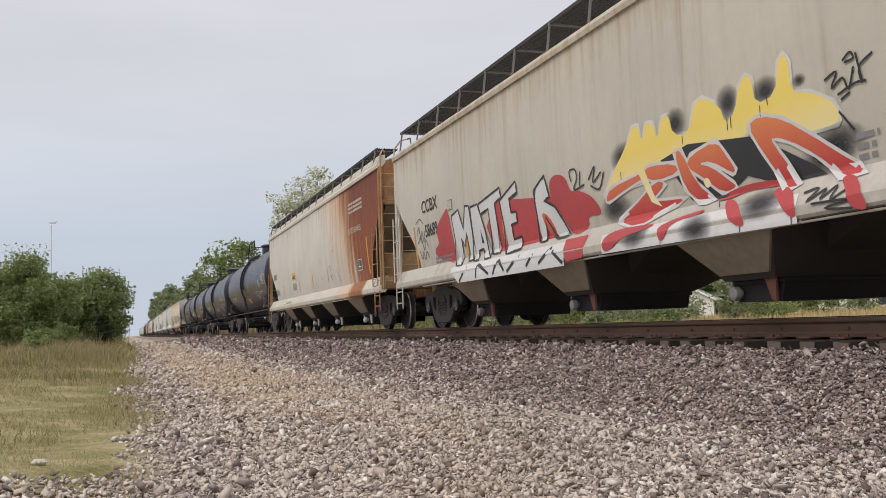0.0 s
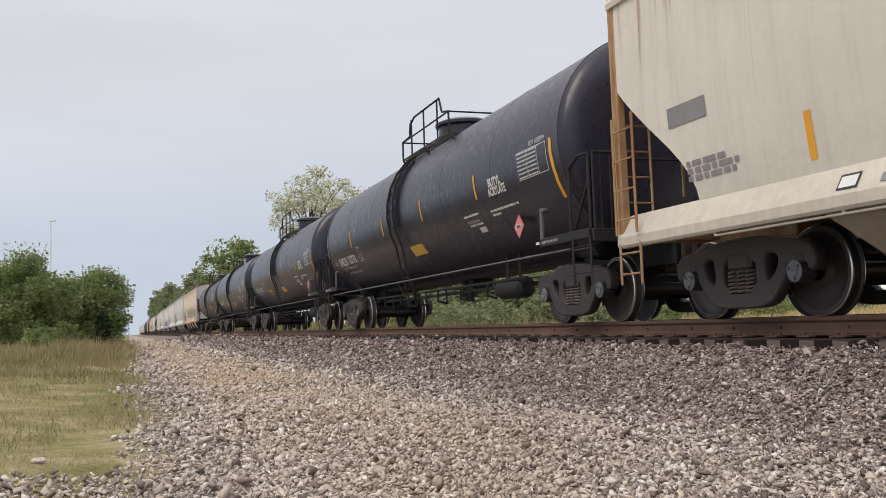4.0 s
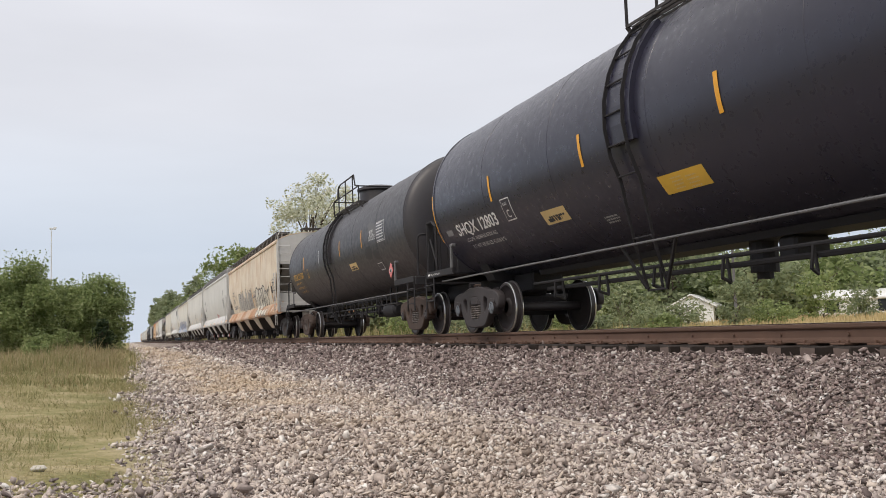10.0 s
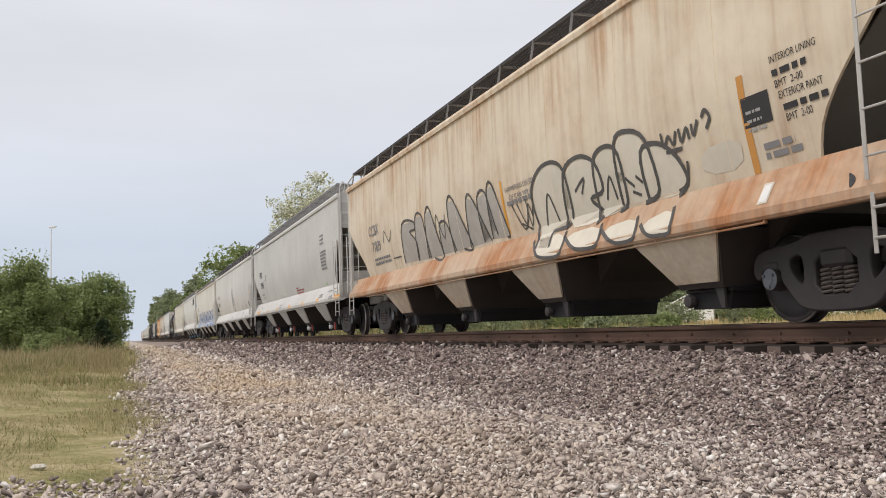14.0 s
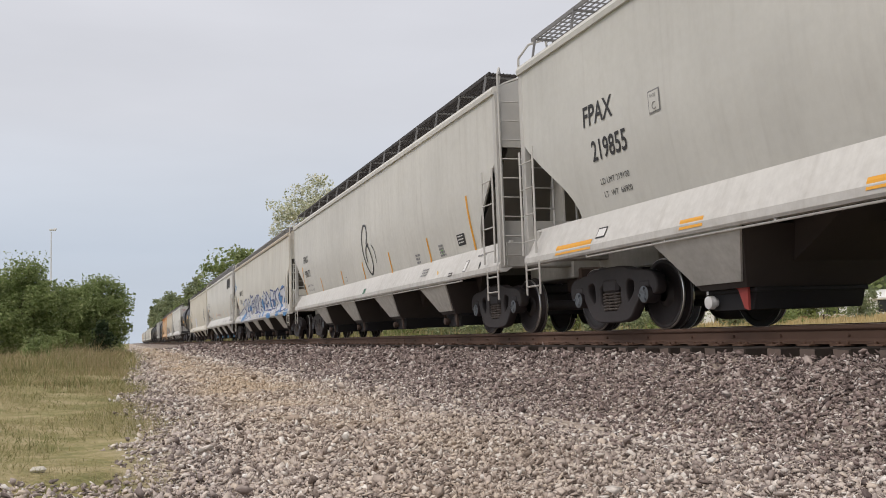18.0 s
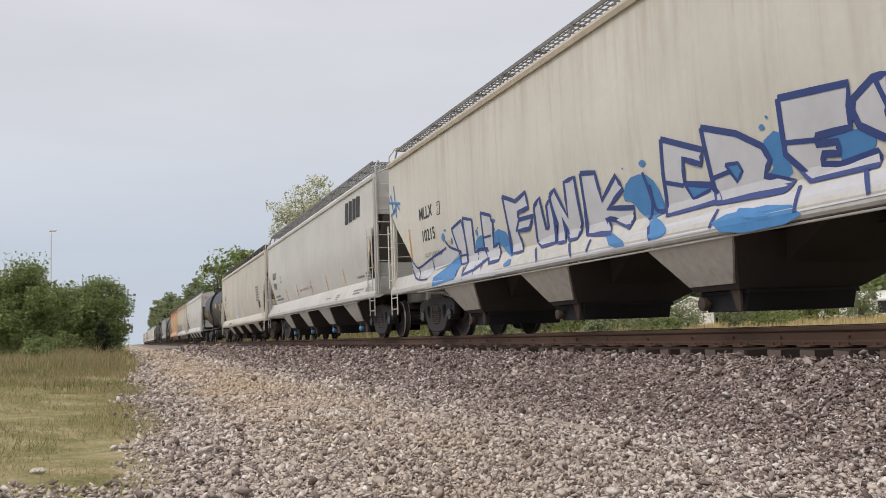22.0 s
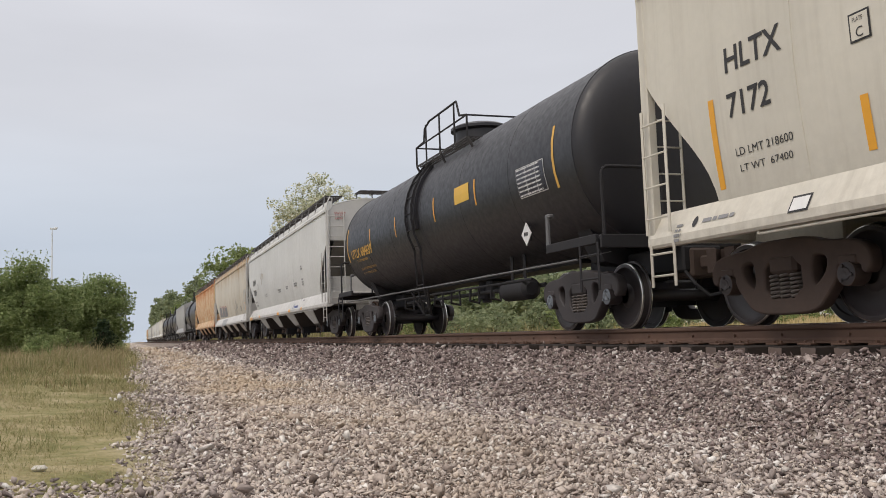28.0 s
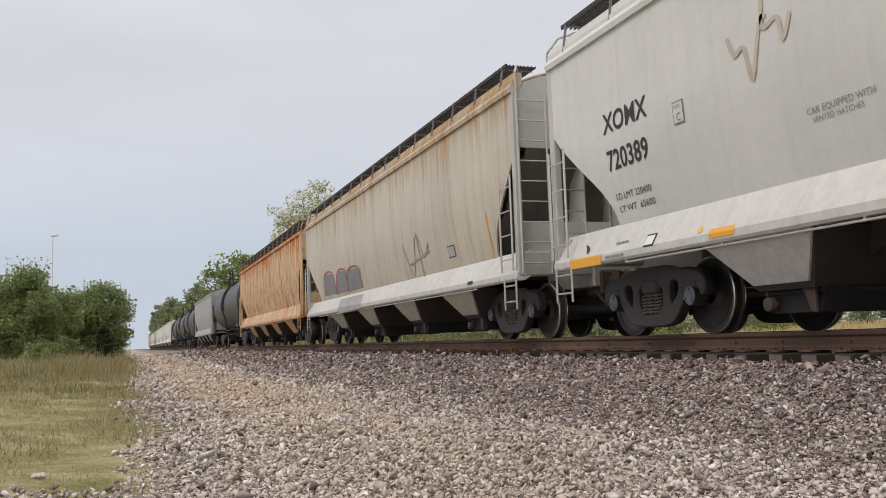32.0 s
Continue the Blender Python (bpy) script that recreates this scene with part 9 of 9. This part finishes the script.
bars(xo, XO, -3.37, 1.99, 0.75, 2, M_GREYINK, 0.052, 1.7)
bars(xo, XO, -1.50, 1.98, 0.59, 2, M_GREYINK, 0.041, 1.7)
bars(xo, XO, 0.42, 1.96, 0.70, 2, M_GREYINK, 0.048, 1.7)
bars(xo, XO, -5.03, 2.50, 0.37, 2, M_GREYINK, 0.053, 1.7)
bars(xo, XO, -5.01, 2.04, 0.34, 3, M_GREYINK, 0.053, 1.7)
rect(xo, XO, -5.16, 0.99, 0.22, 0.09, M_YELLOW, "reflector", 0.007)
rect(xo, XO, -2.53, 0.98, 0.45, 0.11, M_YELLOW, "reflector", 0.007)
rect(xo, XO, 0.24, 0.95, 0.49, 0.11, M_YELLOW, "reflector", 0.007)
bars(xo, XO, -4.87, 1.30, 0.34, 1, M_GREYINK, 0.057, 1.7)
bars(xo, XO, -4.31, 1.46, 0.22, 3, M_GREYINK, 0.031, 1.7)
bars(xo, XO, -3.40, 2.13, 0.09, 2, M_GREYINK, 0.034, 1.7)
stroke(tan, TN, [(-2.7, 2.17), (-3.16, 1.43), (-3.71, 2.3), (-4.05, 1.78), (-4.48, 2.03)], 0.045, M_G_GREY, "graffiti", 0.012)
stroke(tan, TN, [(-2.99, 1.69), (-4.46, 1.86)], 0.045, M_G_GREY, "graffiti", 0.012)
stroke(tan, TN, [(-3.72, 2.34), (-3.86, 1.37)], 0.045, M_G_GREY, "graffiti", 0.012)
patch_on(tan, TN, [(6.39, 1.52), (5.92, 2.16), (4.73, 2.12), (4.68, 1.51)], M_GREYINK, "graffiti", 0.006, turns=0)
stroke(tan, TN, [(6.39, 1.52), (5.92, 2.16), (4.73, 2.12), (4.68, 1.51)], 0.04, M_REDINK, "graffiti", 0.012)
patch_on(tan, TN, [(4.69, 1.48), (4.09, 2.12), (3.05, 2.06), (3.15, 1.5)], M_GREYINK, "graffiti", 0.006, turns=0)
stroke(tan, TN, [(4.69, 1.48), (4.09, 2.12), (3.05, 2.06), (3.15, 1.5)], 0.04, M_REDINK, "graffiti", 0.012)
patch_on(tan, TN, [(3.16, 1.46), (2.76, 2.07), (1.54, 2.03), (1.52, 1.48)], M_GREYINK, "graffiti", 0.006, turns=0)
stroke(tan, TN, [(3.16, 1.46), (2.76, 2.07), (1.54, 2.03), (1.52, 1.48)], 0.04, M_REDINK, "graffiti", 0.012)
framed(tan, TN, -5.54, 1.60, 0.40, 0.23, M_BLACK, M_WHITE_DIM, "stencil_box", 0.02)
strip(tan, TN, -7.72, 1.39, 2.18, M_YELLOW, 0.06)
rect(tan, TN, -6.92, 0.99, 0.26, 0.06, M_BLACK, "data_box", 0.007)
patch_on(tan, TN, [(3.64, 0.87), (0.9, 0.92), (1.3, 1.31), (4.1, 1.31)], M_G_GREY, "graffiti", 0.006, turns=0)

# ---- plants and the land round the track ----
GREENS = [(0.0, (0.15, 0.20, 0.075)), (0.4, (0.22, 0.28, 0.11)), (0.75, (0.29, 0.345, 0.15)), (1.0, (0.40, 0.44, 0.22))]
M_LEAF = island_mat("green_leaves", GREENS, 0.6, translucent=0.5, dust=(0.16, 0.20, 0.08))
M_DARKLEAF = island_mat("dark_evergreen_leaves", [(0.0, (0.018, 0.035, 0.016)), (0.6, (0.035, 0.06, 0.025)), (1.0, (0.06, 0.085, 0.035))], 0.6, translucent=0.2, dust=(0.03, 0.045, 0.02))
# Greyer leaf greens with distance haze put into the colour
M_FARLEAF = island_mat("haze_tinted_leaves", [(0.0, (0.15, 0.19, 0.10)), (0.5, (0.23, 0.275, 0.15)), (1.0, (0.34, 0.37, 0.22))], 0.7, translucent=0.4, dust=(0.20, 0.23, 0.155))
M_BLOSSOM = island_mat("pale_budding_leaves", [(0.0, (0.24, 0.27, 0.13)), (0.35, (0.42, 0.44, 0.28)), (0.7, (0.66, 0.67, 0.55)), (1.0, (0.82, 0.82, 0.74))], 0.7, translucent=0.3, dust=(0.66, 0.66, 0.56))
M_BARK = flat_mat("grey_brown_bark", (0.11, 0.085, 0.065), 0.95, 0.6, 7, bumpy=0.8)
M_GRASS = island_mat("verge_grass", [(0.0, (0.14, 0.15, 0.06)), (0.3, (0.21, 0.21, 0.088)), (0.55, (0.28, 0.26, 0.125)), (0.78, (0.38, 0.325, 0.18)), (1.0, (0.52, 0.45, 0.30))], 0.8, translucent=0.4, dust=(0.23, 0.215, 0.095), patches=((0.125, 0.165, 0.05), (0.42, 0.355, 0.215)))
M_WEED = island_mat("dark_weeds", [(0.0, (0.10, 0.125, 0.04)), (0.5, (0.17, 0.19, 0.07)), (0.8, (0.24, 0.19, 0.10)), (1.0, (0.34, 0.26, 0.15))], 0.8, translucent=0.3, dust=(0.11, 0.13, 0.05))
M_STRAW = island_mat("dry_straw_grass", [(0.0, (0.34, 0.275, 0.145)), (0.4, (0.46, 0.365, 0.20)), (0.8, (0.55, 0.44, 0.255)), (1.0, (0.62, 0.52, 0.33))], 0.85, translucent=0.3, dust=(0.44, 0.37, 0.19))
M_SEED = island_mat("brown_seed_heads", [(0.0, (0.22, 0.19, 0.09)), (0.35, (0.31, 0.26, 0.14)), (0.7, (0.38, 0.295, 0.18)), (1.0, (0.50, 0.40, 0.27))], 0.9, translucent=0.3, dust=(0.20, 0.20, 0.085), patches=((0.13, 0.15, 0.055), (0.33, 0.265, 0.165)))


def leaf_cards(P, size, rng, up=0.3):
    """Bent little leaves (two triangles each) at the points P."""
    n = len(P)
    a = rng.normal(size=(n, 3))
    a[:, 2] *= 1 - up
    a /= np.linalg.norm(a, axis=1, keepdims=True)
    b = rng.normal(size=(n, 3))
    b -= a * (a * b).sum(1, keepdims=True)
    b /= np.linalg.norm(b, axis=1, keepdims=True)
    c = np.cross(a, b)
    s = (size * np.exp(rng.normal(0, 0.3, n)))[:, None]
    V = np.stack([P - a * s * 0.6, P + b * s * 0.33 + c * s * 0.08, P + a * s * 0.6, P - b * s * 0.33 + c * s * 0.08], 1).reshape(-1, 3)
    k = 4 * np.arange(n)[:, None]
    F = np.concatenate([k + [0, 1, 2], k + [0, 2, 3]], 1).reshape(-1, 3)
    return V, F


def tree(name, x, y, h, r, label, leaf_mat, leaves=6000, leaf=0.12, seed=1, base=0.18, clumps=70, spread=0.30, trunk=0.11, shape=1.0, z0=None, limbs=14, cat="tree"):
    rng = np.random.default_rng(seed)
    z0 = float(ground_z(x, y)) if z0 is None else z0
    t = thing(name, (x, y, z0), label, cat)
    g = Geo()
    pts = [Vector((0, 0, -0.1))]
    for k in range(1, 7):
        pts.append(Vector((rng.normal() * r * 0.05 * k, rng.normal() * r * 0.05 * k, h * 0.8 * k / 6)))
    for k in range(6):
        g.rod(pts[k], pts[k + 1], trunk * (1 - k / 7), 8, trunk * (1 - (k + 1) / 7))
    part("trunk", g, M_BARK, t)
    C = []
    while len(C) < clumps:
        p = rng.uniform(-1, 1, 3)
        d = np.linalg.norm(p)
        if d > 1 or (d < 0.45 and rng.uniform() < 0.6):
            continue
        zz = base + (1 - base) * (p[2] + 1) / 2
        wd = (1 - abs(p[2]) ** 2 * 0.35) * (1.0 + 0.16 * math.sin(5 * math.atan2(p[1], p[0]) + seed)) * shape ** (p[2] + 1)
        C.append((p[0] * r * wd, p[1] * r * wd, zz * h))
    C = np.array(C)
    for k in range(limbs):
        q = Vector(C[k * len(C) // limbs])
        s0 = pts[0].lerp(pts[-1], min(0.9, max(0.15, q.z / h - 0.18)))
        mid = s0.lerp(q, 0.5) + Vector((0, 0, 0.04 * h))
        lg = Geo().rod(s0, mid, trunk * 0.4, 6, trunk * 0.25).rod(mid, q, trunk * 0.25, 6, trunk * 0.06)
        part("limb", lg, M_BARK, t)
    idx = rng.integers(0, len(C), leaves)
    sp = r * spread * np.exp(rng.normal(0, 0.25, len(C)))[idx][:, None]
    P = C[idx] + np.clip(rng.normal(size=(leaves, 3)), -1.5, 1.5) * sp * [1, 1, 0.7] * 0.62
    P = P[P[:, 2] > 0.12]
    V, F = leaf_cards(P, leaf, rng)
    me = big_mesh("crown", V, F, leaf_mat)
    tagged(part("crown", me, leaf_mat, t), kind="")
    return t


def blades(name, x, y, hgt, wid, mat, label, seed, lean=0.35, z=None):
    rng = np.random.default_rng(seed)
    n = len(x)
    zz = ground_z(x, y) - 0.02 if z is None else z
    a = rng.uniform(0, 2 * np.pi, n)
    d = np.stack([np.cos(a), np.sin(a), np.zeros(n)], -1)
    s = np.stack([-np.sin(a), np.cos(a), np.zeros(n)], -1)
    base = np.stack([x, y, zz], -1)
    h, w = hgt[:, None], wid[:, None]
    ln = (rng.uniform(0.1, 1.0, n) * lean)[:, None]
    mid = base + d * h * ln * 0.3 + [0, 0, 1] * h * 0.55
    tip = base + d * h * ln + [0, 0, 1] * h
    V = np.stack([base - s * w, base + s * w, mid - s * w * 0.7, mid + s * w * 0.7, tip], 1).reshape(-1, 3)
    k = 5 * np.arange(n)[:, None]
    F = np.concatenate([k + [0, 1, 3], k + [0, 3, 2], k + [2, 3, 4]], 1).reshape(-1, 3)
    return tagged(new(name, big_mesh(name, V, F, mat)), label, "grass", kind="stuff")


def lattice(x, y, cell, seed):
    """Smooth random field from 0 to 1."""
    grid = np.random.default_rng(seed).uniform(size=(256, 256))
    a, b = x / cell + 128, y / cell
    i, j = np.floor(a).astype(int), np.floor(b).astype(int)
    u, v = a - i, b - j
    u, v = u * u * (3 - 2 * u), v * v * (3 - 2 * v)
    i, j = i % 255, j % 255
    return (grid[i, j] * (1 - u) + grid[i + 1, j] * u) * (1 - v) + (grid[i, j + 1] * (1 - u) + grid[i + 1, j + 1] * u) * v


def verge_grass():
    rng = np.random.default_rng(11)
    xs, ys, hs, ws = [], [], [], []
    for y0, y1, x0, dens, hh, ww in ((3.4, 7, -4, 1900, 0.026, 0.0018), (7, 14, -7, 1300, 0.040, 0.0028), (14, 26, -12, 620, 0.075, 0.0052), (26, 60, -32, 70, 0.22, 0.014)):
        n = int((0.7 - x0) * (y1 - y0) * dens)
        x, y = rng.uniform(x0, 0.7, n), rng.uniform(y0, y1, n)
        edge = 0.20 + 0.10 * np.sin(y * 0.9) + 0.08 * np.sin(y * 2.3 + 1) + 0.06 * np.sin(y * 5.1) + 0.16 * rng.normal(size=n)
        tuft = np.clip(0.55 * lattice(x, y, 0.22 + 0.012 * y, 1) + 0.45 * lattice(x, y, 0.9, 2) * 1.6 - 0.15, 0, 1)
        thin = np.clip(0.05 + 0.35 * smooth01(5.5, 12, y) + 0.9 * tuft ** 1.5, 0, 1)
        k = (x < edge) & (rng.uniform(size=n) < thin)
        x, y, tuft = x[k], y[k], tuft[k]
        rise = 0.45 + 1.6 * tuft ** 1.4
        xs.append(x), ys.append(y), hs.append(hh * rise * np.exp(rng.normal(0, 0.35, len(x)))), ws.append(np.full(len(x), ww))
    blades("verge_grass", np.concatenate(xs), np.concatenate(ys), np.concatenate(hs), np.concatenate(ws), M_GRASS, "patchy green and straw grass on the verge", 12, 2.2)
    # scattered weedy tufts
    cx, cy = rng.uniform(-5, -0.3, 22), rng.uniform(8, 26, 22)
    pick = rng.integers(0, 22, 1900)
    x = cx[pick] + rng.normal(size=1900) * 0.13 * (1 + cy[pick] / 20)
    y = cy[pick] + rng.normal(size=1900) * 0.13 * (1 + cy[pick] / 20)
    blades("weed_tufts", x, y, (0.045 + 0.006 * y) * np.exp(rng.normal(0, 0.35, 1900)), 0.0016 + 0.0002 * y, M_WEED, "dark green and brown weed tufts in the verge", 13, 1.2)
    # a taller stand of seeding grass further on
    n = 22000
    y = 12 + 36 * rng.uniform(size=n) ** 0.8
    x = -0.25 - np.abs(rng.normal(0, 2.6, n)) + 0.25 * np.sin(y * 0.7)
    clump = lattice(x, y, 1.1, 5)
    k = rng.uniform(size=n) < np.clip(0.10 + 0.9 * smooth01(14, 27, y), 0, 1) * np.clip(2.2 * clump - 0.45, 0.05, 1)
    x, y, clump = x[k], y[k], clump[k]
    blades("tall_grass", x, y, (0.10 + 0.40 * clump * smooth01(14, 32, y)) * np.exp(rng.normal(0, 0.3, len(x))), 0.003 + 0.00018 * y, M_SEED, "tall brown seeding grass beside the gravel", 14, 0.6)
    n = 9000
    x, y = rng.uniform(-14, -1, n), rng.uniform(22, 42, n)
    blades("meadow_grass", x, y, 0.32 * np.exp(rng.normal(0, 0.25, n)), np.full(n, 0.011), M_GRASS, "long green meadow grass below the trees", 15, 0.3)
    # dry field beyond the track
    n = 52000
    x = 10.6 + 52 * rng.uniform(size=n) ** 1.25
    y = rng.uniform(2, 130, n)
    k = (y > x * 0.55 - 6)
    x, y = x[k], y[k]
    d = np.hypot(x, y)
    blades("field_grass", x, y, (0.36 + 0.14 * rng.uniform(size=len(x))) * np.exp(rng.normal(0, 0.15, len(x))), 0.006 + 0.00042 * d, M_STRAW, "dry golden grass in the field beyond the track", 16, 0.3)
    n = 17000
    x, y = 11.0 + 14 * rng.uniform(size=n) ** 1.4, 34 + 390 * rng.uniform(size=n) ** 1.5
    blades("trackside_weeds", x, y, (0.6 + 0.9 * smooth01(40, 75, y)) * np.exp(rng.normal(0, 0.25, n)), 0.014 + 0.0004 * y, M_GRASS, "rank green weeds along the far side of the track", 17, 0.35)


verge_grass()

# trees beside the verge
tree("deciduous_tree", -4.0, 41.6, 4.15, 1.75, "leafy green tree with a ragged crown by the verge", M_LEAF, 24000, 0.095, 21, 0.06, 90)
tree("deciduous_tree", -6.6, 43.5, 3.2, 1.7, "bushy green tree at the edge of a field", M_LEAF, 16000, 0.095, 22, 0.05, 70)
tree("deciduous_tree", -5.2, 47.0, 3.8, 1.6, "green tree among others by the verge", M_LEAF, 14000, 0.1, 23, 0.06, 60)
tree("deciduous_tree", -1.35, 48.0, 3.9, 1.6, "dense green tree beside the gravel", M_LEAF, 24000, 0.095, 24, 0.04, 90)
tree("deciduous_tree", -2.9, 48.5, 3.5, 1.4, "low green tree in a small thicket", M_LEAF, 12000, 0.095, 25, 0.04, 60)
tree("evergreen_shrub", -1.1, 44.0, 1.75, 0.62, "dark pointed evergreen shrub", M_DARKLEAF, 3500, 0.09, 26, 0.02, 50, shape=0.55, cat="shrub")
for sx_, sy_, sh_, sr_, sd_ in ((-3.3, 38.0, 1.15, 0.6, 27), (-2.4, 39.5, 1.35, 0.5, 28), (-2.9, 33.0, 0.8, 0.5, 29), (-7.5, 36, 1.2, 0.9, 30), (-0.75, 52.0, 1.6, 0.6, 31)):
    tree("shrub", sx_, sy_, sh_, sr_, "light green weedy shrub in long grass", M_LEAF, 1500, 0.08, sd_, 0.0, 26, trunk=0.02, limbs=5, cat="shrub")
# trees behind the train
tree("budding_tree", 14.2, 70.5, 13.7, 3.2, "tall tree with sparse pale budding leaves", M_BLOSSOM, 9500, 0.17, 41, 0.42, 120, 0.20, 0.18, 1.1, limbs=46)
tree("deciduous_tree", 18.0, 165.0, 18.3, 5.0, "tall green tree behind the railway line", M_LEAF, 5000, 0.5, 42, 0.25, 60)
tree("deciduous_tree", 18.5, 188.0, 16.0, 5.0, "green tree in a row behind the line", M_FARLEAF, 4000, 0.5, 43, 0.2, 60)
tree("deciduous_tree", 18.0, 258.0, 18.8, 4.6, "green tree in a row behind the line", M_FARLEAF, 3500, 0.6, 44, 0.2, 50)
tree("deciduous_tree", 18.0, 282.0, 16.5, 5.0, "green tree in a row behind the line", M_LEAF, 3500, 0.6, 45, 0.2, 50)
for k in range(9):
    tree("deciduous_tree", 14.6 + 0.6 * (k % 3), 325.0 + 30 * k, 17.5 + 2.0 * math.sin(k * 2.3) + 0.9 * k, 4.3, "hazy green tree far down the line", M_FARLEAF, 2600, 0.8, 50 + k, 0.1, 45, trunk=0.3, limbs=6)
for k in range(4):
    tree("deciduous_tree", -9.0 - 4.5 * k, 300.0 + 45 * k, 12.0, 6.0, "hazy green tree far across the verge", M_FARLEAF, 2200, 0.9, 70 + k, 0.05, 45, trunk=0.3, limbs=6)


def at_view(u, depth):
    """Place on the plan along a direction from the camera: u in half-widths of view, depth ahead."""
    a = radians(19.02)
    lat = u * depth * math.tan(radians(52.27 / 2))
    return depth * math.sin(a) + lat * math.cos(a), depth * math.cos(a) - lat * math.sin(a)


# wooded edge of the field beyond the track
wood_rng = random.Random(8)
k = 0
for u in [i * 0.052 - 0.16 for i in range(24)]:
    for depth, hh in ((82, 5.6), (112, 9.0)):
        x_, y_ = at_view(u + wood_rng.uniform(-0.02, 0.02), depth + wood_rng.uniform(-7, 7))
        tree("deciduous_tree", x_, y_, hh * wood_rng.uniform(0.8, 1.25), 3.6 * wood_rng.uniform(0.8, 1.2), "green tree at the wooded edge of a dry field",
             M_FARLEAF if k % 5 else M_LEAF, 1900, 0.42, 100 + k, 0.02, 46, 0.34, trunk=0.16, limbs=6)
        k += 1
for i, (u, depth, hh, rr) in enumerate(((0.30, 58, 2.5, 2.0), (0.42, 56, 3.3, 2.3), (0.66, 55, 3.4, 1.3), (0.86, 60, 3.6, 1.5), (0.23, 60, 2.4, 1.4), (0.55, 62, 1.9, 1.6), (0.74, 57, 1.5, 2.0), (0.12, 55, 2.2, 1.8), (0.03, 58, 2.0, 2.0), (-0.06, 60, 2.4, 2.0), (0.95, 63, 2.6, 1.3), (0.36, 52, 1.2, 1.0), (0.5, 53, 1.0, 1.0))):
    x_, y_ = at_view(u, depth)
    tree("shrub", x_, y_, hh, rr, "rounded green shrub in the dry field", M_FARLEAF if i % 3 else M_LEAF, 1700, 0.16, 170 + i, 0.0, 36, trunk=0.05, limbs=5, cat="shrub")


M_MAST = flat_mat("pale_galvanised_mast", (0.62, 0.64, 0.66), 0.5, 0.1, 2)


def far_buildings():
    white = flat_mat("white_metal_siding", (0.74, 0.75, 0.75), 0.5, 0.2, 2)
    roofm = flat_mat("pale_metal_roof", (0.80, 0.81, 0.82), 0.4, 0.2, 2)
    glass = flat_mat("dark_window_glass", (0.03, 0.035, 0.04), 0.1, 0.1, 2)

    def shed(name, u, depth, L, W, eave, ridge, yaw, label, doors):
        x, y = at_view(u, depth)
        z = float(ground_z(x, y))
        t = thing(name, (x, y, z - 0.05), label, "building")
        t.rotation_euler = (0, 0, yaw)
        part("wall", Geo().prism([(-W / 2, 0), (W / 2, 0), (W / 2, eave), (0, ridge), (-W / 2, eave)], -L / 2, L / 2), white, t)
        g = Geo()
        for s in (-1, 1):
            g.prism([(s * (W / 2 + 0.3), eave - 0.1), (0, ridge + 0.06), (0, ridge + 0.16), (s * (W / 2 + 0.3), eave + 0.02)], -L / 2 - 0.25, L / 2 + 0.25)
        part("roof", g, roofm, t)
        for k, a in enumerate(doors):
            w = part("window", Geo().box((a, -W / 2 - 0.02, eave * 0.55), (1.0, 0.06, 1.0), 0.01), glass, t)
            part("window_frame", Geo().box((a, -W / 2 - 0.04, eave * 0.55 - 0.54), (1.15, 0.08, 0.08)).box((a, -W / 2 - 0.04, eave * 0.55 + 0.54), (1.15, 0.08, 0.08)), white, w)
    shed("long_white_building", 1.07, 74, 15.0, 4.0, 1.5, 2.05, radians(-38), "long low white building with a pale metal roof", (-6.4, -2.5, 1.5, 5.0))
    shed("small_white_house", 0.575, 78, 4.2, 3.6, 1.6, 2.5, radians(45), "small white gabled house behind shrubs", (-0.8,))
    # timber pole at the wood's edge and a lone light mast
    x, y = at_view(0.665, 70)
    z = float(ground_z(x, y))
    t = thing("utility_pole", (x, y, z - 0.1), "grey wooden utility pole with a short crossarm", "pole")
    part("post", Geo().rod((0, 0, 0), (0, 0, 6.6), 0.13, 10, 0.09), M_PIPE, t)
    part("crossarm", Geo().box((0, 0, 6.1), (1.4, 0.1, 0.12), 0.01), M_PIPE, t)
    x, y = at_view(-0.877, 150)
    t = thing("light_mast", (x, y, float(ground_z(x, y))), "slender pale metal light mast beyond the trees", "mast")
    part("post", Geo().rod((0, 0, 0), (0, 0, 19.4), 0.13, 10, 0.08), M_MAST, t)
    part("lamp_head", Geo().box((0.2, 0, 19.7), (1.0, 0.35, 0.28), 0.05).box((0.6, 0, 19.85), (0.5, 0.3, 0.2), 0.05), M_MAST, t)


far_buildings()
# a pale flat stone on the verge
stone_g = Geo().box((0, 0, 0.015), (0.085, 0.05, 0.035), 0.015)
pale = new("pale_stone", stone_g.mesh("pale_stone", flat_mat("pale_limestone", (0.60, 0.57, 0.52), 0.9, 0.35, 20)))
pale.location = (-0.48, 5.62, float(ground_z(-0.48, 5.62)))
tagged(pale, "small pale stone lying in sparse grass", "stone")

# ---- what moves: the cars roll toward and past the camera, the wheels turn ----
def motions():
    steps = [i * 2.0 for i in range(17)]
    for car in CARS:
        x, y, z = car.location
        walk(car, [(t, pose(x, y - rolled(t), z)) for t in steps])
    quick = [i * 0.1 for i in range(321)]
    slow = [0.0, 32.0]
    for car, ws, wy in WHEELSETS:
        if car.location.y > 330 or car["half"] <= 0:
            continue
        y0 = ws.location.y
        walk(ws, [(t, pose(0, y0, WHEEL_R, math.degrees(rolled(t) / WHEEL_R) % 360 + 7.0 * y0)) for t in quick])


motions()
